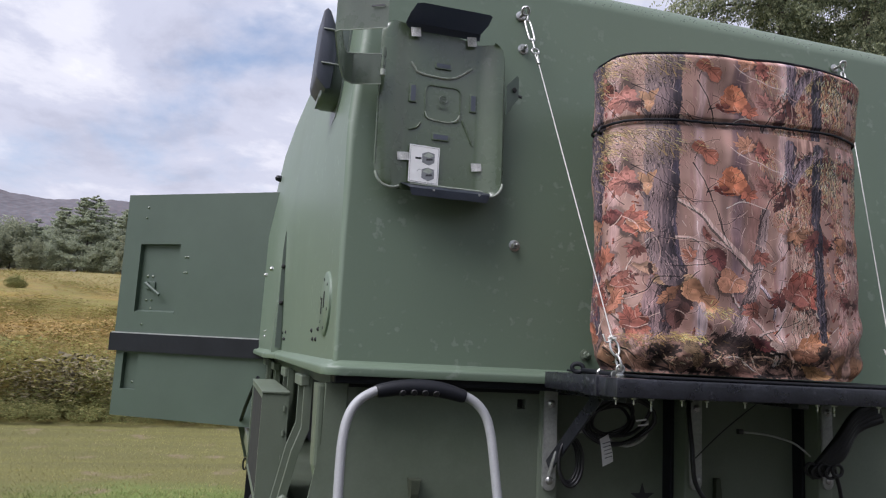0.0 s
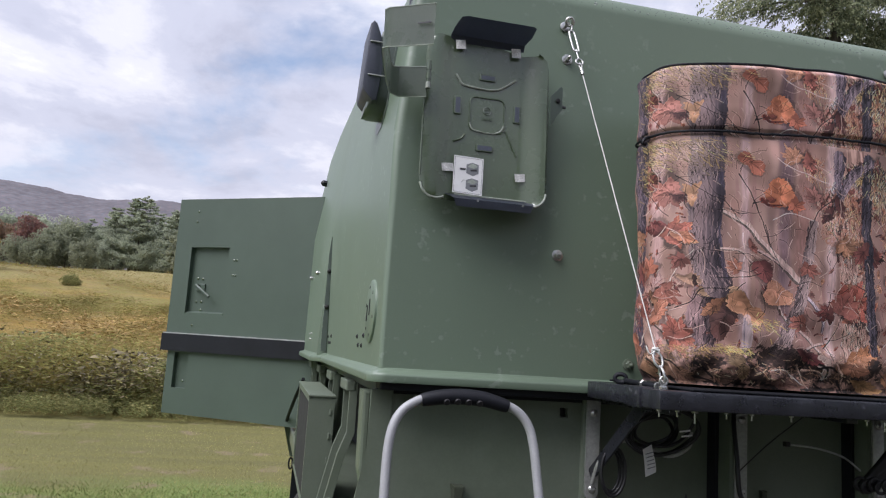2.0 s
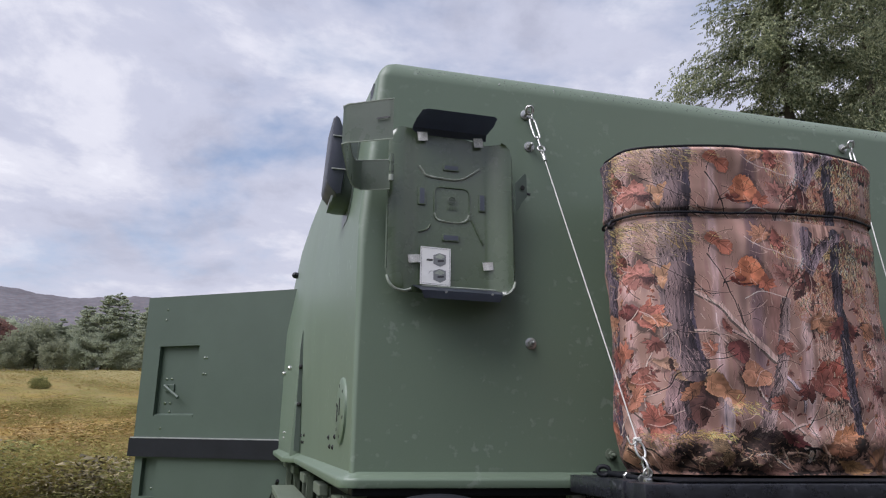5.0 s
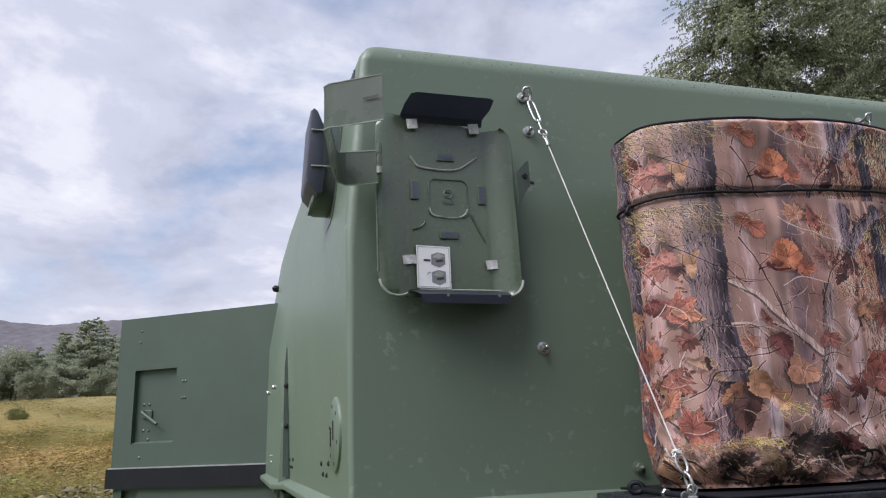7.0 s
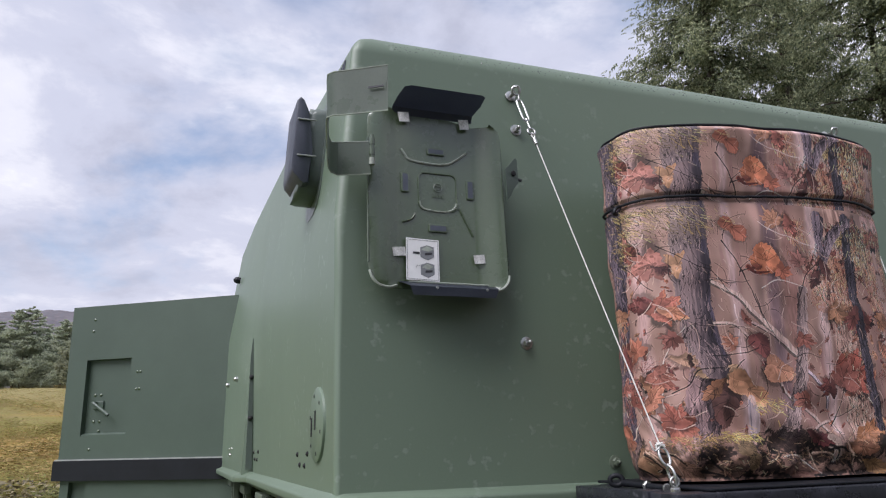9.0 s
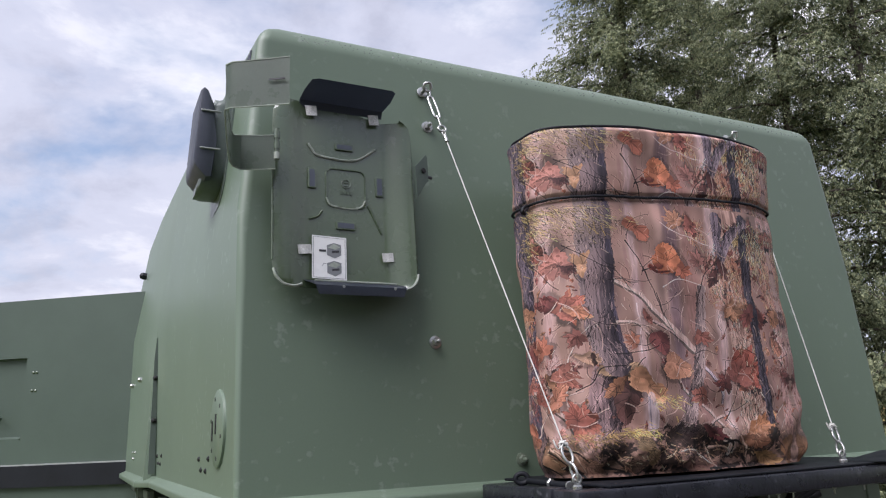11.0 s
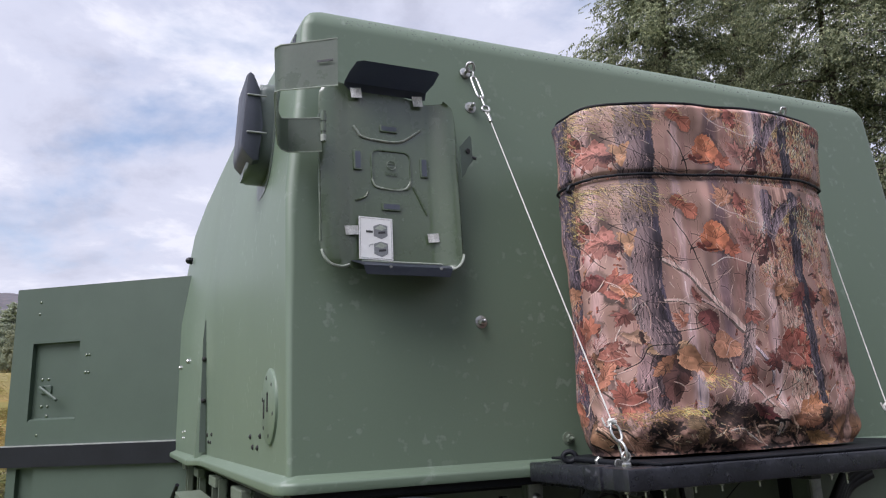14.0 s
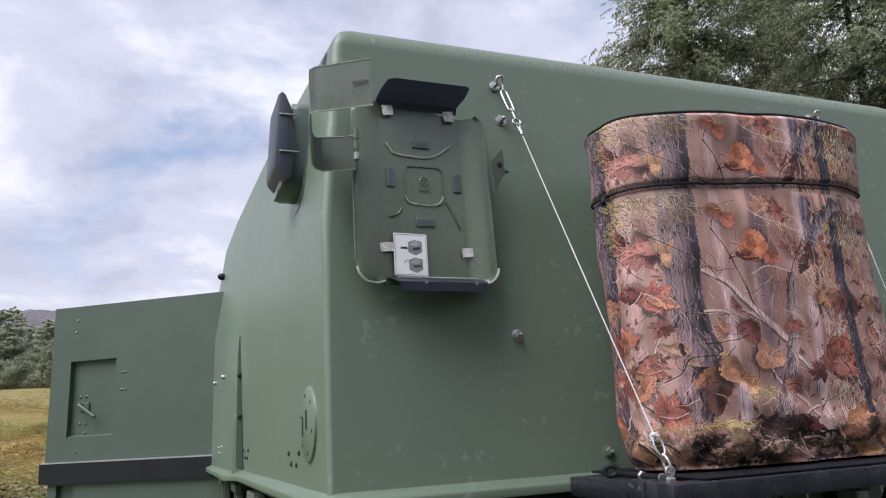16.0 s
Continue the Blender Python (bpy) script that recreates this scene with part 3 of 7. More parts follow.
def cedar_tree(base, height, reach, seed, first=0.06, sprays=9000, size=0.22):
    rng = np.random.default_rng(seed)
    ob = thing("cedar_tree", base, "tall dark green cedar with drooping feathery sprays", "tree", "cedars beside the trailer")
    tr, _ = trunk_mesh(base, height, 0.17, rng)
    part("trunk", tr, BARK, ob, "grey-brown fibrous bark", 60)
    places, dirs = [], []
    n = 74
    for k in range(n):
        t = first + (0.97 - first) * (k + rng.random()) / n
        p = Vector(base) + Vector((0.02 * height * t, 0, height * t))
        a = k * 2.399 + rng.normal(0, 0.3)
        length = reach * (1.0 - 0.80 * t) * rng.uniform(0.65, 1.12)
        out = Vector((math.cos(a), math.sin(a), 0))
        pts = [p + out * length * s + Vector((0, 0, length * (0.16 * s - 0.38 * s * s))) for s in (0, 0.25, 0.5, 0.75, 1.0)]
        part("limb", tube(pts, 0.02, 5, radii=[0.036 * (1 - t * 0.6), 0.026, 0.017, 0.011, 0.004]), BARK, ob, "", 60)
        m = int(sprays / n * (0.45 + 1.1 * length / reach))
        s = rng.random(m) ** 0.85
        for q in s:
            f = q * 4
            i = min(int(f), 3)
            c = pts[i].lerp(pts[i + 1], f - i)
            places.append(np.array(c) + np.clip(rng.normal(0, 1, 3), -1.7, 1.7) * (0.09 + 0.10 * q) * np.array((1, 1, 1.1)))
            dirs.append(np.array(out) * (0.5 + 0.6 * rng.random()) + rng.normal(0, 0.55, 3) * (1, 1, 0.4) + np.array([0, 0, -0.35]))
    places, dirs = np.array(places), unit(np.array(dirs))
    up = rng.normal(0, 0.35, dirs.shape) + np.array([0, 0, 1.0])
    y = unit(np.cross(up, dirs)); z = np.cross(dirs, y)
    sz = rng.uniform(0.55, 1.15, (len(places), 1)) * size
    VV, FF, b = [], [], 0
    for g in range(5):
        sel = np.arange(g, len(places), 5)
        T, F = spray_template(rng)
        V, G = scatter(T, F, places[sel], dirs[sel] * sz[sel], y[sel] * sz[sel], z[sel] * sz[sel])
        VV.append(V); FF.append(G + b); b += len(V)
    V = np.concatenate(VV) - np.array(base)
    part_mesh("crown", cloud_mesh("crown", V, np.concatenate(FF)), CEDAR, ob, "feathery green-brown cedar sprays")


for i, (x, y, h, r) in enumerate(((8.62, 9.7, 13.0, 3.45), (11.6, 7.3, 12.0, 3.2), (12.2, 11.4, 15.0, 3.4), (11.8, 4.2, 11.0, 3.0), (15.2, 8.6, 14.0, 3.4), (14.5, 13.0, 14.0, 3.4), (13.6, 6.0, 12.5, 3.2), (10.9, 8.3, 12.0, 3.1))):
    cedar_tree((x, y, 0.0), h, r, 40 + i, 0.06, 42000 if i == 0 else 30000 if i in (2, 7) else 18000 if i == 1 else 6000, 0.165 if i in (0, 1, 2, 7) else 0.27)


def far_tree(kind, x, y, height, width, mat, label, seed, leaves=2600):
    rng = np.random.default_rng(seed)
    base = (x, y, float(terrain(np.array(x), np.array(y))))
    ob = thing(kind, base, label, "tree", "trees at the meadow's far edge")
    tr, _ = trunk_mesh(base, height * (0.97 if kind == "spruce_tree" else 0.7), height * 0.016, rng, 0.0)
    part("trunk", tr, BARK, ob, "", 60)
    if kind == "spruce_tree":
        # loose boughs at all heights, each a soft spray of needle clumps
        boughs = int(height * 11)
        bt = rng.random(boughs) ** 0.85
        ba = rng.random(boughs) * 2 * math.pi
        taper = np.clip(1.04 - bt, 0.02, 1) ** 0.62 * (0.72 + 0.28 * np.clip(bt / 0.2, 0, 1))
        reach = width * taper * rng.uniform(0.55, 1.12, boughs)
        k = rng.integers(0, boughs, leaves)
        q = rng.random(leaves) ** 0.55
        a = ba[k] + rng.normal(0, 0.16, leaves)
        rr = reach[k] * q
        lump = 0.035 * height * (1.05 - bt[k])
        P = np.stack([np.cos(a) * rr, np.sin(a) * rr, height * (0.02 + 0.96 * bt[k]) + 0.16 * rr * q + 0 * rr], -1) + rng.normal(0, 1, (leaves, 3)) * lump[:, None] * np.array((0.8, 0.8, 0.55))
        P[:, 2] = np.maximum(P[:, 2], 0.15)
        s = rng.uniform(0.10, 0.21, (leaves, 1)) * height / 10
        dx = unit(rng.normal(size=(leaves, 3)))
        dz = unit(np.stack([0.4 * np.cos(a), 0.4 * np.sin(a), 0.15 + 0 * a], -1) + rng.normal(0, 0.8, (leaves, 3)))
    else:
        n = 60
        c = rng.normal(size=(n, 3)); c = unit(c) * rng.random((n, 1)) ** 0.4
        c = c * np.array([width * 0.75, width * 0.75, height * 0.42]) + np.array([0, 0, height * 0.52])
        k = rng.integers(0, n, leaves)
        d = unit(rng.normal(size=(leaves, 3))) * (0.8 + 0.2 * rng.random((leaves, 1))) * width * rng.uniform(0.14, 0.34, n)[k][:, None]
        P = c[k] + d
        P[:, 2] = np.maximum(P[:, 2], 0.3) if height > 2 else P[:, 2] - 0.22
        s = rng.uniform(0.17, 0.34, (leaves, 1)) * (height / 10) ** 0.7
        dx = unit(rng.normal(size=(leaves, 3))); dz = unit(0.5 * unit(d) + rng.normal(0, 0.7, (leaves, 3)))
    dy = unit(np.cross(dz, dx)); dz = np.cross(dx, dy)
    T = np.array([[-0.55, -0.45, 0], [0.6, -0.05, -0.08], [-0.35, 0.6, 0.05]]); F = np.array([[0, 1, 2]])
    V, G = scatter(T, F, P, dx * s, dy * s, dz * s)
    part_mesh("crown", cloud_mesh("crown", V, G), mat, ob)


rng_t = random.Random(5)
for k in range(14):
    slope = -0.232 + 0.0098 * k + rng_t.uniform(-0.006, 0.006)
    dist = 107 + rng_t.uniform(0, 14)
    h = (7.8 + 2.5 * min(1.0, k / 5)) * rng_t.uniform(0.84, 1.06)
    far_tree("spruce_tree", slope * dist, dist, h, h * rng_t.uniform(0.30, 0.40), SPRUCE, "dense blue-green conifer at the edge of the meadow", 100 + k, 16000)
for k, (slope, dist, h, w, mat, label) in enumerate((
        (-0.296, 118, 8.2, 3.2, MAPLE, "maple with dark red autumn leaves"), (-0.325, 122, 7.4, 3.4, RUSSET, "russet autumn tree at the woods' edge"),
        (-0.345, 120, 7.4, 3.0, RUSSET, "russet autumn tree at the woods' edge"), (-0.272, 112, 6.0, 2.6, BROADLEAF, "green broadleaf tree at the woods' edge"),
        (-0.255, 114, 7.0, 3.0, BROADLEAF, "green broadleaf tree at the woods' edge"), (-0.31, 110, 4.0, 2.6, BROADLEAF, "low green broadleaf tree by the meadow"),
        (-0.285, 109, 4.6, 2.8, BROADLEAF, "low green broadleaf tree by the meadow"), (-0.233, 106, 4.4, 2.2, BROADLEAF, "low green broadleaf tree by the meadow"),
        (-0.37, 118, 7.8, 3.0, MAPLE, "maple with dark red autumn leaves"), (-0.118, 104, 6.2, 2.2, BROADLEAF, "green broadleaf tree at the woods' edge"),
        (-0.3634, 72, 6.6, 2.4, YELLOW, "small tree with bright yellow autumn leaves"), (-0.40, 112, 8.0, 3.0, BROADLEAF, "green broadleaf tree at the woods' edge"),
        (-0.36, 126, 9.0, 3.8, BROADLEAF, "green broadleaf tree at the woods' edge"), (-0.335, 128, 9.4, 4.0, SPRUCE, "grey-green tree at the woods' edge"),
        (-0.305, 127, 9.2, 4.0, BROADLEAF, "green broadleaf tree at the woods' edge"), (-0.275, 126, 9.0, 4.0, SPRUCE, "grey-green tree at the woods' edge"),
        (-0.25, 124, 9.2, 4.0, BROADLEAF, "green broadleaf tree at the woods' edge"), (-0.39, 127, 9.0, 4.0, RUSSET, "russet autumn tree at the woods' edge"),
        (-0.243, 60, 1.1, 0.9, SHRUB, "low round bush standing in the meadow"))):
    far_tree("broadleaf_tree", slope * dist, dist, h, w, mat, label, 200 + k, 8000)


# ---- the trailer's shell ----
FRONT_Y, RIM_Z, LEAN_BACK = 1.92, 1.72, 0.045
MID = 1.55


def on_wall(x, z, out=0.0):
    """A point of the shell's front wall, out metres in front of it."""
    return Vector((x, FRONT_Y + LEAN_BACK * (z - RIM_Z) - out, z))


def build_unseen_woods():
    """Unseen woods added behind the camera to close the lawn and block low light: trunks and ragged crowns in one mesh.
    """
    rng = np.random.default_rng(77)
    VV, FF, base = [], [], 0
    for k in range(26):
        x, y = -6 + 1.9 * k + rng.normal(0, 0.8), -25 + rng.normal(0, 2.0) + 0.002 * (-6 + 1.9 * k) ** 2
        h, w = rng.uniform(11.0, 15.5), rng.uniform(2.6, 3.8)
        z = float(terrain(np.array(x), np.array(y)))
        n = 1100
        c = unit(rng.normal(size=(14, 3))) * rng.random((14, 1)) ** 0.5 * np.array([w, w, h * 0.42]) + np.array([x, y, z + h * 0.5])
        P = c[rng.integers(0, 14, n)] + unit(rng.normal(size=(n, 3))) * w * 0.5 * rng.random((n, 1)) ** 0.4
        P[:, 2] = np.maximum(P[:, 2], z + 0.2)
        s = rng.uniform(0.4, 0.8, (n, 1))
        dx = unit(rng.normal(size=(n, 3))); dz = unit(rng.normal(size=(n, 3)) + np.array([0, 0, 0.8]))
        dy = unit(np.cross(dz, dx)); dz = np.cross(dx, dy)
        T = np.array([[-0.55, -0.45, 0], [0.6, -0.05, -0.08], [-0.35, 0.6, 0.05]])
        V, G = scatter(T, np.array([[0, 1, 2]]), P, dx * s, dy * s, dz * s)
        VV.append(V); FF.append(G + base); base += len(V)
        t = np.array([[-0.15, 0, -0.1], [0.15, 0, -0.1], [0, 0.2, h * 0.8]]) + np.array([x, y, z])
        VV.append(t); FF.append(np.array([[0, 1, 2]]) + base); base += 3
    me = cloud_mesh("woods", np.concatenate(VV), np.concatenate(FF))
    tagged(part_mesh("woods", me, WOODS), "dark green woods added out of view to block low sky light", "woods", kind="stuff")


build_unseen_woods()


def side_x(z):
    """The shell's left side: upright below, leaning in above."""
    return 0.525 + (0.045 * (z - 2.35) / 0.55 if z > 2.35 else 0.0)


def foot_x(y, z):
    """The shell's left side below the waist, by length and height."""
    t = min(max((2.32 - z) / 0.62, 0.0), 1.0)
    if y < 3.5:
        return 0.525 - 0.005 * (y - 1.92) / 1.6 - 0.022 * (y - 1.92) / 1.6 * (1 - t)
    return 0.498 - 0.014 * (y - 3.5) * (1 - t) - 0.024 * t


def build_shell():
    ob = thing("shelter_shell", (MID, 3.9, 1.69), "olive green moulded fibreglass shelter shell on the trailer", "shelter")
    bm = bmesh.new()
    bw = bm.edges.layers.float.new("bevel_weight_edge")
    rows = []
    # stations along the length: foot, waist and roof edge of the side; a relief at the foot of the front half ends in a step
    for y0, foot, waist, wz, top, lean in ((FRONT_Y, 0.525, 0.525, 2.35, 2.843, LEAN_BACK), (3.1, 0.522, 0.507, 2.33, 2.98, 0), (3.50, 0.520, 0.499, 2.30, 3.008, 0), (3.515, 0.474, 0.498, 2.30, 3.010, 0), (4.4, 0.474, 0.486, 2.38, 3.07, 0), (5.1, 0.475, 0.476, 2.44, 3.08, 0)):
        ring = [(x, y0 + lean * (z - RIM_Z), z) for x, z in [(foot + (waist - foot) * k / 4, 1.70 + (wz - 1.70) * k / 4) for k in range(5)] + [(0.570, top)]]
        ring += [(2 * MID - x, y, z) for x, y, z in reversed(ring)]
        rows.append([bm.verts.new(p) for p in ring])
    for a, b in zip(rows, rows[1:]):
        for k in range(12):
            bm.faces.new((a[k], a[(k + 1) % 12], b[(k + 1) % 12], b[k]))
    bm.faces.new(rows[0]); bm.faces.new(rows[-1][::-1])
    bm.edges.ensure_lookup_table()

    def edge(p, q):
        return next(e for e in p.link_edges if e.other_vert(p) == q)
    top_edges = [edge(a[k], b[k]) for a, b in zip(rows, rows[1:]) for k in (5, 6)] + [edge(rows[0][5], rows[0][6]), edge(rows[-1][5], rows[-1][6])]
    posts = [edge(rows[0][i], rows[0][j]) for i, j in ((0, 1), (1, 2), (2, 3), (3, 4), (7, 8), (8, 9), (9, 10), (10, 11))]
    shoulders = [edge(rows[0][i], rows[0][j]) for i, j in ((4, 5), (6, 7))]
    for e in top_edges:
        e[bw] = 1.0
    for k, e in enumerate(posts):
        e[bw] = (0.18, 0.19, 0.22, 0.30, 0.30, 0.22, 0.19, 0.18)[k]
    for e in shoulders:
        e[bw] = 0.42
    body = part("shell", bm, SHELL, ob, "weathered olive green gelcoat", 28)
    bv = body.modifiers.new("edges", "BEVEL")
    bv.limit_method, bv.width, bv.segments, bv.harden_normals = "WEIGHT", 0.065, 6, True
    bv.use_clamp_overlap = False
    # moulded flange round the foot
    bm = bmesh.new()
    prof = ((-0.004, 1.726), (0.003, 1.720), (0.008, 1.7165), (0.024, 1.711), (0.028, 1.707), (0.029, 1.703), (0.029, 1.692), (0.027, 1.687), (0.0, 1.687))
    rings = []
    for o, z in prof:
        r = 0.022 + o
        nose = [(0.525 - o + r - r * math.cos(t), FRONT_Y - o + r - r * math.sin(t)) for t in (math.pi / 2 * k / 6 for k in range(7))]
        left = nose[::-1] + [(0.520 - o, 3.47), (0.474 - o, 3.55), (0.475 - o, 5.10 + o)]
        ring = [bm.verts.new((x, y, z)) for x, y in left + [(2 * MID - x, y) for x, y in reversed(left)]]
        rings.append(ring)
    for a, b in zip(rings, rings[1:]):
        n = len(a)
        for k in range(n):
            bm.faces.new((a[k], a[(k + 1) % n], b[(k + 1) % n], b[k]))
    part("flange", bm, SHELL, ob, "", 50, True)
    # blanking plate with its screws and slots
    c = Vector((0.525, 2.11, 1.868))
    plate = part("port_plate", tube([c + Vector((0.002, 0, 0)), c - Vector((0.006, 0, 0)), c - Vector((0.009, 0, 0))], 0.085, 32, radii=[0.088, 0.086, 0.080]), SHELL, ob, "round green blanking plate", 30)
    for k in range(6):
        a = radians(60 * k + 15)
        part("screw", disc(c + Vector((-0.008, math.cos(a) * 0.068, math.sin(a) * 0.068)), (-1, 0, 0), 0.0048, 0.002, 8), DARK, plate)
    for dy, dz in ((0.045, -0.005), (0.0, 0.01)):
        part("slot", add_box(bmesh.new(), c.x - 0.0105, c.x - 0.006, c.y + dy - 0.006, c.y + dy + 0.006, c.z + dz - 0.022, c.z + dz + 0.022), DARK, plate)
    # blind rivets and screw holes in fours
    for y, z in ((2.315, 1.785), (3.38, 1.787), (4.15, 1.800)):
        for dy, dz in ((-0.075, 0.016), (0.075, 0.014), (-0.036, -0.013), (0.036, -0.012)):
            part("rivet", disc((foot_x(y + dy, z + dz) + 0.002, y + dy, z + dz), (-1, 0, 0), 0.0068, 0.005, 8, 0.003), DARK if y < 4 else ZINC, ob)
    for x, y, z in ((0.500, 3.496, 2.100), (0.502, 3.496, 1.935)):
        part("rivet", disc((x, y, z), (-0.5, -0.85, 0), 0.010, 0.010, 8, 0.004), DARK, ob)
    for y, z in ((4.55, 2.150), (4.05, 2.140)):
        part("screw", disc((foot_x(y, z) + 0.002, y, z), (-1, 0, 0), 0.012, 0.018, 8, 0.004), ZINC, ob)
    # dark green strip down the step in the side, its shade put into colour
    part("seal_strip", prism(((0.488, 1.735), (0.513, 1.735), (0.504, 2.18), (0.500, 2.26), (0.497, 2.26), (0.491, 2.18)), lambda a, b, o: Vector((a, 3.498 - o, b)), 0.005), DUCT, ob, "dark green strip painted as the step's shade")
    part("knob", disc((0.528, 4.75, 2.78), (-1, 0, 0.1), 0.02, 0.03, 8, 0.01), RUBBER, ob)
    # small catch under the roof's corner
    catch = part("catch", add_box(bmesh.new(), 0.563, 0.585, 2.03, 2.10, 2.735, 2.79, 0.006), VENT, ob, "small dark roof catch", 40)
    for k in range(3):
        part("rib", add_box(bmesh.new(), 0.559, 0.565, 2.036 + 0.02 * k, 2.044 + 0.02 * k, 2.74, 2.785, 0.002), VENT, catch)
    # air vent with a hinged flap
    neck = prism(rounded(2.215, 2.40, 2.475, 2.735, (0.03, 0.03, 0.07, 0.07)), lambda a, b, o: Vector((side_x(b) + 0.006 - o * (1.0 - 0.9 * (b - 2.475)), a, b)), 0.070, 0.018)
    vent = part("air_vent", neck, DUCT, ob, "grey-green moulded air vent", 40)
    part("gasket", prism(rounded(2.195, 2.43, 2.435, 2.755, (0.03, 0.03, 0.08, 0.08)), lambda a, b, o: Vector((side_x(b) + 0.003 - o, a, b)), 0.008, 0.002), DUCT, vent)
    side = ((0.476, 2.748), (0.467, 2.738), (0.455, 2.545), (0.459, 2.527), (0.486, 2.497), (0.502, 2.500), (0.510, 2.60), (0.502, 2.70), (0.486, 2.740))
    part("flap", prism(side, lambda a, b, o: Vector((a, 2.36 - o, b)), 0.16, 0.004), VENT, vent, "dark grey hinged vent flap", 30)
    for z in (2.575, 2.68):
        part("strut", bar((0.468, 2.197, z), (0.520, 2.197, z), 0.006, 0.003), GALV, vent)
    # threaded studs on the front wall
    for x, z in ((1.003, 2.612), (0.989, 2.046), (1.2, 1.766)):
        n = Vector((0, -1, 0.045))
        metal, label = (ZINC, "zinc stud with washer") if z > 1.8 else (BODY, "painted stud with washer")
        stud = part("stud", disc(on_wall(x, z), n, 0.0155, 0.003, 20), metal, ob, label, 30)
        part("nut", disc(on_wall(x, z, 0.004), n, 0.0105, 0.009, 6), metal, stud)
        part("bolt_tip", disc(on_wall(x, z, 0.012), n, 0.005, 0.012, 10, 0.002), metal, stud, "", 30)
    return ob


shell = build_shell()



def build_droplets():
    """Rain beads standing along the rounded front edge of the roof."""
    rng = np.random.default_rng(31)
    n = 1700
    x = 0.66 + 1.84 * rng.random(n)
    t = rng.random(n) ** 1.3 * math.pi / 2 * 1.0
    yc, zc, r = FRONT_Y + LEAN_BACK * 1.13 + 0.065, 2.843 - 0.065, 0.0655
    P = np.stack([x, yc - r * np.cos(t * 0.9 + 0.25), zc + r * np.sin(t * 0.9 + 0.25) + 0.0], -1)
    nrm = unit(np.stack([0 * x, -np.cos(t * 0.9 + 0.25), np.sin(t * 0.9 + 0.25)], -1))
    ax = np.tile(np.array([[1.0, 0, 0]]), (n, 1))
    ay = np.cross(nrm, ax)
    s = rng.uniform(0.0012, 0.0032, (n, 1))
    ring = [[math.cos(a), math.sin(a), -0.1] for a in (2 * math.pi * k / 6 for k in range(6))]
    ring2 = [[0.6 * math.cos(a), 0.6 * math.sin(a), 0.5] for a in (2 * math.pi * k / 6 for k in range(6))]
    T = np.array(ring + ring2 + [[0, 0, 0.65]])
    F = np.array([f for k in range(6) for f in ([k, (k + 1) % 6, 6 + (k + 1) % 6], [k, 6 + (k + 1) % 6, 6 + k], [6 + k, 6 + (k + 1) % 6, 12])])
    V, G = scatter(T, F, P, ax * s, ay * s, nrm * s)
    tagged(part_mesh("rain_beads", cloud_mesh("rain_beads", V, G), BEAD, None, smooth=80), "clear rain beads along the green roof edge", "water drops", kind="stuff")


build_droplets()

# the side door, standing open
HINGE, ALONG = Vector((-0.308, 5.284, 0)), Vector((0.82265, -0.56855, 0))
FACING = Vector((-0.56855, -0.82265, 0))


def on_door(u, z, out=0.0):
    return HINGE + ALONG * u + Vector((0, 0, z)) + FACING * out


def build_door():
    door = part("side_door", recessed(lambda u, z, o: on_door(u, z, o - 0.045), -0.135, 1.03, 1.755, 2.687, 0.045, [(0.0, 0.312, 1.905, 2.355, 0.032)], 0.006), DOORGREEN, shell, "open green side door with a recessed handle", 30)
    # sloped sill of the recess
    part("sill", prism(((0.005, 1.905), (0.307, 1.905), (0.307, 1.925), (0.005, 1.925)), lambda u, z, o: on_door(u, z - 0.012 * (o > 0.005), -0.033 + o), 0.032), DOORGREEN, door)
    part("belt", recessed(lambda u, z, o: on_door(u, z, o - 0.045), -0.150, 1.04, 1.655, 1.768, 0.070, [], 0.008), RUBBER, door, "black rubber weather belt", 30)
    # thin grey strip added as the highlight on the belt's top edge
    part("belt_edge", recessed(lambda u, z, o: on_door(u, z, o - 0.045), -0.148, 1.038, 1.7685, 1.776, 0.060, [], 0.002), GALV, door, "grey strip painted as the rubber belt's top highlight")
    part("lower_panel", recessed(lambda u, z, o: on_door(u, z, o - 0.045), -0.105, 1.03, 1.245, 1.66, 0.045, [(-0.045, 0.07, 1.415, 1.645, 0.03)], 0.006), DOORGREEN, door, "", 30)
    a, b = on_door(0.075, 2.098, 0.0), on_door(0.195, 2.022, 0.016)
    part("handle", add_tube(bmesh.new(), spline([on_door(0.075, 2.098, -0.03), a, on_door(0.09, 2.09, 0.012), b], 6), 0.010, 8, radii=None), DOORGREEN, door, "green lever handle", 40)
    part("handle_plate", add_obox(bmesh.new(), on_door(0.09, 2.085, -0.028), Matrix((ALONG, FACING, Vector((0, 0, 1)))).transposed(), (0.07, 0.014, 0.05), 0.004), DOORGREEN, door)
    for u, z in ((0.055, 2.145), (0.095, 2.145), (0.06, 1.99), (0.10, 1.99), (0.10, 1.935)):
        part("screw", disc(on_door(u, z, -0.033), FACING, 0.009, 0.005, 8, 0.003), HOLDER, door)
    for u, z in ((0.03, 2.60), (0.025, 2.53), (0.36, 2.27), (0.38, 2.27), (0.36, 2.17), (0.38, 2.17), (0.07, 1.83), (0.02, 1.46), (0.05, 1.46)):
        part("screw", disc(on_door(u, z, -0.001 if z > 1.7 else -0.031), FACING, 0.008, 0.004, 8, 0.003), HOLDER, door)


build_door()


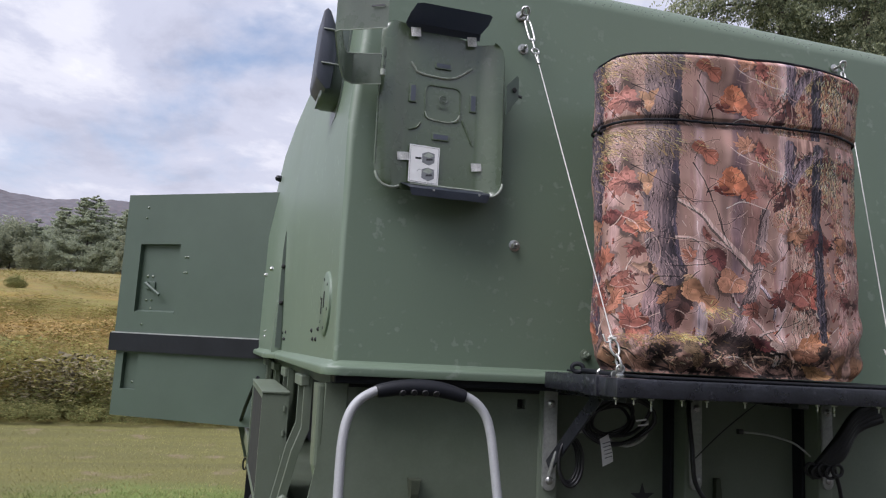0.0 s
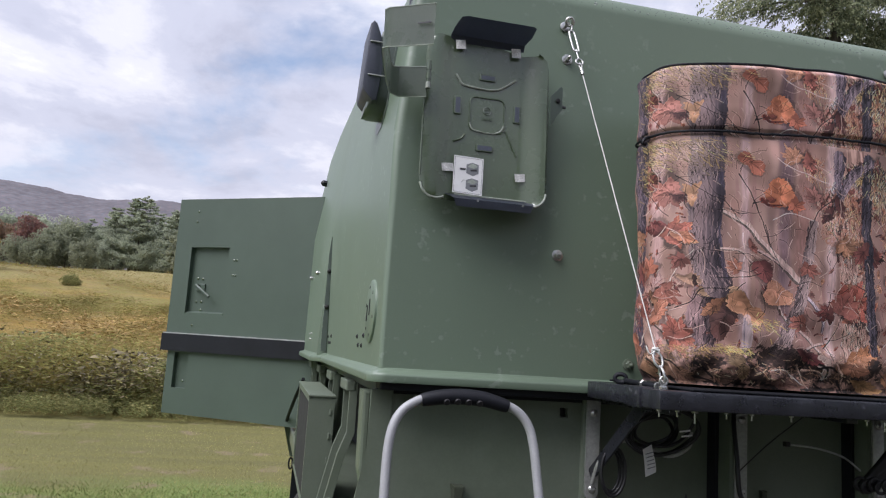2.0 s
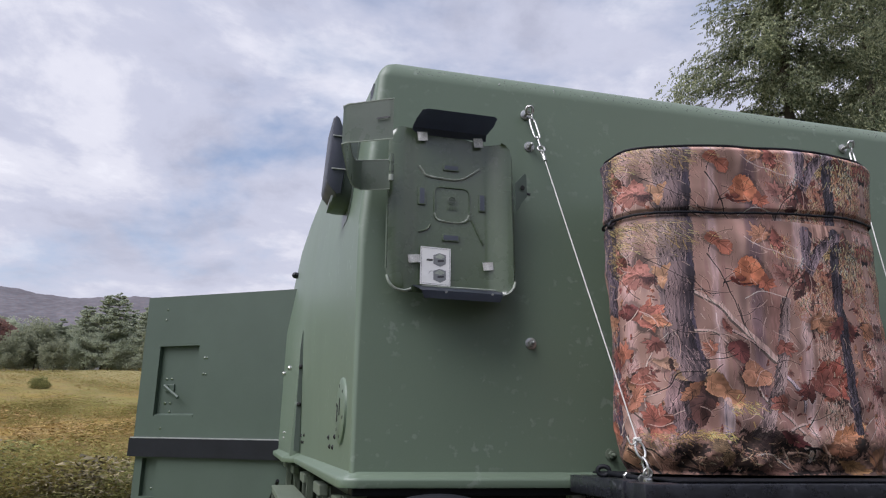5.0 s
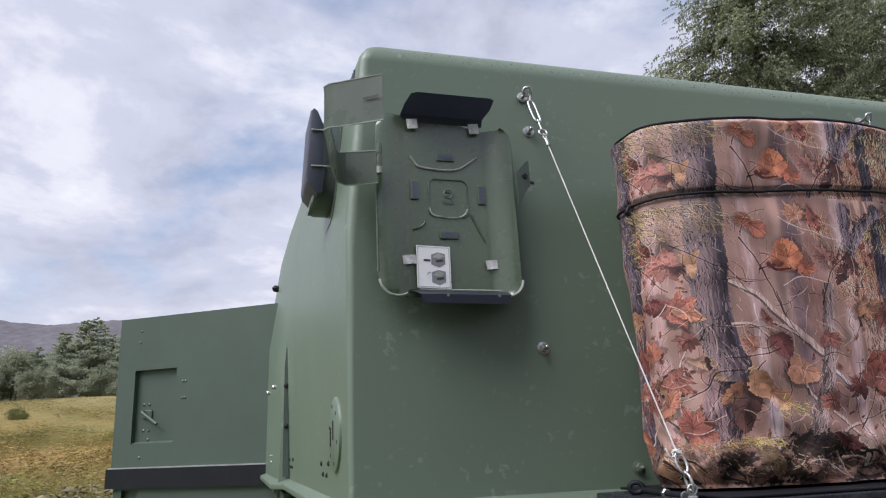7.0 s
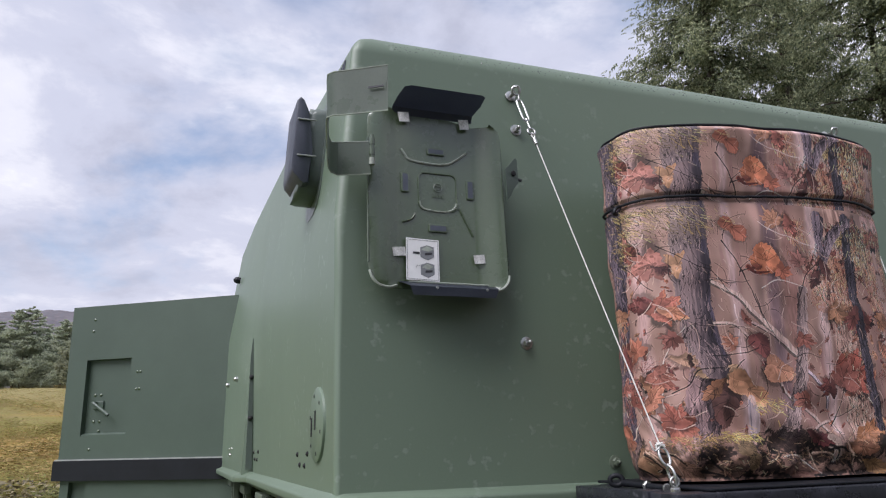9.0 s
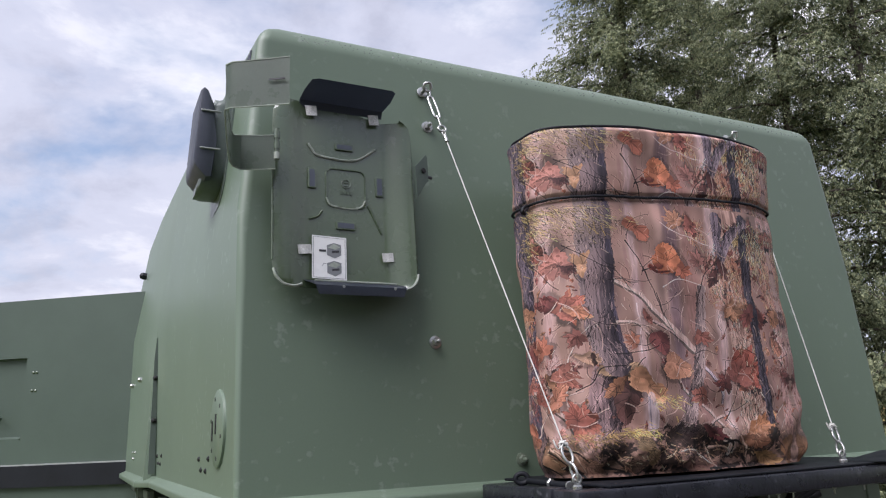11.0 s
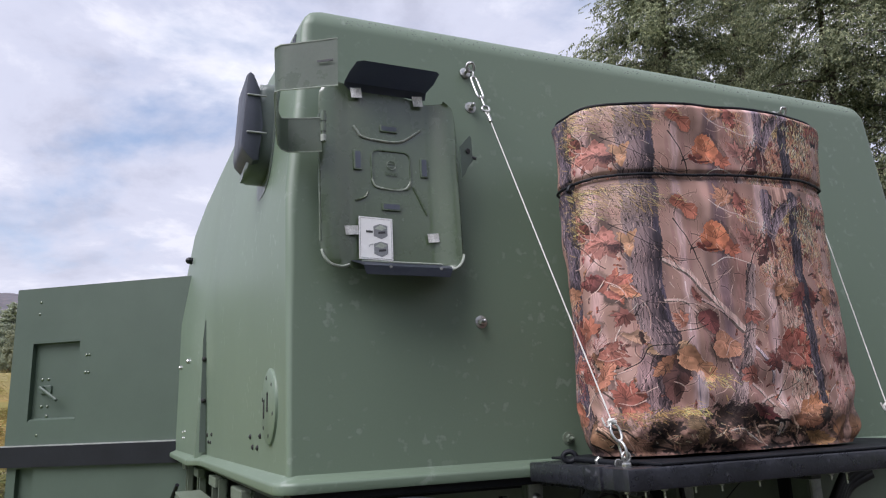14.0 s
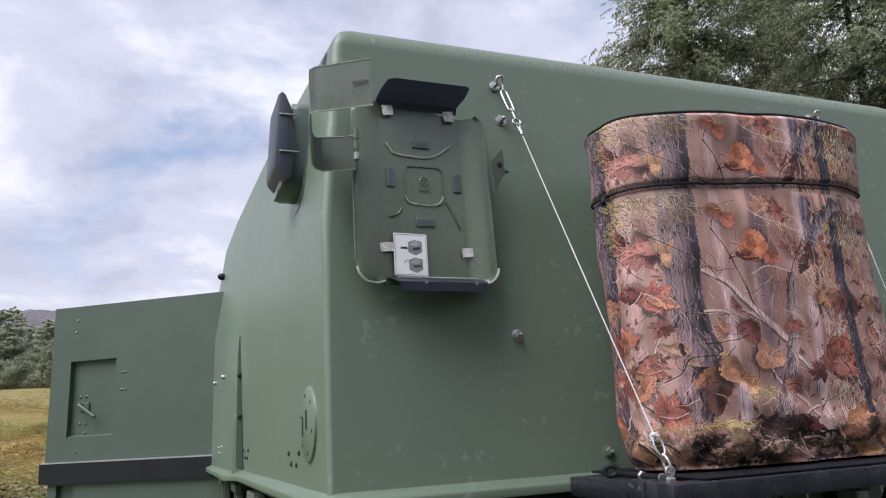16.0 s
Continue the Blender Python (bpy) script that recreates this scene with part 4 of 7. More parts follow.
# ---- the trailer's body ----
def build_trailer():
    ob = thing("cargo_trailer", (MID, 3.9, 0.0), "olive green military cargo trailer under the shell", "trailer")
    yf = 1.99
    part("front_panel", recessed(lambda u, z, o: Vector((u, yf + 0.03 - o, z)), 0.575, 1.105, 0.95, 1.672, 0.03, [(1.038, 1.062, 1.614, 1.640, 0.028)], 0.002), BODY, ob, "green pressed steel front panel", 30)
    # dark plate at the back of the hole, for its shade
    part("square_hole", add_box(bmesh.new(), 1.040, 1.060, yf + 0.022, yf + 0.0265, 1.616, 1.638), DARK, ob)
    part("front_panel", add_box(bmesh.new(), 2.066, 2.525, yf + 0.001, yf + 0.03, 0.95, 1.672, 0.003), BODY, ob)
    for x0, x1 in ((1.105, 1.555), (1.605, 2.02)):
        part("front_panel", add_box(bmesh.new(), x0, x1, yf + 0.08, yf + 0.105, 0.95, 1.672, 0.003), BODY, ob)
        # black strip added for the shade on the bay's right inner wall
        part("edge_seal", add_box(bmesh.new(), x1 - 0.016, x1 - 0.003, yf + 0.040, yf + 0.082, 0.95, 1.668, 0.003), RUBBER, ob, "black strip standing in for shade at the bay's edge")
    for x in (1.105, 1.555, 2.02):
        part("post", add_box(bmesh.new(), x - 0.004, x + 0.05, yf - 0.012, yf + 0.09, 0.95, 1.672, 0.006), BODY, ob, "", 30)
    part("seal", add_box(bmesh.new(), 0.53, 2.57, 1.912, 1.985, 1.668, 1.6885, 0.004), RUBBER, ob, "black rubber seal")
    # kept black: one dark band for the seal and the shade under the flange
    part("top_rail", add_box(bmesh.new(), 0.535, 2.565, 1.988, 2.02, 1.655, 1.668, 0.003), RUBBER, ob)
    # corner gusset that flares out to the floor edge
    for s in (1, -1):
        def place(a, b, o, s=s):
            return Vector((MID + s * (a - MID), yf + 0.006 - o, b))
        part("gusset", prism(((0.52, 1.665), (0.578, 1.665), (0.578, 0.95), (0.468, 0.95), (0.468, 1.235), (0.522, 1.52)), place, 0.012, 0.003), BODY, ob)
        part("corner_post", prism(((0.502, 1.66), (0.528, 1.66), (0.528, 1.46), (0.518, 1.41), (0.506, 1.46)), lambda a, b, o, s=s: Vector((MID + s * (a - MID), yf + 0.085 - o, b)), 0.07, 0.008), BODY, ob)

        def sx(x, s=s):
            return MID + s * (x - MID)
        x0, x1 = sorted((sx(0.80), sx(0.84)))
        # black in place of body green, for the deep shade between the ribs
        part("side_panel", add_box(bmesh.new(), x0, x1, yf + 0.02, 5.08, 1.20, 1.672, 0.003), RUBBER, ob, "side panel coloured black for the shade between the ribs")
        part("floor_rail", bar((sx(0.50), yf - 0.02, 1.18), (sx(0.50), 5.09, 1.18), 0.115, 0.085, bevel=0.01), BODY, ob, "", 30)
        part("top_rail", bar((sx(0.62), yf, 1.650), (sx(0.62), 5.09, 1.650), 0.05, 0.04, bevel=0.004), BODY, ob)
        for y in (2.45, 2.62, 3.05, 3.25, 3.75, 3.85, 4.4, 4.5, 4.9, 5.0):
            pts = [(sx(0.530), y, 1.655), (sx(0.530), y, 1.50), (sx(0.505), y, 1.43), (sx(0.462), y, 1.235)]
            bm = add_tube(bmesh.new(), pts, 0.017, 4)
            part("rib", bm, BODY, ob)
        for y in (2.535, 3.15, 3.80, 4.55):
            x0, x1 = sorted((sx(0.505), sx(0.535)))
            part("rib_cap", add_box(bmesh.new(), x0, x1, y - 0.10, y + 0.10, 1.628, 1.662, 0.004), BODY, ob)
        # step box on the side
        if s == 1:
            bx = recessed(lambda u, z, o: Vector((0.495 - o, u, z)), 2.66, 3.45, 1.235, 1.590, 0.088, [(2.674, 3.42, 1.242, 1.572, 0.03)], 0.004)
            box = part("side_box", bx, BODY, ob, "green steel box on the side rail", 30)
            # black block fills the opening in place of its shaded hollow
            part("box_opening", add_box(bmesh.new(), 0.4125, 0.4365, 2.676, 3.418, 1.244, 1.570), DARK, box)
            part("box_lid", add_box(bmesh.new(), 0.404, 0.498, 2.655, 3.455, 1.588, 1.597, 0.003), BODY, box)
            for z in (1.30, 1.38, 1.46, 1.54):
                part("weld", add_box(bmesh.new(), 0.478, 0.486, 2.655, 2.661, z - 0.010, z + 0.010, 0.002), BODY, box)
            ring = [(0.456 + 0.014 * math.cos(a), 2.20, 1.295 + 0.050 * math.sin(a)) for a in (2 * math.pi * k / 20 for k in range(20))]
            part("tie_ring", tube(ring, 0.0082, 8, True), BODY, ob, "green steel lashing ring", 60)
            part("latch", add_box(bmesh.new(), 0.478, 0.50, 2.50, 2.53, 1.225, 1.33, 0.004), DARK, ob)
            flap = part("mudflap_bracket", prism(((0.405, 1.225), (0.44, 1.225), (0.475, 1.04), (0.455, 1.04)), lambda a, b, o: Vector((a, 5.0 - o, b)), 0.02), BODY, ob)
            part("cotter_pin", tube([(0.464 + 0.012 * math.cos(a), 4.97, 1.0 + 0.035 * math.sin(a)) for a in (2 * math.pi * k / 14 for k in range(14))], 0.006, 6, True), DARK, flap)
            part("mudflap", add_box(bmesh.new(), 0.478, 0.80, 4.99, 5.0, 0.55, 1.04), RUBBER, ob)
            part("hose", tube(spline([(0.47, 4.4, 1.56), (0.43, 4.6, 1.40), (0.41, 4.8, 1.28)], 6), 0.010, 6), RUBBER, ob, "", 60)
    part("tail_panel", add_box(bmesh.new(), 0.50, 2 * MID - 0.50, 5.055, 5.08, 0.95, 1.675, 0.003), BODY, ob)
    part("floor", add_box(bmesh.new(), 0.56, 2.54, 2.0, 5.08, 1.10, 1.15), BODY, ob)
    for x in (1.1, 2.0):
        part("chassis_rail", add_box(bmesh.new(), x - 0.05, x + 0.05, 1.95, 5.08, 0.85, 1.10, 0.006), BODY, ob)
    part("axle", tube([(0.6, 3.55, 0.56), (2.5, 3.55, 0.56)], 0.06, 12), BODY, ob, "", 60)
    part("drawbar", bar((MID, 1.2, 0.72), (MID, 2.6, 0.92), 0.12, 0.12), BODY, ob)
    for x, s in ((0.58, 1), (2.52, -1)):
        prof = [(0.40, -0.13), (0.50, -0.145), (0.545, -0.12), (0.56, -0.06), (0.56, 0.06), (0.545, 0.12), (0.50, 0.145), (0.40, 0.13)]
        bm = bmesh.new()
        rings = [[bm.verts.new((x + w, 3.55 + r * math.cos(a), 0.56 + r * math.sin(a))) for r, w in prof] for a in (2 * math.pi * k / 40 for k in range(40))]
        for k in range(40):
            for j in range(len(prof)):
                bm.faces.new((rings[k][j], rings[k][(j + 1) % 8], rings[(k + 1) % 40][(j + 1) % 8], rings[(k + 1) % 40][j]))
        wheel = part("wheel", tube([(x - s * 0.06, 3.55, 0.56), (x + s * 0.02, 3.55, 0.56), (x + s * 0.13, 3.55, 0.56)], 0.4, 32, radii=[0.22, 0.40, 0.40]), BODY, ob, "", 40)
        part("tyre", bm, TYRE, wheel, "black off-road tyre", 30)
    # amber side marker, strap loop, screws on the front panel
    marker = part("marker_light", disc((0.672, yf, 1.278), (0, -1, 0), 0.046, 0.010, 28), GALV, ob, "", 40)
    part("lens", disc((0.672, yf - 0.009, 1.278), (0, -1, 0), 0.037, 0.010, 28, 0.008), AMBER, marker, "amber marker lens", 60)
    part("strap_loop", prism(((0.748, 1.335), (0.768, 1.335), (0.766, 1.40), (0.774, 1.435), (0.744, 1.435), (0.749, 1.40)), lambda a, b, o: Vector((a, yf - o * (1 + 2 * (b > 1.36)), b)), 0.012, 0.003), WEB, ob, "olive webbing loop")
    for x, z in ((0.76, 1.339), (0.909, 1.34), (1.063, 1.338), (1.06, 1.21)):
        part("screw_hole", disc((x, yf + 0.001, z), (0, -1, 0), 0.006, 0.002, 10), DARK, ob)
    for x in (1.484, 1.867):
        part("peg", tube([(x, yf + 0.05, 1.06), (x, yf + 0.05, 1.165), (x, yf + 0.05, 1.172)], 0.012, 12, radii=[0.012, 0.012, 0.009]), BODY, ob, "", 40)
    for x, z in ((1.528, 1.268), (1.655, 1.268)):
        part("bolt", disc((x, yf + 0.08, z), (0, -1, 0), 0.018, 0.012, 6, 0.004), BODY, ob)
    part("strap_loop", prism(((1.711, 1.340), (1.739, 1.340), (1.730, 1.422), (1.714, 1.422)), lambda a, b, o: Vector((a, yf + 0.08 - o, b)), 0.016, 0.003), WEB, ob)
    star = [(1.472 + (0.041 if k % 2 == 0 else 0.015) * math.sin(math.pi * k / 5), 1.367 + (0.041 if k % 2 == 0 else 0.015) * math.cos(math.pi * k / 5)) for k in range(10)]
    part("painted_star", prism(star, lambda a, b, o: Vector((a, yf + 0.08 - o, b)), 0.0015), INKDARK, ob, "black painted star")


build_trailer()


# ---- jerrycan holder on the front wall ----
def build_holder():
    ob = thing("jerrycan_holder", tuple(on_wall(0.764, 2.16)), "dark green pressed steel jerrycan holder bolted to the wall", "can holder")
    base = 0.026

    def hung(x, z, o=0.0):
        return on_wall(x - 0.011, z, o)

    def place(a, b, o):
        return hung(a, b, base + o)
    # pressed tray: flat middle, side flanges rolled forward
    bm = bmesh.new()
    zs = [2.158, 2.163, 2.176, 2.192, 2.21, 2.25, 2.32, 2.40, 2.48, 2.54, 2.575, 2.592, 2.603, 2.608]
    cols = [0.0, 0.012, 0.03, 0.05, 0.066, 0.080, 0.15, 0.262, 0.270, 0.280, 0.292, 0.306, 0.322, 0.334, 0.341]
    out = [0.018, 0.022, 0.023, 0.020, 0.014, 0.010, 0.010, 0.010, 0.011, 0.014, 0.021, 0.029, 0.036, 0.037, 0.028]
    grid = []
    for z in zs:
        row = []
        for c, o in zip(cols, out):
            inset = 0.0
            if z < 2.21:
                inset = 0.045 * (1 - math.sqrt(max(0, 1 - ((2.21 - z) / 0.0525) ** 2)))
            if z > 2.56:
                inset = 0.040 * (1 - math.sqrt(max(0, 1 - ((z - 2.56) / 0.049) ** 2)))
            x = 0.600 + c
            x = max(x, 0.600 + inset) if c < 0.17 else min(x, 0.941 - inset)
            row.append(bm.verts.new(hung(x, 2.158 + (z - 2.158) * (1.0 - 0.056 * min(max((c - 0.20) / 0.065, 0.0), 1.0)), base + o)))
        grid.append(row)
    for r0, r1 in zip(grid, grid[1:]):
        for k in range(len(cols) - 1):
            bm.faces.new((r0[k], r0[k + 1], r1[k + 1], r1[k]))
    bmesh.ops.remove_doubles(bm, verts=bm.verts, dist=0.0004)
    bmesh.ops.solidify(bm, geom=list(bm.faces), thickness=0.003)
    plate = part("back_plate", bm, HOLDER, ob, "glossy dark green pressed plate", 50)
    for x, s, e in ((0.600, 1, -0.006), (0.941, -1, 0.010)):
        top = [hung(x + s * 0.002, 2.52, base + 0.024 + min(e, 0)), hung(x + s * 0.001, 2.36, base + 0.024 + min(e, 0)), hung(x + s * 0.001, 2.215, base + 0.024 + min(e, 0))]
        low = [hung(x + s * 0.003, 2.196, base + 0.026 + e), hung(x + s * 0.009, 2.178, base + 0.028 + e), hung(x + s * 0.024, 2.163, base + 0.028 + e), hung(x + s * 0.048, 2.158, base + 0.026 + e * 0.7), hung(x + s * 0.066, 2.164, base + 0.022 + e * 0.4)]
        part("rim_edge", tube(spline(top, 5), 0.0026, 6), HOLDER, plate, "", 60)
        # lower rim is pale, its highlight painted on
        part("rim_edge", tube(spline(low, 5), 0.0034, 6), EDGE, plate, "rim painted bright as its highlight", 60)
    for x in (0.775,):
        for z in (2.24, 2.53):
            part("spacer", add_box(bmesh.new(), x - 0.05, x + 0.05, hung(x, z, base + 0.004).y, hung(x, z, -0.01).y, z - 0.02, z + 0.02), HOLDER, plate)
    # folded hood at the top, projecting forward
    bm = bmesh.new()
    prof = [(0.010, 2.595, 0.664, 0.872), (0.018, 2.612, 0.664, 0.872), (0.050, 2.624, 0.668, 0.882), (0.088, 2.632, 0.675, 0.880), (0.094, 2.634, 0.690, 0.870)]
    rows = [[bm.verts.new(hung(x0 + (x1 - x0) * k / 6, z, base + o)) for k in range(7)] for o, z, x0, x1 in prof]
    for a, b in zip(rows, rows[1:]):
        for k in range(6):
            bm.faces.new((a[k], a[k + 1], b[k + 1], b[k]))
    bmesh.ops.solidify(bm, geom=list(bm.faces), thickness=0.003)
    part("hood", bm, HOODPAINT, ob, "dark folded top hood", 40)
    # shelf lip at the foot, drawn down dark for the shade below it
    bm = bmesh.new()
    prof = [(0.011, 2.176, 0.672, 0.905), (0.018, 2.172, 0.672, 0.905), (0.052, 2.161, 0.677, 0.898), (0.068, 2.154, 0.682, 0.893), (0.066, 2.134, 0.690, 0.886)]
    rows = [[bm.verts.new(hung(x0 + (x1 - x0) * k / 4, z, base + o)) for k in range(5)] for o, z, x0, x1 in prof]
    for a, b in zip(rows, rows[1:]):
        for k in range(4):
            bm.faces.new((a[k], a[k + 1], b[k + 1], b[k]))
    bmesh.ops.solidify(bm, geom=list(bm.faces), thickness=0.003)
    lip = part("shelf_lip", bm, HOODPAINT, ob, "dark bottom lip", 40)
    # pale line painted as the lip's lit top edge
    part("lip_edge", tube([hung(0.695, 2.174, base + 0.018), hung(0.900, 2.174, base + 0.018)], 0.0022, 6), EDGE, lip)
    for x in (0.745, 0.865):
        part("screw", disc(hung(x, 2.152, base + 0.066), (0, -1, 0), 0.0035, 0.003, 8), ZINC, lip)
    # latch ear
    ear = part("latch_ear", prism(((0.930, 2.462), (0.938, 2.470), (0.964, 2.500), (0.970, 2.496), (0.970, 2.434), (0.950, 2.412), (0.943, 2.395), (0.930, 2.380)), lambda a, b, o: hung(a + 0.006, b, base + 0.052 - 0.35 * (a - 0.93) + o), 0.005, 0.001), DOORGREEN, ob, "folded latch ear")
    part("hole", disc(hung(0.960, 2.455, base + 0.050), (0.35, -1, 0), 0.007, 0.003, 14), DARK, ear)
    part("latch_pin", tube([hung(0.974, 2.444, base + 0.040), hung(0.986, 2.442, base + 0.040)], 0.004, 8), INKDARK, ear)
    # hinged strap, swung open towards the lawn
    line = [Vector((0.588, 1.872, 0)), Vector((0.560, 1.885, 0)), Vector((0.518, 1.900, 0)), Vector((0.500, 1.890, 0)), Vector((0.488, 1.860, 0)), Vector((0.470, 1.78, 0)), Vector((0.450, 1.68, 0)), Vector((0.436, 1.61, 0)), Vector((0.432, 1.585, 0)), Vector((0.440, 1.570, 0)), Vector((0.456, 1.560, 0)), Vector((0.490, 1.537, 0)), Vector((0.528, 1.512, 0))]
    bm = bmesh.new()
    rows = []
    for k, p in enumerate(line):
        t = k / (len(line) - 1)
        lo, hi = (2.414, 2.494) if k < 3 else (2.414 - 0.016 * t, 2.494 - 0.006 * t)
        if k in (3, 4):
            lo, hi = lo + 0.006, hi - 0.004
        rows.append([bm.verts.new((p.x, p.y, lo + (hi - lo) * j / 3)) for j in range(4)])
    for a, b in zip(rows, rows[1:]):
        for j in range(3):
            bm.faces.new((a[j], a[j + 1], b[j + 1], b[j]))
    bmesh.ops.solidify(bm, geom=list(bm.faces), thickness=0.003)
    edges = [[v.co.copy() for v in r] for r in rows]
    strap = part("clamp_strap", bm, STRAP, ob, "open hinged clamp strap", 40)
    for j in (0, 3):
        # pale lines painted as highlights along the strap's edges
        part("strap_edge", tube([r[j] for r in edges], 0.0015, 5), EDGE, strap, "", 60)
    d = (line[-1] - line[-3]).normalized()
    for z in (2.445,):
        part("slot", bar(line[-1] - d * 0.035 + Vector((-0.0035, -0.0035, z)), line[-1] - d * 0.006 + Vector((-0.0035, -0.0035, z)), 0.002, 0.003, bevel=0), INKDARK, strap)
    hinge = part("hinge", tube([(0.590, 1.868, 2.436), (0.590, 1.868, 2.508)], 0.005, 10), HOLDER, ob, "", 60)
    for z in (2.443, 2.467, 2.492):
        part("knuckle", tube([(0.590, 1.868, z - 0.008), (0.590, 1.868, z + 0.008)], 0.0068, 10), EDGE if z < 2.45 else HOLDER, hinge, "", 60)
    # embossed ribs and pads
    for pts in (((0.685, 2.504), (0.695, 2.490), (0.712, 2.476), (0.797, 2.474), (0.853, 2.511)), ((0.727, 2.374), (0.735, 2.357), (0.760, 2.352), (0.796, 2.352), (0.814, 2.360), (0.822, 2.375)), ((0.685, 2.318), (0.706, 2.326), (0.716, 2.340)), ((0.828, 2.362), (0.860, 2.295))):
        # the longer ribs are pale, with their highlight in the colour
        part("rib", tube(spline([hung(a, b, base + 0.011) for a, b in pts], 5), 0.0032 if len(pts) == 5 else 0.0027, 6), EDGE if len(pts) > 3 else HOLDER, plate, "", 60)
    part("panel_ridge", tube([hung(a, b, base + 0.011) for a, b in rounded(0.727, 0.823, 2.353, 2.448, 0.016, 4)], 0.0022, 6, True), HOLDER, plate, "", 60)
    for x0, x1, z0, z1 in ((0.750, 0.795, 2.496, 2.514), (0.683, 0.703, 2.393, 2.443), (0.848, 0.868, 2.388, 2.438), (0.748, 0.795, 2.298, 2.318)):
        pad = part("pad", prism(rounded(x0, x1, z0, z1, 0.003, 2), lambda a, b, o: hung(a, b, base + 0.010 + o), 0.0045, 0.0015), HOLDER, plate)
        # darker plate laid on the pad, its tone standing for the recess's shade
        part("recess", prism(rounded(x0 + 0.004, x1 - 0.004, z0 + 0.004, z1 - 0.004, 0.002, 2), lambda a, b, o: hung(a, b, base + 0.0146 + o), 0.0006), HOODPAINT, pad)
    mark = part("stamped_mark", tube([hung(0.775 + 0.0105 * math.cos(a), 2.412 + 0.0105 * math.sin(a), base + 0.012) for a in (2 * math.pi * k / 24 for k in range(24))], 0.0012, 5, True), STRAP, plate)
    for dz in (0.004, -0.004):
        part("stamped_bar", add_box(bmesh.new(), 0.758, 0.770, hung(0.775, 2.412, base + 0.0125).y, hung(0.775, 2.412, base + 0.011).y, 2.411 + dz, 2.413 + dz), STRAP, mark)
    for k in range(4):
        part("stamped_bar", add_box(bmesh.new(), 0.7505 + 0.0075 * k, 0.7555 + 0.0075 * k, hung(0.775, 2.39, base + 0.0125).y, hung(0.775, 2.39, base + 0.011).y, 2.386, 2.394), HOLDER, mark)
    # instruction sheet with two small pictures, held by tape
    sheet = part("instruction_sheet", prism(((0.689, 2.179), (0.769, 2.177), (0.770, 2.277), (0.690, 2.279)), lambda a, b, o: hung(a, b, base + 0.0165 + o), 0.0008), PAPER, ob, "white instruction sheet")

    def flat(a, b, o):
        return hung(a, b, base + 0.0175 + o)
    for z in (2.245, 2.203):
        part("printed_can", prism(((0.724, z - 0.011), (0.742, z - 0.018), (0.757, z - 0.010), (0.757, z + 0.014), (0.740, z + 0.018), (0.724, z + 0.012)), flat, 0.0004), INK, sheet)
        part("printed_can_top", prism(((0.726, z + 0.006), (0.744, z + 0.002), (0.755, z + 0.009), (0.740, z + 0.016)), lambda a, b, o: flat(a, b, o + 0.0004), 0.0004), EDGE, sheet)
        part("printed_lid", prism(((0.735, z - 0.006), (0.752, z - 0.004), (0.752, z + 0.001), (0.735, z - 0.001)), lambda a, b, o: flat(a, b, o + 0.0005), 0.0004), INKDARK, sheet)
    part("printed_bar", prism(((0.706, 2.241), (0.722, 2.241), (0.722, 2.246), (0.706, 2.246)), flat, 0.0004), INKDARK, sheet)
    part("printed_line", tube([flat(0.712, 2.208, 0), flat(0.716, 2.214, 0), flat(0.722, 2.214, 0)], 0.0008, 4), INK, sheet)
    part("printed_border", tube([flat(a, b, 0) for a, b in ((0.692, 2.182), (0.766, 2.180), (0.767, 2.274), (0.693, 2.276))], 0.0006, 4, True), INK, sheet)
    for k, (x0, x1, z0, z1) in enumerate(((0.677, 0.706, 2.572, 2.601), (0.833, 0.861, 2.570, 2.600), (0.656, 0.689, 2.232, 2.256), (0.855, 0.885, 2.225, 2.249))):
        o0 = base + (0.019 if k < 2 else 0.018)
        part("clear_tape", prism(((x0 + 0.003, z0), (x1, z0 + 0.003), (x1 - 0.002, z1), (x0, z1 - 0.003)), lambda a, b, o, o0=o0: hung(a, b, o0 + o + 0.0015 * math.sin(a * 900 + b * 500)), 0.0012), FOIL, ob, "crinkled clear tape")


build_holder()


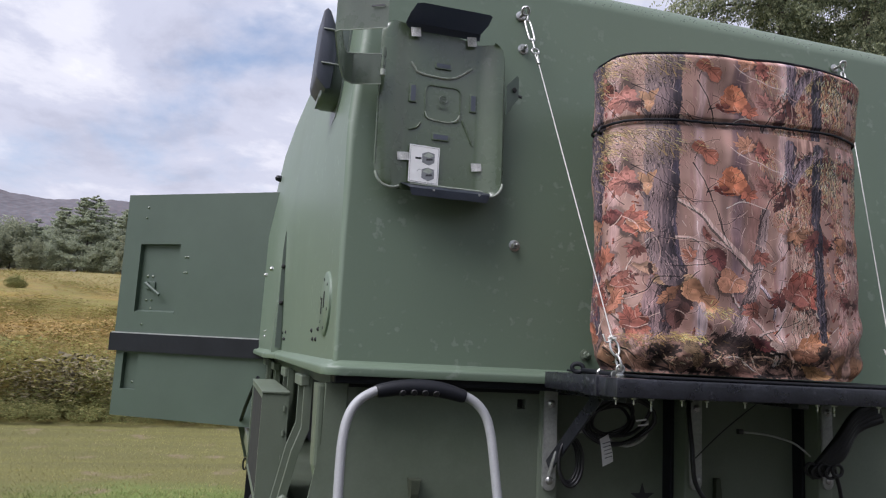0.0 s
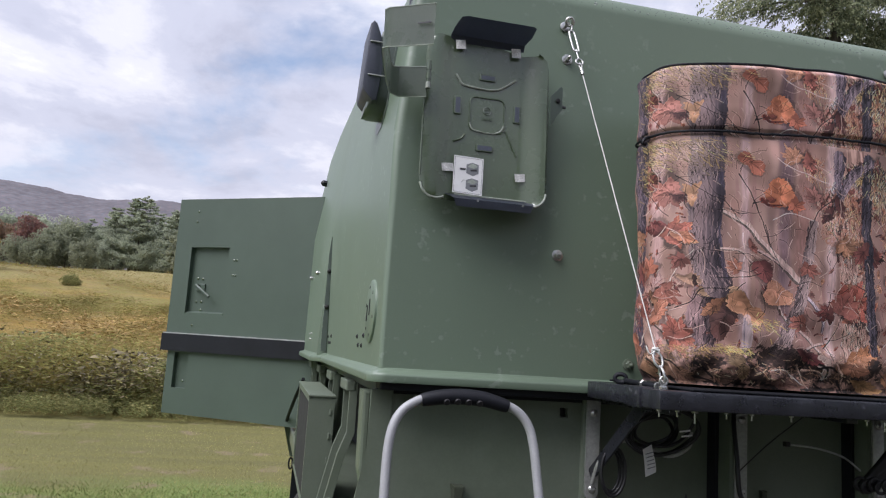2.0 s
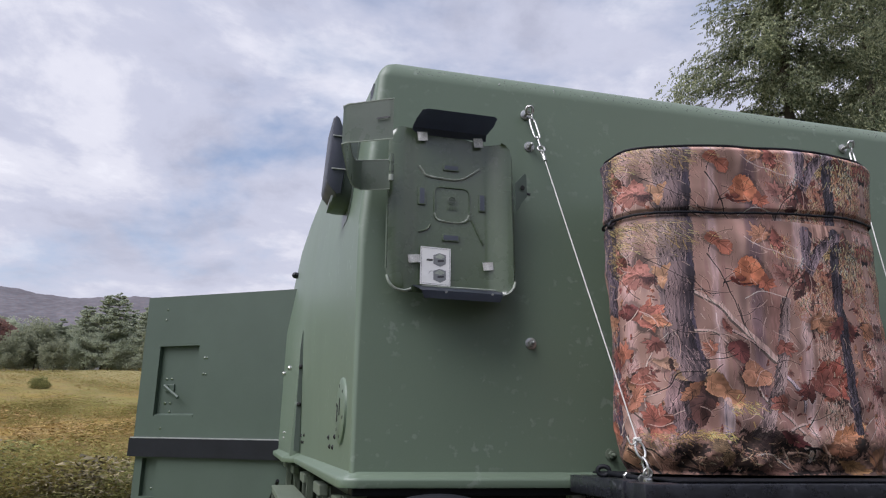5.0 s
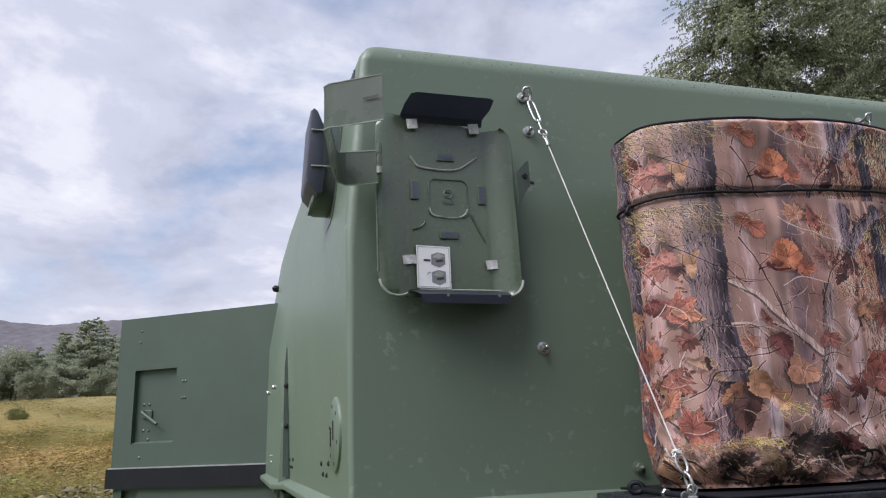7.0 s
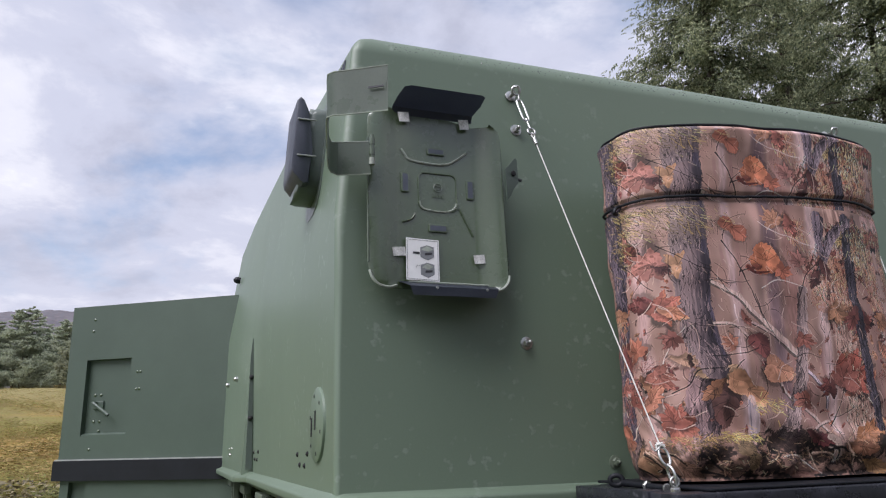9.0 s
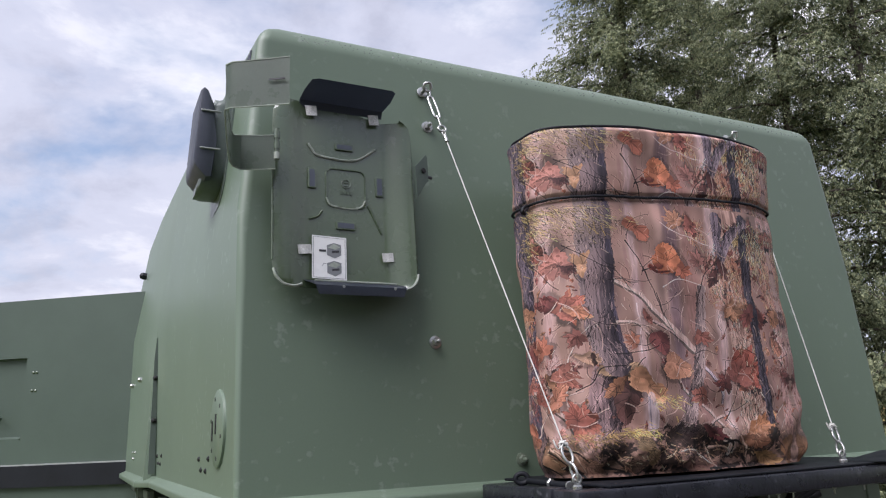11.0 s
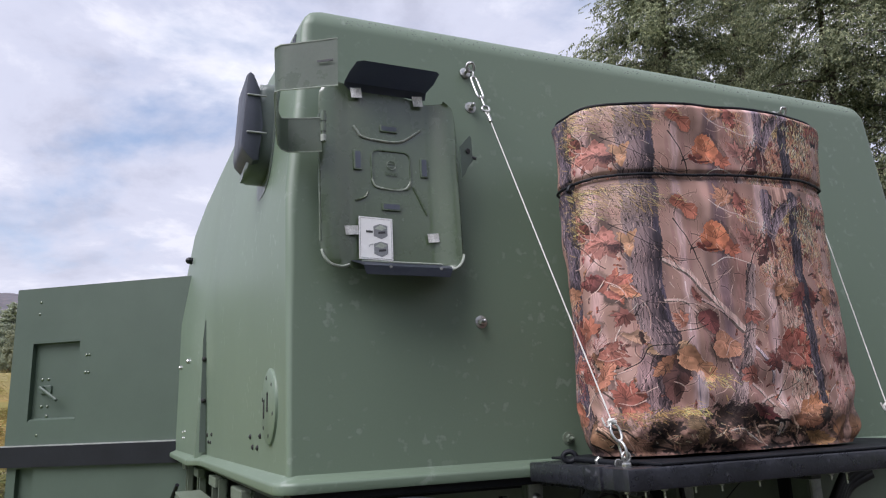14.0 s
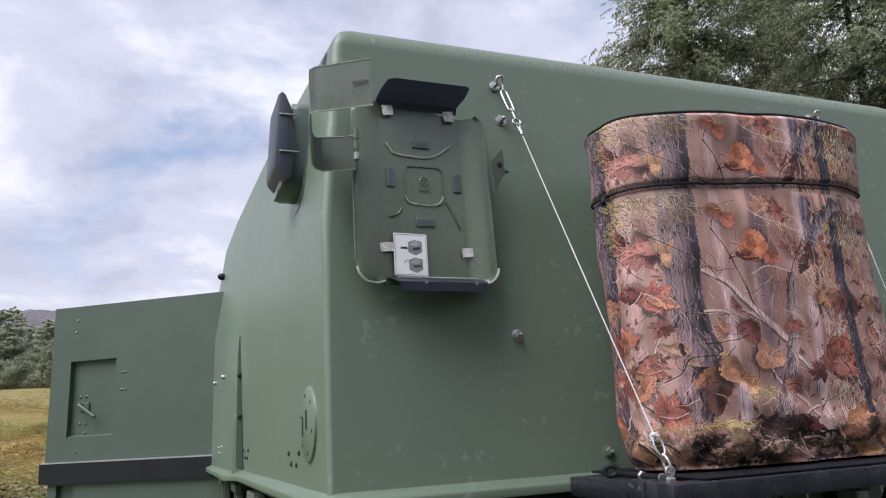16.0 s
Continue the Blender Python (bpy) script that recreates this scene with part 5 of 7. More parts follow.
# ---- cargo rack below the covered unit ----
def build_rack():
    ob = thing("cargo_rack", (1.58, 1.72, 1.68), "black painted steel rack bolted to the trailer front", "rack")
    part("front_bar", bar((1.062, 1.537, 1.700), (2.16, 1.537, 1.700), 0.05, 0.041, bevel=0.004), BLACK, ob, "worn black square tube", 40)
    part("side_bar", bar((1.098, 1.565, 1.699), (1.098, 1.885, 1.699), 0.062, 0.041, bevel=0.004), BLACK, ob, "", 40)
    part("corner_block", add_box(bmesh.new(), 1.060, 1.135, 1.600, 1.66, 1.676, 1.7225, 0.004), BLACK, ob, "", 40)
    part("side_bar", bar((2.13, 1.565, 1.699), (2.13, 1.885, 1.699), 0.05, 0.041, bevel=0.004), BLACK, ob, "", 40)
    part("rear_bar", bar((1.13, 1.865, 1.699), (2.105, 1.865, 1.699), 0.04, 0.041, bevel=0.004), BLACK, ob, "", 40)
    part("deck", add_box(bmesh.new(), 1.14, 2.08, 1.515, 1.908, 1.7215, 1.727, 0.002), RUBBER, ob, "thin black deck sheet")
    part("deck_tab", prism(((1.90, 1.728), (2.02, 1.728), (2.06, 1.746), (1.95, 1.733)), lambda a, b, o: Vector((a, 1.60 - o, b)), 0.12), RUBBER, ob)
    for x in (1.128, 1.582, 2.045):
        br = part("bracket", prism(rounded(x - 0.019, x + 0.019, 1.405, 1.690, (0.001, 0.001, 0.018, 0.018)), lambda a, b, o: Vector((a, 1.976 - o, b)), 0.007, 0.0015), GALV, ob, "grey galvanised hanger bracket", 30)
        for z in (1.632, 1.432):
            part("bolt", disc((x, 1.969, z), (0, -1, 0), 0.011, 0.006, 12, 0.004), ZINC, br, "", 40)
        if x < 1.5:
            part("brace", bar((x - 0.006, 1.962, 1.47), (x + 0.012, 1.72, 1.678), 0.006, 0.034, bevel=0.001), BLACK, ob)
        part("arm", bar((x, 1.97, 1.672), (x, 1.56, 1.672), 0.03, 0.012, bevel=0.002), BLACK, ob)
    for k, x in enumerate((1.075, 1.125, 1.16, 1.245, 1.30, 1.41, 1.60, 1.66, 1.78, 1.90, 2.02)):
        y = 1.537 + 0.012 * (k % 2)
        big = k in (2, 7)
        b = part("bolt", disc((x, y, 1.6795), (0, 0, -1), 0.0052 if not big else 0.0072, 0.005, 6), ZINC, ob)
        part("thread", tube([(x, y, 1.6735), (x, y, 1.664 if not big else 1.652)], 0.0020, 8), ZINC, b, "", 60)
    # eye bolt lying on the corner of the rack
    ex, ey, ez = (1.0970, 1.7600, 1.7340)
    eye = part("eye_bolt", tube([(ex + 0.012 * math.cos(q), ey - 0.006 * math.cos(q), ez + 0.010 * math.sin(q)) for q in (2 * math.pi * k / 18 for k in range(18))], 0.0055, 8, True), RUBBER, ob, "dark steel eye bolt", 60)
    head, tip = Vector((1.1040, 1.7450, 1.7290)), Vector((1.1050, 1.6000, 1.7250))
    part("shank", tube([head, tip], 0.0062, 8), RUBBER, eye, "", 60)
    part("nut", disc(head.lerp(tip, 0.55), tip - head, 0.010, 0.007, 6), ZINC, eye)
    part("washer", disc(tip, tip - head, 0.009, 0.003, 12), ZINC, eye)


build_rack()


# ---- stay cables ----
def build_stay(top, foot, label):
    a, b = Vector(top), Vector(foot)
    d = (b - a).normalized()
    length = (b - a).length
    s = d.cross(Vector((0, 1, 0))).normalized()
    n = Vector((0, -1, 0.045)).normalized()
    ob = thing("stay_cable", tuple(a), label, "cable", "stay cables on the rack")
    anchor = part("eye_bolt", disc(a + Vector((0, 0.03, 0)), n, 0.0145, 0.004, 20), ZINC, ob, "zinc eye bolt with washer", 30)
    part("eye", tube([a + Vector((0.011 * math.cos(t), -0.006 - 0.004 * math.sin(t), 0.011 * math.sin(t))) for t in (2 * math.pi * k / 18 for k in range(18))], 0.0035, 8, True), ZINC, anchor, "", 60)
    part("neck", tube([a + Vector((0, 0.028, 0)), a + Vector((0, 0.004, 0))], 0.005, 8), ZINC, anchor, "", 60)

    def at(t):
        return a + d * t
    part("hook", tube(spline([a + Vector((-0.006, -0.012, 0.006)), a + Vector((0.004, -0.014, 0.008)), at(0.014) + s * 0.006, at(0.034)], 6), 0.0028, 7), ZINC, ob, "", 60)
    body = bmesh.new()
    for k in (-1, 1):
        add_tube(body, spline([at(0.032), at(0.040) + s * 0.0075 * k, at(0.098) + s * 0.0075 * k, at(0.106)], 4), 0.0030, 7)
    part("turnbuckle", body, ZINC, ob, "zinc turnbuckle", 60)
    part("screw_rod", tube([at(0.098), at(0.132)], 0.0026, 7), ZINC, ob, "", 60)
    part("ring", tube([at(0.143) + (d * math.cos(t) + s * math.sin(t)) * 0.010 for t in (2 * math.pi * k / 16 for k in range(16))], 0.0030, 7, True), ZINC, ob, "", 60)
    part("thimble_loop", tube(spline([at(0.170), at(0.156) + s * 0.004, at(0.147), at(0.156) - s * 0.004, at(0.170)], 4), 0.0018, 6), WIRE, ob, "", 60)
    part("ferrule", tube([at(0.166), at(0.186)], 0.0052, 8), ZINC, ob, "", 60)
    part("wire", tube([at(0.18), at(length * 0.5), at(length - 0.075)], 0.0015, 7), WIRE, ob, "pale coated wire rope", 60)
    c = at(length - 0.070)
    rng = random.Random(3)
    for k in range(3):
        part("knot", tube([c + Vector((rng.uniform(-1, 1), rng.uniform(-1, 1), rng.uniform(-1, 1))).normalized() * 0.009 for _ in range(6)], 0.0019, 6, True), WIRE, ob, "", 60)
    part("loose_end", tube(spline([c, c + Vector((-0.018, -0.006, -0.008)), c + Vector((-0.026, -0.004, 0.010))], 4), 0.0018, 6), WIRE, ob, "", 60)
    for t0, t1, w in ((0.072, 0.030, 0.009), (0.034, -0.004, 0.008)):
        p, q = at(length - t0), at(length - t1)
        e = (s if w == 0.009 else d.cross(s).normalized())
        part("link", tube(spline([p, p.lerp(q, 0.3) + e * w, p.lerp(q, 0.75) + e * w, q, p.lerp(q, 0.75) - e * w, p.lerp(q, 0.3) - e * w, p], 4), 0.0028, 7), ZINC, ob, "", 60)
    part("foot_eye", tube([b + Vector((0.009 * math.cos(t), 0, 0.009 * math.sin(t))) for t in (2 * math.pi * k / 14 for k in range(14))], 0.0030, 7, True), ZINC, ob, "", 60)
    part("foot_nut", disc(b + Vector((0, 0, -0.022)), (0, 0, 1), 0.010, 0.012, 6), ZINC, ob)


build_stay((0.993, 1.932, 2.709), (1.102, 1.568, 1.738), "wire rope stay with turnbuckle, hooked to the rack")
build_stay((2.095, 1.932, 2.735), (1.868, 1.568, 1.745), "wire rope stay with turnbuckle, behind the covered unit")


# ---- camouflage cover ----
PRINT_CONTRAST, PRINT_TINT = 1.32, (1.20, 1.02, 1.06)


def paint_print():
    """The cloth's printed woodland pattern: blurred woods, trunks, twigs and autumn leaves. Returns rows bottom up."""
    W, H, K = 784, 952, 1.6
    yy, xx = np.mgrid[0:H, 0:W].astype(float)

    def field(sx, sy, seed):
        r = np.random.default_rng(seed)
        gx, gy = int(W / sx) + 3, int(H / sy) + 3
        g = r.random((gy, gx))
        fx, fy = xx / sx, yy / sy
        i, j = fx.astype(int), fy.astype(int)
        u, v = fx - i, fy - j
        u, v = u * u * (3 - 2 * u), v * v * (3 - 2 * v)
        return (g[j, i] * (1 - u) + g[j, i + 1] * u) * (1 - v) + (g[j + 1, i] * (1 - u) + g[j + 1, i + 1] * u) * v

    def step(f, lo, hi):
        t = np.clip((f - lo) / (hi - lo), 0, 1)
        return t * t * (3 - 2 * t)
    warpx, warpy = field(26, 30, 91) - 0.5, field(30, 26, 92) - 0.5
    fine, mid, big = field(3.2, 3.2, 4), field(7, 7, 60), field(18, 18, 61)
    streak, streak_long, grain = field(3.0, 16, 7), field(6, 60, 8), field(2.0, 5, 10)
    img = np.zeros((H, W, 3))

    def blend(mask, colour):
        nonlocal img
        img = img + (np.asarray(colour, float) - img) * np.clip(mask, 0, 1)[..., None]

    def spot(p):
        return (np.array(p, float) - (1040, 95)) * K
    # out-of-focus woods
    blend(np.ones((H, W)), (138, 114, 101))
    blend(step(field(44, 150, 1), 0.5, 0.9) * 0.5, (176, 152, 138))
    blend(step(field(26, 120, 2), 0.55, 0.9) * 0.6, (104, 86, 80))
    blend(step(field(60, 60, 3), 0.55, 0.9) * 0.5, (172, 138, 124))
    blend(step(field(15, 90, 5), 0.6, 0.9) * 0.45, (134, 104, 98))
    img *= (0.97 + 0.06 * big)[..., None]

    def distance(line, win):
        gx, gy = xx[win] + 7 * warpx[win], yy[win] + 7 * warpy[win]
        best, frac, side = np.full(gx.shape, 1e9), np.zeros(gx.shape), np.zeros(gx.shape)
        n = len(line) - 1
        for k in range(n):
            p, q = line[k], line[k + 1]
            d = q - p
            L = d @ d + 1e-9
            t = np.clip(((gx - p[0]) * d[0] + (gy - p[1]) * d[1]) / L, 0, 1)
            ex, ey = gx - p[0] - t * d[0], gy - p[1] - t * d[1]
            e = np.hypot(ex, ey)
            m = e < best
            best[m], frac[m] = e[m], ((k + t) / n)[m]
            side[m] = ((ex * d[1] - ey * d[0]) / math.sqrt(L))[m]
        return best, frac, side

    def smooth_line(pts):
        return np.array([tuple(spot((p.x, p.y))) for p in spline([Vector((a, b, 0)) for a, b in pts], 5)])

    def window(line, pad):
        lo, hi = np.maximum(line.min(0) - pad, 0).astype(int), np.maximum(line.max(0) + pad, 1).astype(int)
        return (slice(lo[1], hi[1]), slice(lo[0], hi[0]))

    def trunk(pts, w0, w1, light, dark, shade=0.6, soft=2.0, crack=0.5):
        """Bark: long dark cracks and short light flecks, darker towards one side."""
        line = smooth_line(pts)
        win = window(line, max(w0, w1) * K * 1.4 + 8)
        d, f, s = distance(line, win)
        if not d.size:
            return
        w = (w0 + (w1 - w0) * f) * K
        m = np.clip((w + 5 * (grain[win] - 0.5) - d) / soft, 0, 1)
        tone = 0.55 + 0.35 * (streak_long[win] - 0.5) + 0.25 * (streak[win] - 0.5) - shade * np.clip(s / np.maximum(w, 1), -1, 1) * 0.45
        tone = step(tone, 0.12, 0.88)
        dark, light = np.asarray(dark, float), np.asarray(light, float)
        col = dark + (light - dark) * tone[..., None]
        img[win] = img[win] + (col - img[win]) * m[..., None]
        # bark: fine cracks and lit ridges along the grain
        r = random.Random(int(pts[0][0] * 7 + pts[0][1]))
        span = float(np.linalg.norm(line[-1] - line[0]))
        for _ in range(int(span * (w0 + w1) * 0.030 * (0.5 + crack))):
            q = r.random() * (len(line) - 1)
            i = min(int(q), len(line) - 2)
            p, g = line[i] + (line[i + 1] - line[i]) * (q - i), line[i + 1] - line[i]
            g = g / (np.linalg.norm(g) + 1e-9)
            o = r.uniform(-0.95, 0.95) * (w0 + (w1 - w0) * q / len(line)) * K
            c = dark * r.uniform(0.35, 0.8) if r.random() < 0.6 else light * r.uniform(0.95, 1.12)
            hair(p[0] - g[1] * o, p[1] + g[0] * o, math.atan2(g[1], g[0]) + r.gauss(0, 0.22), r.uniform(4, 14) * K, c, 0.6, 1 if r.random() < 0.7 else 2)

    def hair(x, y, t, length, colour, alpha, wide=1):
        """One fine line, a dot at a time."""
        bend = 0.3 * math.sin(x * 3 + y)
        for q in range(int(length) + 1):
            u, v = int(x), int(y)
            x, y = x + math.cos(t), y + math.sin(t)
            t += bend / max(length, 1)
            if 0 <= u < W - 1 and 0 <= v < H - 1:
                img[v, u:u + wide] += (np.asarray(colour, float) - img[v, u:u + wide]) * alpha

    def stroke(pts, w0, w1, colour, under=0.0, alpha=1.0):
        line = smooth_line(pts)
        win = window(line, 16)
        if not img[win].size:
            return
        d, f, s = distance(line, win)
        w = (w0 + (w1 - w0) * f) * K
        if w0 <= 2.2:
            w = w * 0.62
        m = (np.clip((w - d) / 1.2 + 0.45, 0, 1) * alpha)[..., None]
        col = np.asarray(colour, float) * (0.88 + 0.24 * streak[win][..., None])
        if under:
            col = np.where((s < -0.2 * w)[..., None], col * (1 - under), col)
        img[win] = img[win] + (col - img[win]) * m

    def tuft(cx, cy, rx, ry, n, colour, length, angle, seed, spread=0.5, alpha=0.75):
        """Short strokes in a patch: needles, moss, grass."""
        r = random.Random(seed)
        for _ in range(n):
            x, y = spot((r.gauss(cx, rx * 0.5), r.gauss(cy, ry * 0.5)))
            hair(x, y, angle + r.gauss(0, spread), length * r.uniform(0.5, 1.2) * K, np.asarray(colour, float) * r.uniform(0.6, 1.2), alpha, 2 if r.random() < 0.35 else 1)

    def patch(cx, cy, rx, ry, colour, strength=0.8, seed=0):
        """A soft ragged patch of colour."""
        c = spot((cx, cy))
        d = np.hypot((xx - c[0]) / (rx * K), (yy - c[1]) / (ry * K)) + 0.7 * (mid - 0.5) + 0.5 * (fine - 0.5) + 0.4 * (big - 0.5)
        blend(step(-d, -1.0, -0.72) * strength, np.asarray(colour, float) * (0.9 + 0.2 * mid)[..., None])

    def leaf(cx, cy, size, angle, colour, kind, squash=0.85, hole=0.4):
        c = spot((cx, cy))
        s = size * K * (1.22 if size > 15 else 1.0)
        x0, x1, y0, y1 = int(max(c[0] - 1.5 * s, 0)), int(min(c[0] + 1.5 * s, W)), int(max(c[1] - 1.5 * s, 0)), int(min(c[1] + 1.5 * s, H))
        if x1 <= x0 or y1 <= y0:
            return
        w = (slice(y0, y1), slice(x0, x1))
        u, v = xx[w] - c[0] + 8 * warpx[w] + 4 * (mid[w] - 0.5), yy[w] - c[1] + 8 * warpy[w] + 5 * (big[w] - 0.5)
        ca, sa = math.cos(angle), math.sin(angle)
        p, q = (u * ca + v * sa) / s, (-u * sa + v * ca) / (s * squash)
        rad = np.hypot(p, q)
        deg = np.abs(np.degrees(np.arctan2(q, p)))
        if kind == "maple":
            lim = np.interp(deg, (0, 11, 18, 30, 38, 46, 54, 64, 78, 92, 103, 116, 130, 150, 180), (1.05, 0.74, 0.80, 0.56, 0.74, 1.0, 0.74, 0.78, 0.50, 0.70, 0.86, 0.60, 0.58, 0.44, 0.30))
        elif kind == "oak":
            lim = np.interp(deg, (0, 12, 20, 32, 42, 56, 70, 90, 120, 150, 180), (1.1, 0.92, 0.66, 0.80, 0.56, 0.62, 0.42, 0.48, 0.40, 0.5, 0.85))
        elif kind == "long":
            lim = 0.30 + 0.72 * np.abs(np.cos(np.radians(deg))) ** 2.4
        else:
            lim = 0.86 + 0.10 * np.cos(np.radians(deg) * 3)
        lim = lim * (0.93 + 0.14 * fine[w])
        m = np.clip((lim - rad) * s / 1.6 + 0.3, 0, 1)
        vein = np.zeros_like(p)
        for k in range(-2, 3):
            t = k * 0.62
            across = np.abs(-p * math.sin(t) + q * math.cos(t)) * s
            vein = np.maximum(vein, np.clip(1.5 - across, 0, 1) * ((p * math.cos(t) + q * math.sin(t)) > -0.1))
        tone = (0.84 + 0.30 * (big[w] - 0.5) + 0.14 * mid[w] + 0.10 * p) * np.where(q > 0.1 * np.sin(5 * p), 1.04, 0.90) * (1 - 0.20 * vein)
        ink_tone = np.asarray(colour, float)
        ink_tone = ink_tone + (ink_tone.mean() - ink_tone) * 0.14
        col = ink_tone * 0.97 * tone[..., None]
        torn = step(0.6 * mid[w] + 0.4 * big[w], 0.62, 0.72) * hole
        col = col * (1 - 0.55 * torn[..., None]) + np.array((16, 6, 4)) * torn[..., None]
        drop = np.clip((lim + 0.16 - np.hypot(p + 0.06, q - 0.16)) * s / 6, 0, 1) * 0.20
        sub = img[w] * (1 - drop[..., None])
        img[w] = sub + (col - sub) * m[..., None]
    ink, pale, twig = (46, 38, 42), (168, 148, 136), (58, 44, 44)
    orange, rust, gold, red, fade = (200, 128, 98), (164, 102, 86), (192, 140, 106), (142, 86, 80), (180, 126, 110)
    # faint far trunks
    for x, w, c in ((1300, 12, (112, 94, 98)), (1236, 9, (168, 148, 143)), (1378, 10, (188, 168, 162)), (1330, 14, (142, 110, 100)), (1110, 12, (164, 140, 134))):
        line = np.array([spot((x + 6, 90)), spot((x, 640))])
        d, f, s = distance(line, (slice(None), slice(None)))
        blend(step(w * K * 1.3 - d, 0, w * K) * 0.7, np.asarray(c, float) * (0.92 + 0.16 * streak)[..., None])
    # trunks
    trunk([(1068, 225), (1070, 300), (1076, 350), (1068, 420), (1064, 520), (1068, 660)], 20, 13, (112, 100, 106), (40, 37, 46), 0.3, 2, 1.2)
    trunk([(1180, 90), (1184, 250), (1182, 330), (1180, 400), (1184, 450), (1196, 500)], 29, 22, (130, 116, 112), (76, 67, 71), 0.7, 3, 0.5)
    trunk([(1196, 490), (1178, 550), (1170, 620)], 25, 24, (140, 118, 114), (60, 51, 54), 0.8, 3, 0.6)
    stroke([(1206, 230), (1202, 330), (1199, 400), (1203, 450), (1206, 495)], 3, 8, (78, 70, 80), 0, 0.8)
    trunk([(1424, 250), (1420, 330), (1418, 420), (1424, 520), (1430, 600)], 28, 24, (182, 154, 136), (104, 80, 72), 0.2, 4, 1.0)
    trunk([(1446, 240), (1444, 330), (1448, 430), (1452, 520), (1456, 590)], 9, 7, (92, 84, 92), (36, 33, 40), 0.2, 2, 1.0)
    trunk([(1386, 335), (1404, 300), (1424, 268), (1450, 246)], 10, 11, (134, 120, 122), (54, 47, 52), 0.5, 2, 0.6)
    trunk([(1396, 240), (1392, 285), (1388, 335)], 9, 6, (140, 126, 130), (58, 51, 58), 0.4, 2, 0.6)
    trunk([(1504, 230), (1498, 330), (1502, 450), (1498, 650)], 12, 13, (190, 156, 142), (118, 88, 82), 0.2, 3, 0.7)
    trunk([(1350, 370), (1344, 430), (1334, 490), (1314, 550), (1288, 602)], 8, 11, (150, 133, 126), (84, 73, 72), -0.5, 2, 0.7)
    # needles and moss
    for k, (x, y, rx, ry) in enumerate(((1110, 242, 60, 16), (1100, 272, 46, 26), (1175, 262, 60, 34), (1086, 300, 18, 40))):
        patch(x, y, rx, ry, (140, 124, 106), 0.3)
        tuft(x, y, rx, ry, 60, (148, 130, 92), 15, 0.5, 30 + k, 0.3, 0.6)
        tuft(x, y, rx, ry, 90, (72, 58, 54), 11, 0.7, 40 + k, 0.5, 0.55)
    for k, (x, y, rx, ry) in enumerate(((1478, 272, 34, 22), (1472, 312, 26, 36), (1432, 276, 16, 14))):
        patch(x, y, rx, ry, (160, 134, 108), 0.35)
        tuft(x, y, rx, ry, 200, (74, 50, 40), 9, 1.9, 50 + k, 0.4, 0.7)
        tuft(x, y, rx, ry, 90, (196, 166, 112), 8, 1.9, 55 + k, 0.4, 0.6)
    # sheaves of dead leaves by the right trunk
    for k, (x, y, rx, ry) in enumerate(((1400, 320, 34, 26), (1385, 370, 22, 34), (1424, 360, 24, 44), (1440, 400, 16, 40), (1350, 270, 20, 26), (1490, 380, 16, 60), (1500, 300, 12, 60))):
        patch(x, y, rx, ry, (160, 108, 84), 0.4)
        tuft(x, y, rx, ry, 110, (70, 46, 44), 9, 1.25, 60 + k, 0.5, 0.7)
        tuft(x, y, rx, ry, 90, (198, 146, 108), 9, 1.4, 70 + k, 0.5, 0.7)
    for k, (x, y, rx, ry) in enumerate(((1100, 490, 44, 12), (1480, 508, 26, 10), (1066, 550, 14, 30))):
        tuft(x, y, rx, ry, 200, (132, 88, 78), 6, 0.4, 80 + k, 1.2, 0.5)
    # branches
    stroke([(1204, 362), (1236, 380), (1262, 410), (1296, 444), (1326, 474)], 4.5, 7, pale, 0.42)
    stroke([(1258, 428), (1284, 440), (1312, 462)], 3, 2.2, (150, 130, 122), 0.5)
    stroke([(1198, 430), (1228, 430), (1246, 446), (1262, 460)], 3, 2, pale, 0.4)
    stroke([(1070, 532), (1100, 556), (1126, 582), (1150, 640)], 5, 4, (168, 146, 134), 0.4)
    stroke([(1128, 560), (1132, 500), (1144, 462), (1172, 428)], 2, 1.5, pale, 0.3)
    stroke([(1062, 606), (1110, 552), (1150, 536)], 2.2, 1.2, pale, 0.3)
    stroke([(1290, 516), (1304, 545), (1340, 570), (1370, 610)], 3, 3, pale, 0.4)
    stroke([(1336, 500), (1362, 530), (1368, 560)], 4, 2.5, (160, 148, 150), 0.4)
    stroke([(1340, 590), (1372, 580), (1384, 612)], 3, 2, pale, 0.4)
    stroke([(1496, 560), (1462, 590), (1440, 636)], 2.2, 1.5, pale, 0.3)
    stroke([(1500, 575), (1478, 600), (1450, 640)], 1.8, 1.2, pale, 0.3)
    stroke([(1235, 400), (1238, 440), (1236, 480)], 1.5, 1.0, (192, 174, 166), 0, 0.7)
    stroke([(1318, 400), (1308, 430), (1300, 460)], 1.0, 0.8, pale, 0, 0.8)
    stroke([(1352, 520), (1366, 536), (1372, 590)], 1.2, 0.8, (92, 76, 74), 0)
    # leaves, those farther back first
    r3 = random.Random(17)
    for k in range(420):
        x, y = r3.uniform(1050, 1520), r3.uniform(240, 600)
        if 1150 < x < 1372 and y < 470 or y < 300 and x < 1380 or 1150 < x < 1360 and r3.random() < 0.7:
            continue
        leaf(x, y, r3.uniform(4, 10), r3.uniform(0, 6.3), np.asarray(r3.choice((red, rust, fade, gold, orange, (132, 96, 86)))) * r3.uniform(0.85, 1.05), r3.choice(("oak", "long", "maple")), 0.8, 0.3)
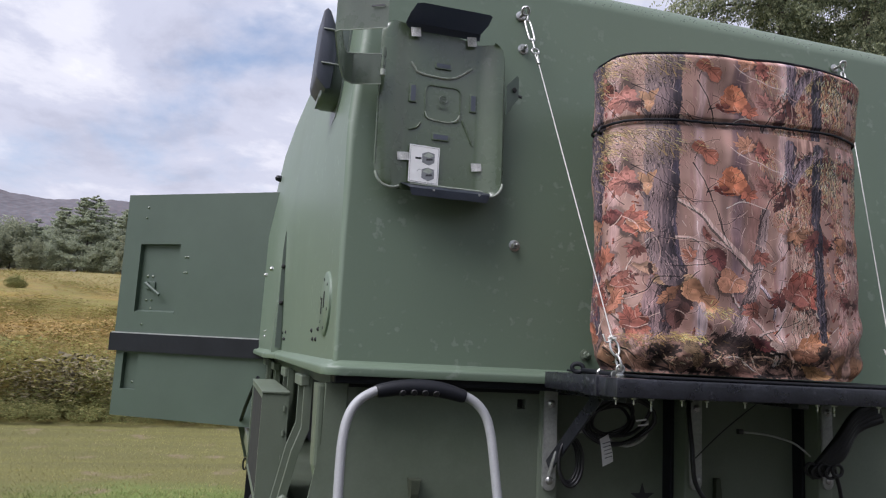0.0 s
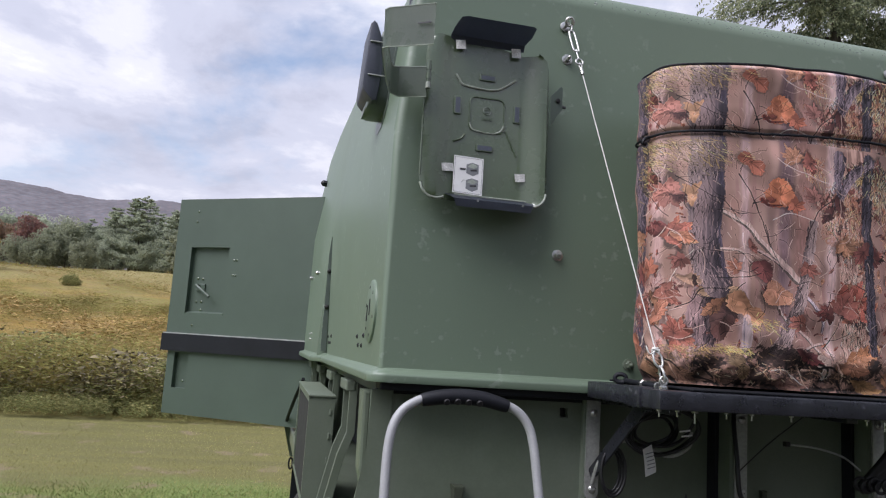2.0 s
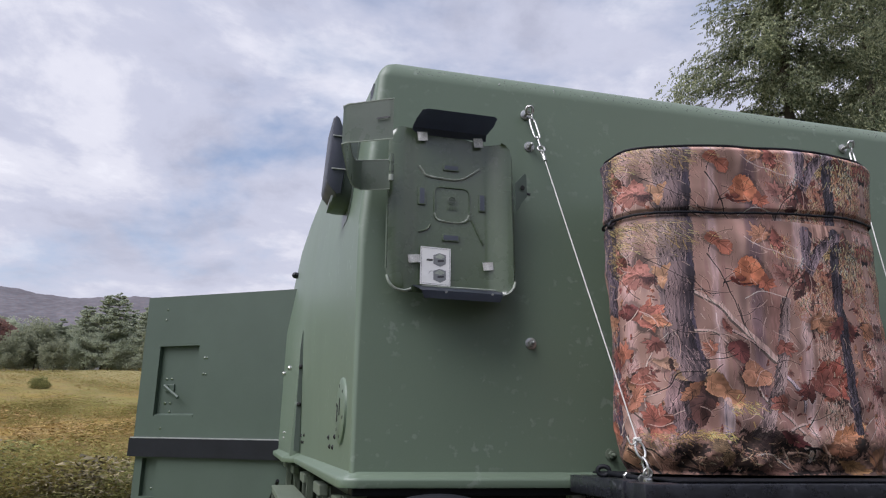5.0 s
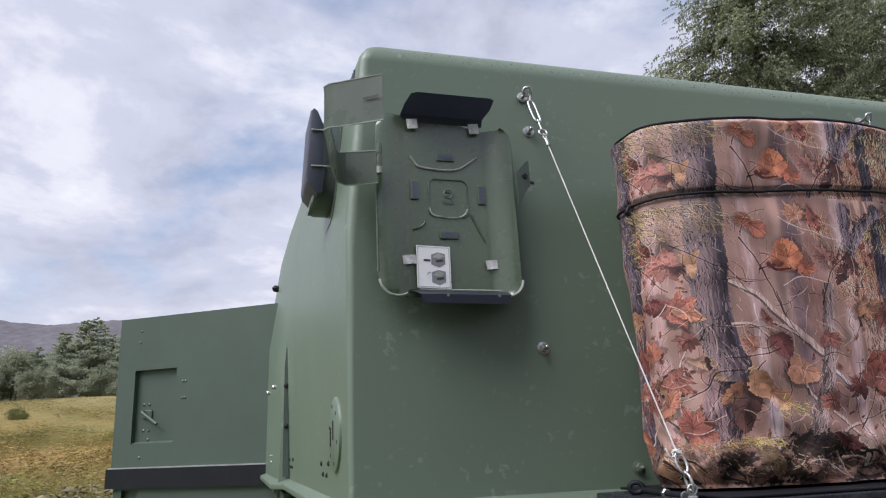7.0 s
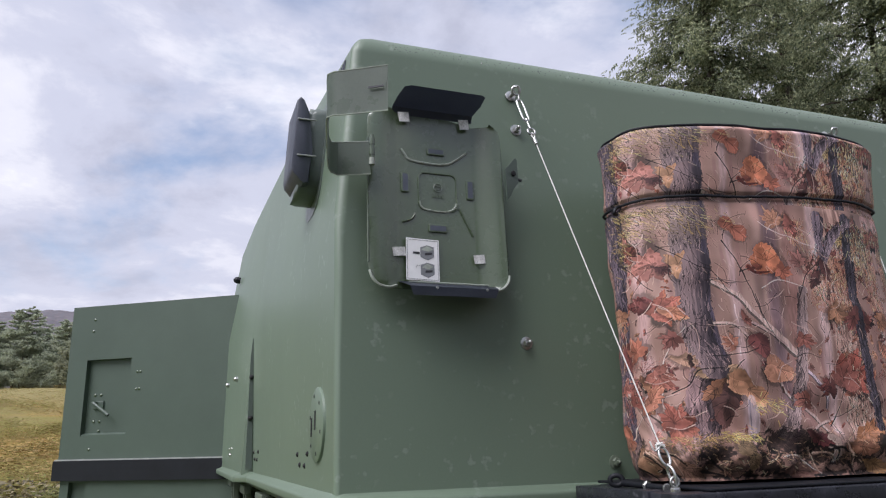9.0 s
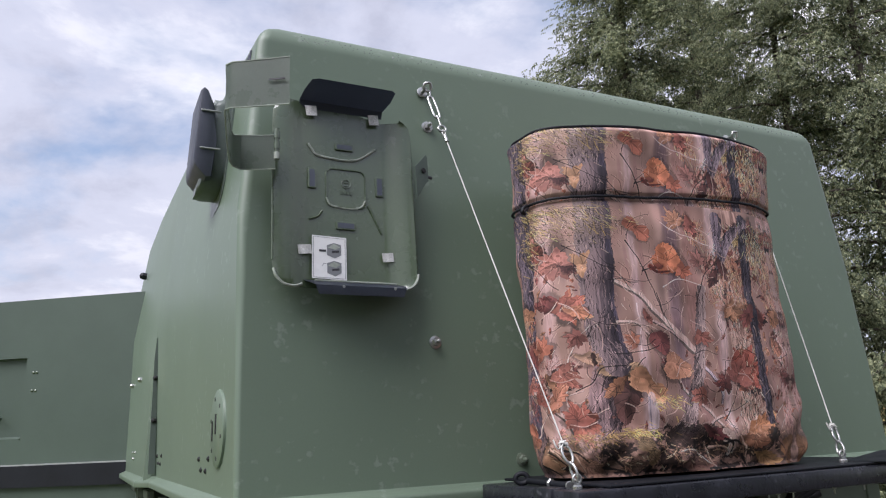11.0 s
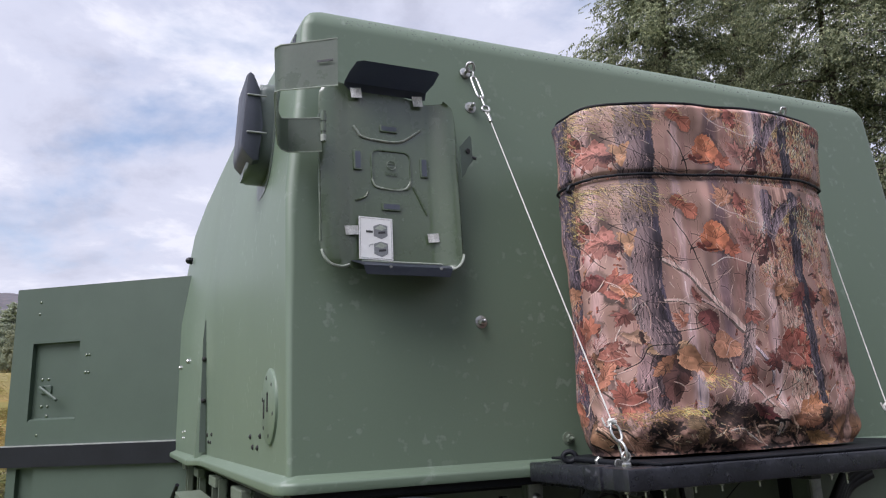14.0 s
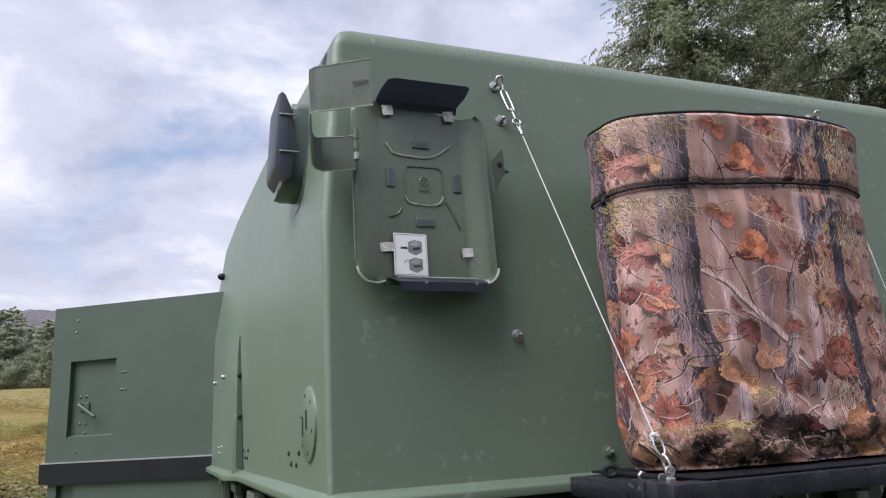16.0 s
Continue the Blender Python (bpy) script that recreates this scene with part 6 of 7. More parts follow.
    for k in range(46):
        x, y = r3.uniform(1050, 1520), r3.uniform(250, 590)
        if 1110 < x < 1380:
            continue
        t, z = r3.uniform(0, 6.3), r3.uniform(13, 22)
        c = np.asarray(r3.choice((rust, fade, red, orange, rust, gold))) * r3.uniform(0.8, 1.0)
        leaf(x + 5, y + 4, z, t + 0.9, (70, 48, 46), "maple", 0.8, 0.2)
        leaf(x, y, z, t, c, r3.choice(("maple", "oak", "maple")), r3.uniform(0.65, 0.95), 0.6)
    leaf(1132, 332, 34, 2.9, (166, 112, 96), "maple", 0.9, 0.5)
    leaf(1162, 336, 24, 5.9, (192, 148, 108), "maple", 0.95, 0.3)
    leaf(1143, 342, 15, 0.6, (104, 62, 58), "oak", 0.9, 0.2)
    leaf(1250, 272, 20, 0.6, (172, 108, 84), "long", 1.1, 0.1)
    leaf(1296, 322, 25, 4.6, (206, 128, 88), "round", 0.9, 0.15)
    leaf(1316, 338, 18, 0.5, (184, 112, 84), "maple", 0.9, 0.3)
    leaf(1274, 336, 12, 2.9, (146, 84, 66), "long", 1.0, 0.1)
    stroke([(1266, 336), (1276, 344), (1296, 342)], 3, 1.5, (92, 52, 46))
    leaf(1316, 254, 22, 4.2, gold, "maple", 0.9, 0.3)
    leaf(1344, 258, 20, 1.4, rust, "oak", 1.0, 0.8)
    leaf(1370, 335, 24, 5.0, fade, "maple", 0.8, 0.8)
    leaf(1136, 408, 30, 5.6, orange, "maple", 0.85, 0.4)
    leaf(1116, 396, 22, 3.3, red, "oak", 1.1, 0.5)
    leaf(1066, 405, 20, 2.0, gold, "maple", 0.9, 0.4)
    leaf(1072, 465, 26, 1.4, (146, 84, 74), "maple", 0.7, 0.2)
    leaf(1268, 462, 20, 1.3, (128, 76, 70), "round", 0.75, 0.2)
    leaf(1290, 500, 24, 0.3, (194, 140, 106), "round", 0.85, 0.2)
    leaf(1160, 484, 20, 0.2, (170, 136, 108), "oak", 0.9, 0.2)
    leaf(1168, 486, 10, 1.4, (84, 58, 50), "long", 0.9, 0)
    leaf(1205, 506, 26, 0.05, (180, 148, 112), "long", 0.8, 0)
    leaf(1206, 548, 34, 1.75, (112, 80, 72), "round", 0.55, 0.2)
    leaf(1196, 528, 20, 2.4, (146, 104, 76), "oak", 0.8, 0.2)
    leaf(1242, 532, 28, 0.75, (196, 144, 104), "long", 1.15, 0.05)
    leaf(1414, 514, 44, 5.1, (170, 98, 80), "maple", 0.85, 0.35)
    leaf(1376, 528, 22, 3.2, (120, 70, 62), "maple", 0.8, 0.3)
    leaf(1402, 402, 26, 0.5, (200, 142, 104), "maple", 0.8, 0.4)
    leaf(1450, 418, 26, 1.6, (136, 80, 72), "oak", 1.1, 0.3)
    leaf(1492, 410, 18, 1.4, (186, 130, 86), "maple", 0.7, 0.4)
    leaf(1488, 465, 16, 1.4, (178, 124, 94), "oak", 0.9, 0.4)
    leaf(1146, 582, 34, 1.3, (172, 104, 82), "maple", 0.7, 0.3)
    leaf(1058, 600, 16, 1.5, orange, "long", 1.0, 0.2)
    leaf(1430, 604, 36, 5.7, (196, 134, 88), "oak", 0.8, 0.2)
    leaf(1084, 548, 18, 5.0, (150, 92, 78), "maple", 0.8, 0.4)
    trunk([(1446, 240), (1444, 330), (1448, 430), (1452, 520), (1456, 590)], 10, 8, (96, 88, 94), (32, 29, 34), 0.2, 2, 1.0)
    trunk([(1386, 335), (1404, 300), (1424, 268), (1450, 246)], 8, 9, (140, 126, 128), (50, 44, 49), 0.5, 2, 0.8)
    trunk([(1402, 246), (1396, 285), (1390, 335)], 8, 5, (140, 126, 130), (56, 49, 55), 0.4, 2, 0.8)
    trunk([(1066, 225), (1070, 300), (1078, 350), (1070, 410)], 20, 13, (116, 104, 110), (36, 34, 42), 0.3, 2, 1.3)
    trunk([(1188, 330), (1182, 400), (1186, 450), (1198, 500)], 21, 18, (126, 110, 107), (64, 56, 60), 0.9, 3, 0.5)
    trunk([(1344, 430), (1334, 490), (1314, 550), (1288, 602)], 8, 11, (150, 133, 126), (84, 73, 72), -0.5, 2, 0.7)
    for k, (x, y, rx, ry) in enumerate(((1110, 240, 70, 12), (1096, 262, 44, 24), (1180, 256, 60, 30), (1082, 292, 14, 40))):
        tuft(x, y, rx, ry, 60, (158, 138, 94), 16, 0.55, 130 + k, 0.3, 0.75)
        tuft(x, y, rx, ry, 60, (64, 54, 50), 13, 0.6, 140 + k, 0.4, 0.8)
    for k, (x, y, rx, ry) in enumerate(((1474, 262, 44, 14), (1466, 300, 26, 40), (1490, 300, 18, 40))):
        tuft(x, y, rx, ry, 60, (192, 164, 120), 12, 1.7, 150 + k, 0.35, 0.8)
        tuft(x, y, rx, ry, 80, (56, 46, 48), 12, 1.8, 160 + k, 0.4, 0.75)
    for k, (x, y, rx, ry) in enumerate(((1420, 380, 34, 80), (1424, 540, 26, 60), (1506, 440, 16, 190), (1060, 470, 14, 120), (1376, 330, 26, 40))):
        tuft(x, y, rx, ry, 90, (66, 48, 48), 9, 1.5, 170 + k, 0.35, 0.75)
        tuft(x, y, rx, ry, 60, (202, 170, 144), 10, 1.5, 180 + k, 0.3, 0.6)
    for x, y, z, t, c, kind, q in ((1070, 404, 20, 1.9, (190, 138, 104), "maple", 0.8), (1074, 468, 24, 1.5, (138, 84, 76), "maple", 0.75), (1134, 408, 28, 5.6, (176, 108, 88), "maple", 0.85), (1108, 398, 16, 3.3, (134, 82, 76), "oak", 1.1), (1150, 412, 18, 0.4, (196, 134, 98), "oak", 0.9), (1062, 520, 16, 0.6, (166, 108, 92), "maple", 0.8), (1086, 520, 14, 2.6, (150, 96, 84), "oak", 0.9), (1140, 578, 26, 4.4, (170, 104, 86), "maple", 0.8), (1496, 410, 18, 1.4, (182, 128, 92), "maple", 0.7), (1494, 466, 15, 1.4, (170, 116, 92), "oak", 0.9), (1506, 520, 16, 2.0, (138, 88, 80), "maple", 0.8), (1404, 402, 22, 0.4, (198, 146, 108), "maple", 0.8), (1436, 410, 22, 2.0, (146, 90, 80), "oak", 1.0), (1394, 330, 18, 1.2, (120, 76, 70), "oak", 1.0), (1350, 322, 18, 4.0, (168, 118, 104), "maple", 0.9), (1376, 350, 16, 2.2, (110, 72, 66), "oak", 0.9), (1404, 516, 30, 5.1, (166, 104, 88), "maple", 0.9), (1096, 470, 24, 4.2, (184, 118, 92), "maple", 0.85), (1124, 508, 26, 0.9, (164, 106, 88), "maple", 0.8), (1110, 548, 24, 5.4, (186, 126, 98), "oak", 0.9), (1150, 452, 18, 2.4, (150, 100, 88), "maple", 0.8), (1250, 420, 15, 1.1, (150, 98, 84), "oak", 0.9), (1340, 452, 18, 0.2, (160, 104, 88), "maple", 0.85), (1226, 462, 16, 3.8, (176, 120, 94), "maple", 0.8), (1330, 548, 20, 2.8, (168, 110, 92), "maple", 0.8)):
        leaf(x, y, z, t, c, kind, q, 0.35)
    # dark twigs over the leaves
    stroke([(1140, 300), (1178, 330), (1210, 348), (1234, 380)], 1.6, 1.0, twig)
    stroke([(1080, 322), (1104, 344), (1130, 376)], 1.8, 1.0, twig)
    stroke([(1230, 292), (1256, 340), (1272, 390), (1280, 420)], 2.0, 1.2, twig)
    stroke([(1254, 345), (1266, 338)], 2, 1.2, twig)
    stroke([(1205, 355), (1250, 362), (1268, 358)], 1.0, 0.8, (104, 86, 82))
    stroke([(1340, 400), (1356, 350), (1386, 320), (1412, 280)], 1.8, 1.0, (76, 58, 56))
    stroke([(1285, 370), (1310, 356), (1350, 364)], 1.4, 0.8, (186, 166, 152))
    stroke([(1290, 258), (1320, 276), (1360, 290), (1390, 300)], 1.2, 0.8, (178, 158, 148))
    stroke([(1196, 480), (1230, 478), (1262, 468)], 1.6, 1.2, ink)
    stroke([(1140, 536), (1164, 522), (1180, 500), (1216, 500)], 1.8, 1.4, ink)
    stroke([(1226, 500), (1240, 486)], 1.6, 1.0, ink)
    stroke([(1262, 500), (1272, 530), (1262, 548)], 1.2, 0.8, twig)
    stroke([(1272, 380), (1282, 420), (1296, 450)], 1.4, 0.8, twig)
    stroke([(1452, 340), (1474, 358), (1484, 384)], 1.2, 0.8, twig)
    stroke([(1368, 588), (1390, 560), (1400, 530)], 1.6, 1.2, ink)
    stroke([(1084, 556), (1120, 612), (1140, 650)], 1.0, 0.8, twig)
    r2 = random.Random(9)
    for _ in range(1500):
        x, y = spot((r2.uniform(1045, 1520), r2.uniform(235, 660)))
        u, v = int(min(max(x, 0), W - 1)), int(min(max(y, 0), H - 1))
        if streak[v, u] + mid[v, u] < 0.85:
            continue
        c = (48, 38, 40) if r2.random() < 0.6 else (196, 170, 150)
        hair(x, y, r2.gauss(1.45, 0.5), r2.uniform(4, 15) * K, c, r2.uniform(0.25, 0.6), 1)
    for _ in range(150):
        x, y, t, L = r2.uniform(1050, 1510), r2.uniform(250, 600), r2.uniform(0, 6.3), r2.uniform(14, 48)
        stroke([(x, y), (x + L * 0.5 * math.cos(t), y + L * 0.5 * math.sin(t)), (x + L * math.cos(t + 0.3), y + L * math.sin(t + 0.3))], 1.2, 0.6, (54, 40, 41) if r2.random() < 0.6 else (170, 148, 134), 0, 0.8)
    # pool and litter along the foot
    stroke([(1242, 548), (1243, 592)], 7, 7, (168, 160, 160), 0, 0.6)
    stroke([(1238, 548), (1239, 592)], 1.2, 1.2, (118, 112, 120), 0, 0.8)
    foot = step(yy / K + 95 + 22 * (big - 0.5) + 14 * (mid - 0.5), 596, 612)
    blend(foot * 0.55, np.array((112, 90, 76), float) * (0.55 + 0.9 * mid)[..., None])
    for x, y, rx, ry in ((1300, 612, 60, 22), (1345, 630, 40, 20), (1186, 626, 26, 20), (1262, 640, 20, 24), (1400, 640, 50, 10), (1456, 616, 16, 20), (1210, 655, 60, 8), (1080, 630, 12, 24), (1330, 660, 120, 6)):
        patch(x, y, rx, ry, (34, 28, 27), 0.56)
    for k, (x, y, rx, ry, n, c) in enumerate(((1180, 603, 60, 5, 110, (144, 122, 82)), (1222, 600, 26, 8, 120, (172, 150, 92)), (1150, 612, 60, 8, 130, (116, 96, 66)), (1270, 556, 30, 16, 70, (176, 152, 96)), (1400, 630, 60, 12, 90, (120, 96, 78)), (1330, 606, 50, 10, 120, (60, 46, 44)))):
        tuft(x, y, rx, ry, n, c, 11, 0.35, 100 + k, 0.5, 0.75)
    leaf(1100, 636, 30, 0.3, (164, 126, 94), "round", 0.6, 0.2)
    leaf(1146, 646, 28, 0.5, (158, 122, 98), "oak", 0.8, 0.2)
    leaf(1234, 628, 20, 0.9, (140, 116, 84), "long", 1.0, 0.2)
    leaf(1200, 650, 24, 0.1, (120, 96, 80), "long", 0.8, 0.2)
    leaf(1310, 652, 34, 0.1, (124, 92, 78), "oak", 0.6, 0.3)
    leaf(1372, 622, 18, 1.1, (184, 160, 142), "long", 1.0, 0.2)
    leaf(1412, 622, 26, 0.1, (146, 102, 76), "oak", 0.8, 0.3)
    leaf(1446, 650, 26, 0.3, (176, 136, 88), "oak", 0.7, 0.2)
    leaf(1494, 640, 24, 1.2, (150, 110, 76), "round", 0.7, 0.3)
    leaf(1340, 604, 22, 0.4, (124, 70, 68), "oak", 0.8, 0.3)
    stroke([(1284, 632), (1304, 630), (1326, 642), (1350, 660)], 1.8, 1.2, (176, 152, 132), 0.3)
    for k in range(26):
        x, y, t = r2.uniform(1070, 1500), r2.uniform(612, 662), r2.gauss(0.45, 0.4)
        stroke([(x, y), (x + 18 * math.cos(t), y + 18 * math.sin(t)), (x + 38 * math.cos(t + 0.2), y + 38 * math.sin(t + 0.2))], 2.4, 1.0, r2.choice(((168, 144, 124), (34, 28, 28), (120, 92, 76))), 0.3, 0.85)
    tuft(1290, 628, 160, 26, 260, (30, 25, 26), 12, 0.6, 201, 0.7, 0.75)
    tuft(1290, 632, 200, 26, 160, (172, 142, 112), 9, 0.5, 202, 0.7, 0.6)
    # the hood is cut from the same print, one repeat higher
    cut, lift = int((226 - 95) * K), int(152 * K)
    hood = img[lift:lift + cut].copy()
    img[:cut] = hood
    r = np.random.default_rng(5)
    soft = (np.roll(img, 2, 0) + np.roll(img, -2, 0) + np.roll(img, 2, 1) + np.roll(img, -2, 1)) / 4
    img = img + 0.9 * (img - soft)
    img *= (0.985 + 0.03 * r.random((H, W)))[..., None]
    mean = np.array((134.0, 110, 104))
    img = mean + (img - mean) * PRINT_CONTRAST
    grey = img.mean(-1, keepdims=True)
    img = grey + (img - grey) * 0.84
    c = np.clip(img, 14, 240) / 255
    lin = np.where(c < 0.04045, c / 12.92, ((c + 0.055) / 1.055) ** 2.4)
    return np.clip(lin[::-1] * np.array(PRINT_TINT), 0.004, 0.75)


def build_cover():
    cx, a, b, power, y0 = 1.484, 0.362, 0.140, 3.0, 1.567
    ob = thing("covered_unit", (cx, y0 + b, 1.727), "boxy unit under a woodland camouflage cloth cover", "equipment cover")
    th = np.linspace(0, 2 * math.pi, 4001)

    def curve(t):
        return np.stack([np.sign(np.cos(t)) * np.abs(np.cos(t)) ** (2 / power) * a, np.sign(np.sin(t)) * np.abs(np.sin(t)) ** (2 / power) * b], -1)
    # start at the back, run by the left end, the front and the right end
    C = curve(th + math.pi / 2)
    arc = np.concatenate([[0], np.cumsum(np.linalg.norm(np.diff(C, axis=0), axis=1))])
    total = arc[-1]
    f0, f1 = total * 0.185, total * 0.695
    s = np.concatenate([np.linspace(0, f0, 40)[:-1], np.linspace(f0, f1, 690), np.linspace(f1, total, 40)[1:-1]])
    X, Y = np.interp(s, arc, C[:, 0]), np.interp(s, arc, C[:, 1])
    tx, ty = np.gradient(X), np.gradient(Y)
    nl = np.hypot(tx, ty)
    NX, NY = ty / nl, -tx / nl
    flip = np.sign(NX * X / a ** 2 + NY * Y / b ** 2)
    NX, NY = NX * flip, NY * flip
    z0, z1 = 1.733, 2.502
    v = np.concatenate([np.linspace(0, 1, 600)])
    z = z0 + (z1 - z0) * v
    S, V = np.meshgrid(s, v)
    zb = (2.337 + 0.012 * X / a)[None]
    Z = z0 + (z1 - z0) * V
    # the hood overlaps the lower cloth, the foot is gathered in
    off = 0.006 * np.clip((Z - zb) / 0.012, 0, 1) - 0.004 * np.exp(-((Z - zb) / 0.012) ** 2) + 0.006 * np.clip((Z - 2.40) / 0.1, 0, 1)
    off -= 0.020 * np.clip((1.80 - Z) / 0.06, 0, 1) ** 2
    off -= 0.030 * np.clip((Z - 2.488) / 0.02, 0, 1) ** 2

    def ripple(kx, kz, ph, amp):
        return amp * np.sin(S * kx + 1.7 * np.sin(Z * kz + ph) + ph)
    off += ripple(13, 9, 0.4, 0.0035) + ripple(29, 14, 1.3, 0.0022) + 0.0014 * np.sin(Z * 60 + 3 * np.sin(S * 7)) + ripple(47, 22, 2.2, 0.0010)
    low = np.clip((1.93 - Z) / 0.2, 0, 1)
    off += low * (0.0075 * np.sin(Z * 62 + 3 * np.sin(S * 8.0)) + 0.005 * np.sin(S * 58 + 2 * np.sin(Z * 30)) + 0.0015 * np.sin(S * 120 + 3 * np.sin(Z * 55)) - 0.006)
    PX = cx + X[None] + NX[None] * off
    PY = y0 + b + Y[None] + NY[None] * off
    sag = 0.012 * np.sin(S / total * 2 * math.pi * 2 + 0.6) * np.clip((V - 0.7) / 0.3, 0, 1)
    P = np.stack([PX, PY, Z + sag], -1)
    nv, nu = Z.shape
    i, j = np.meshgrid(np.arange(nu), np.arange(nv - 1))
    k = (j * nu + i).ravel()
    k2 = (j * nu + (i + 1) % nu).ravel()
    faces = np.stack([k, k2, k2 + nu, k + nu], -1)
    me = cloud_mesh("fabric", P.reshape(-1, 3) - np.array((cx, y0 + b, 1.727)), faces)
    img = paint_print()
    H, W = img.shape[:2]
    # the print's left edge lies a little round the left end
    left, right = total * 0.222, total * 0.658
    U = (S - left) / (right - left)
    U = np.where(U < 0, -U, np.where(U > 1, 2 - U, U))
    ui = np.clip((16 + U * 470 * 1.6) / W, 0, 0.9999) * (W - 1)
    vi = np.clip((V * 0.968 + 0.042), 0, 0.9999) * (H - 1)
    i0, j0 = ui.astype(int), vi.astype(int)
    fu, fv = (ui - i0)[..., None], (vi - j0)[..., None]
    i1, j1 = np.minimum(i0 + 1, W - 1), np.minimum(j0 + 1, H - 1)
    col = (img[j0, i0] * (1 - fu) + img[j0, i1] * fu) * (1 - fv) + (img[j1, i0] * (1 - fu) + img[j1, i1] * fu) * fv
    att = me.color_attributes.new("print", "FLOAT_COLOR", "POINT")
    att.data.foreach_set("color", np.concatenate([col, np.ones((*col.shape[:2], 1))], -1).astype(np.float32).ravel())
    part_mesh("fabric", me, PRINT, ob, "printed autumn woodland camouflage cloth", 70)
    # top cloth, closed by a fan
    ring = P[-1]
    centre = np.array([[cx, y0 + b, z1 + 0.012]])
    mid = centre + (ring - centre) * 0.5
    mid[:, 2] = z1 + 0.010
    Vt = np.concatenate([ring, mid, centre]) - np.array((cx, y0 + b, 1.727))
    n = len(ring)
    tri = [[q, (q + 1) % n, n + (q + 1) % n] for q in range(n)] + [[q, n + (q + 1) % n, n + q] for q in range(n)] + [[n + q, n + (q + 1) % n, 2 * n] for q in range(n)]
    mt = cloud_mesh("top_cloth", Vt, np.array(tri))
    at2 = mt.color_attributes.new("print", "FLOAT_COLOR", "POINT")
    top_col = np.concatenate([col[-1], col[-60], col[-90, :1]])
    at2.data.foreach_set("color", np.concatenate([top_col, np.ones((len(top_col), 1))], -1).astype(np.float32).ravel())
    part_mesh("top_cloth", mt, PRINT, ob, "", 60)
    step = 6
    part("piping", tube([Vector(p) + Vector((0, 0, 0.003)) for p in ring[::step]], 0.0035, 6, True), RUBBER, ob, "black seam piping", 60)
    row = np.rint((zb[0] - z0) / (z1 - z0) * (nv - 1)).astype(int)
    line = P[row, np.arange(nu)]
    out = np.stack([NX, NY, 0 * NX], -1) * 0.007
    part("drawcord", tube([Vector(p) for p in (line + out)[::step]], 0.0033, 7, True), RUBBER, ob, "black elastic drawcord", 60)
    li = int(np.argmin(np.abs(s - total * 0.262)))
    p = Vector((line + out)[li])
    part("cord_lock", tube(spline([p, p + Vector((-0.014, -0.006, -0.006)), p + Vector((-0.020, -0.004, -0.018)), p + Vector((-0.010, 0, -0.020))], 4), 0.004, 6), RUBBER, ob, "", 60)


build_cover()


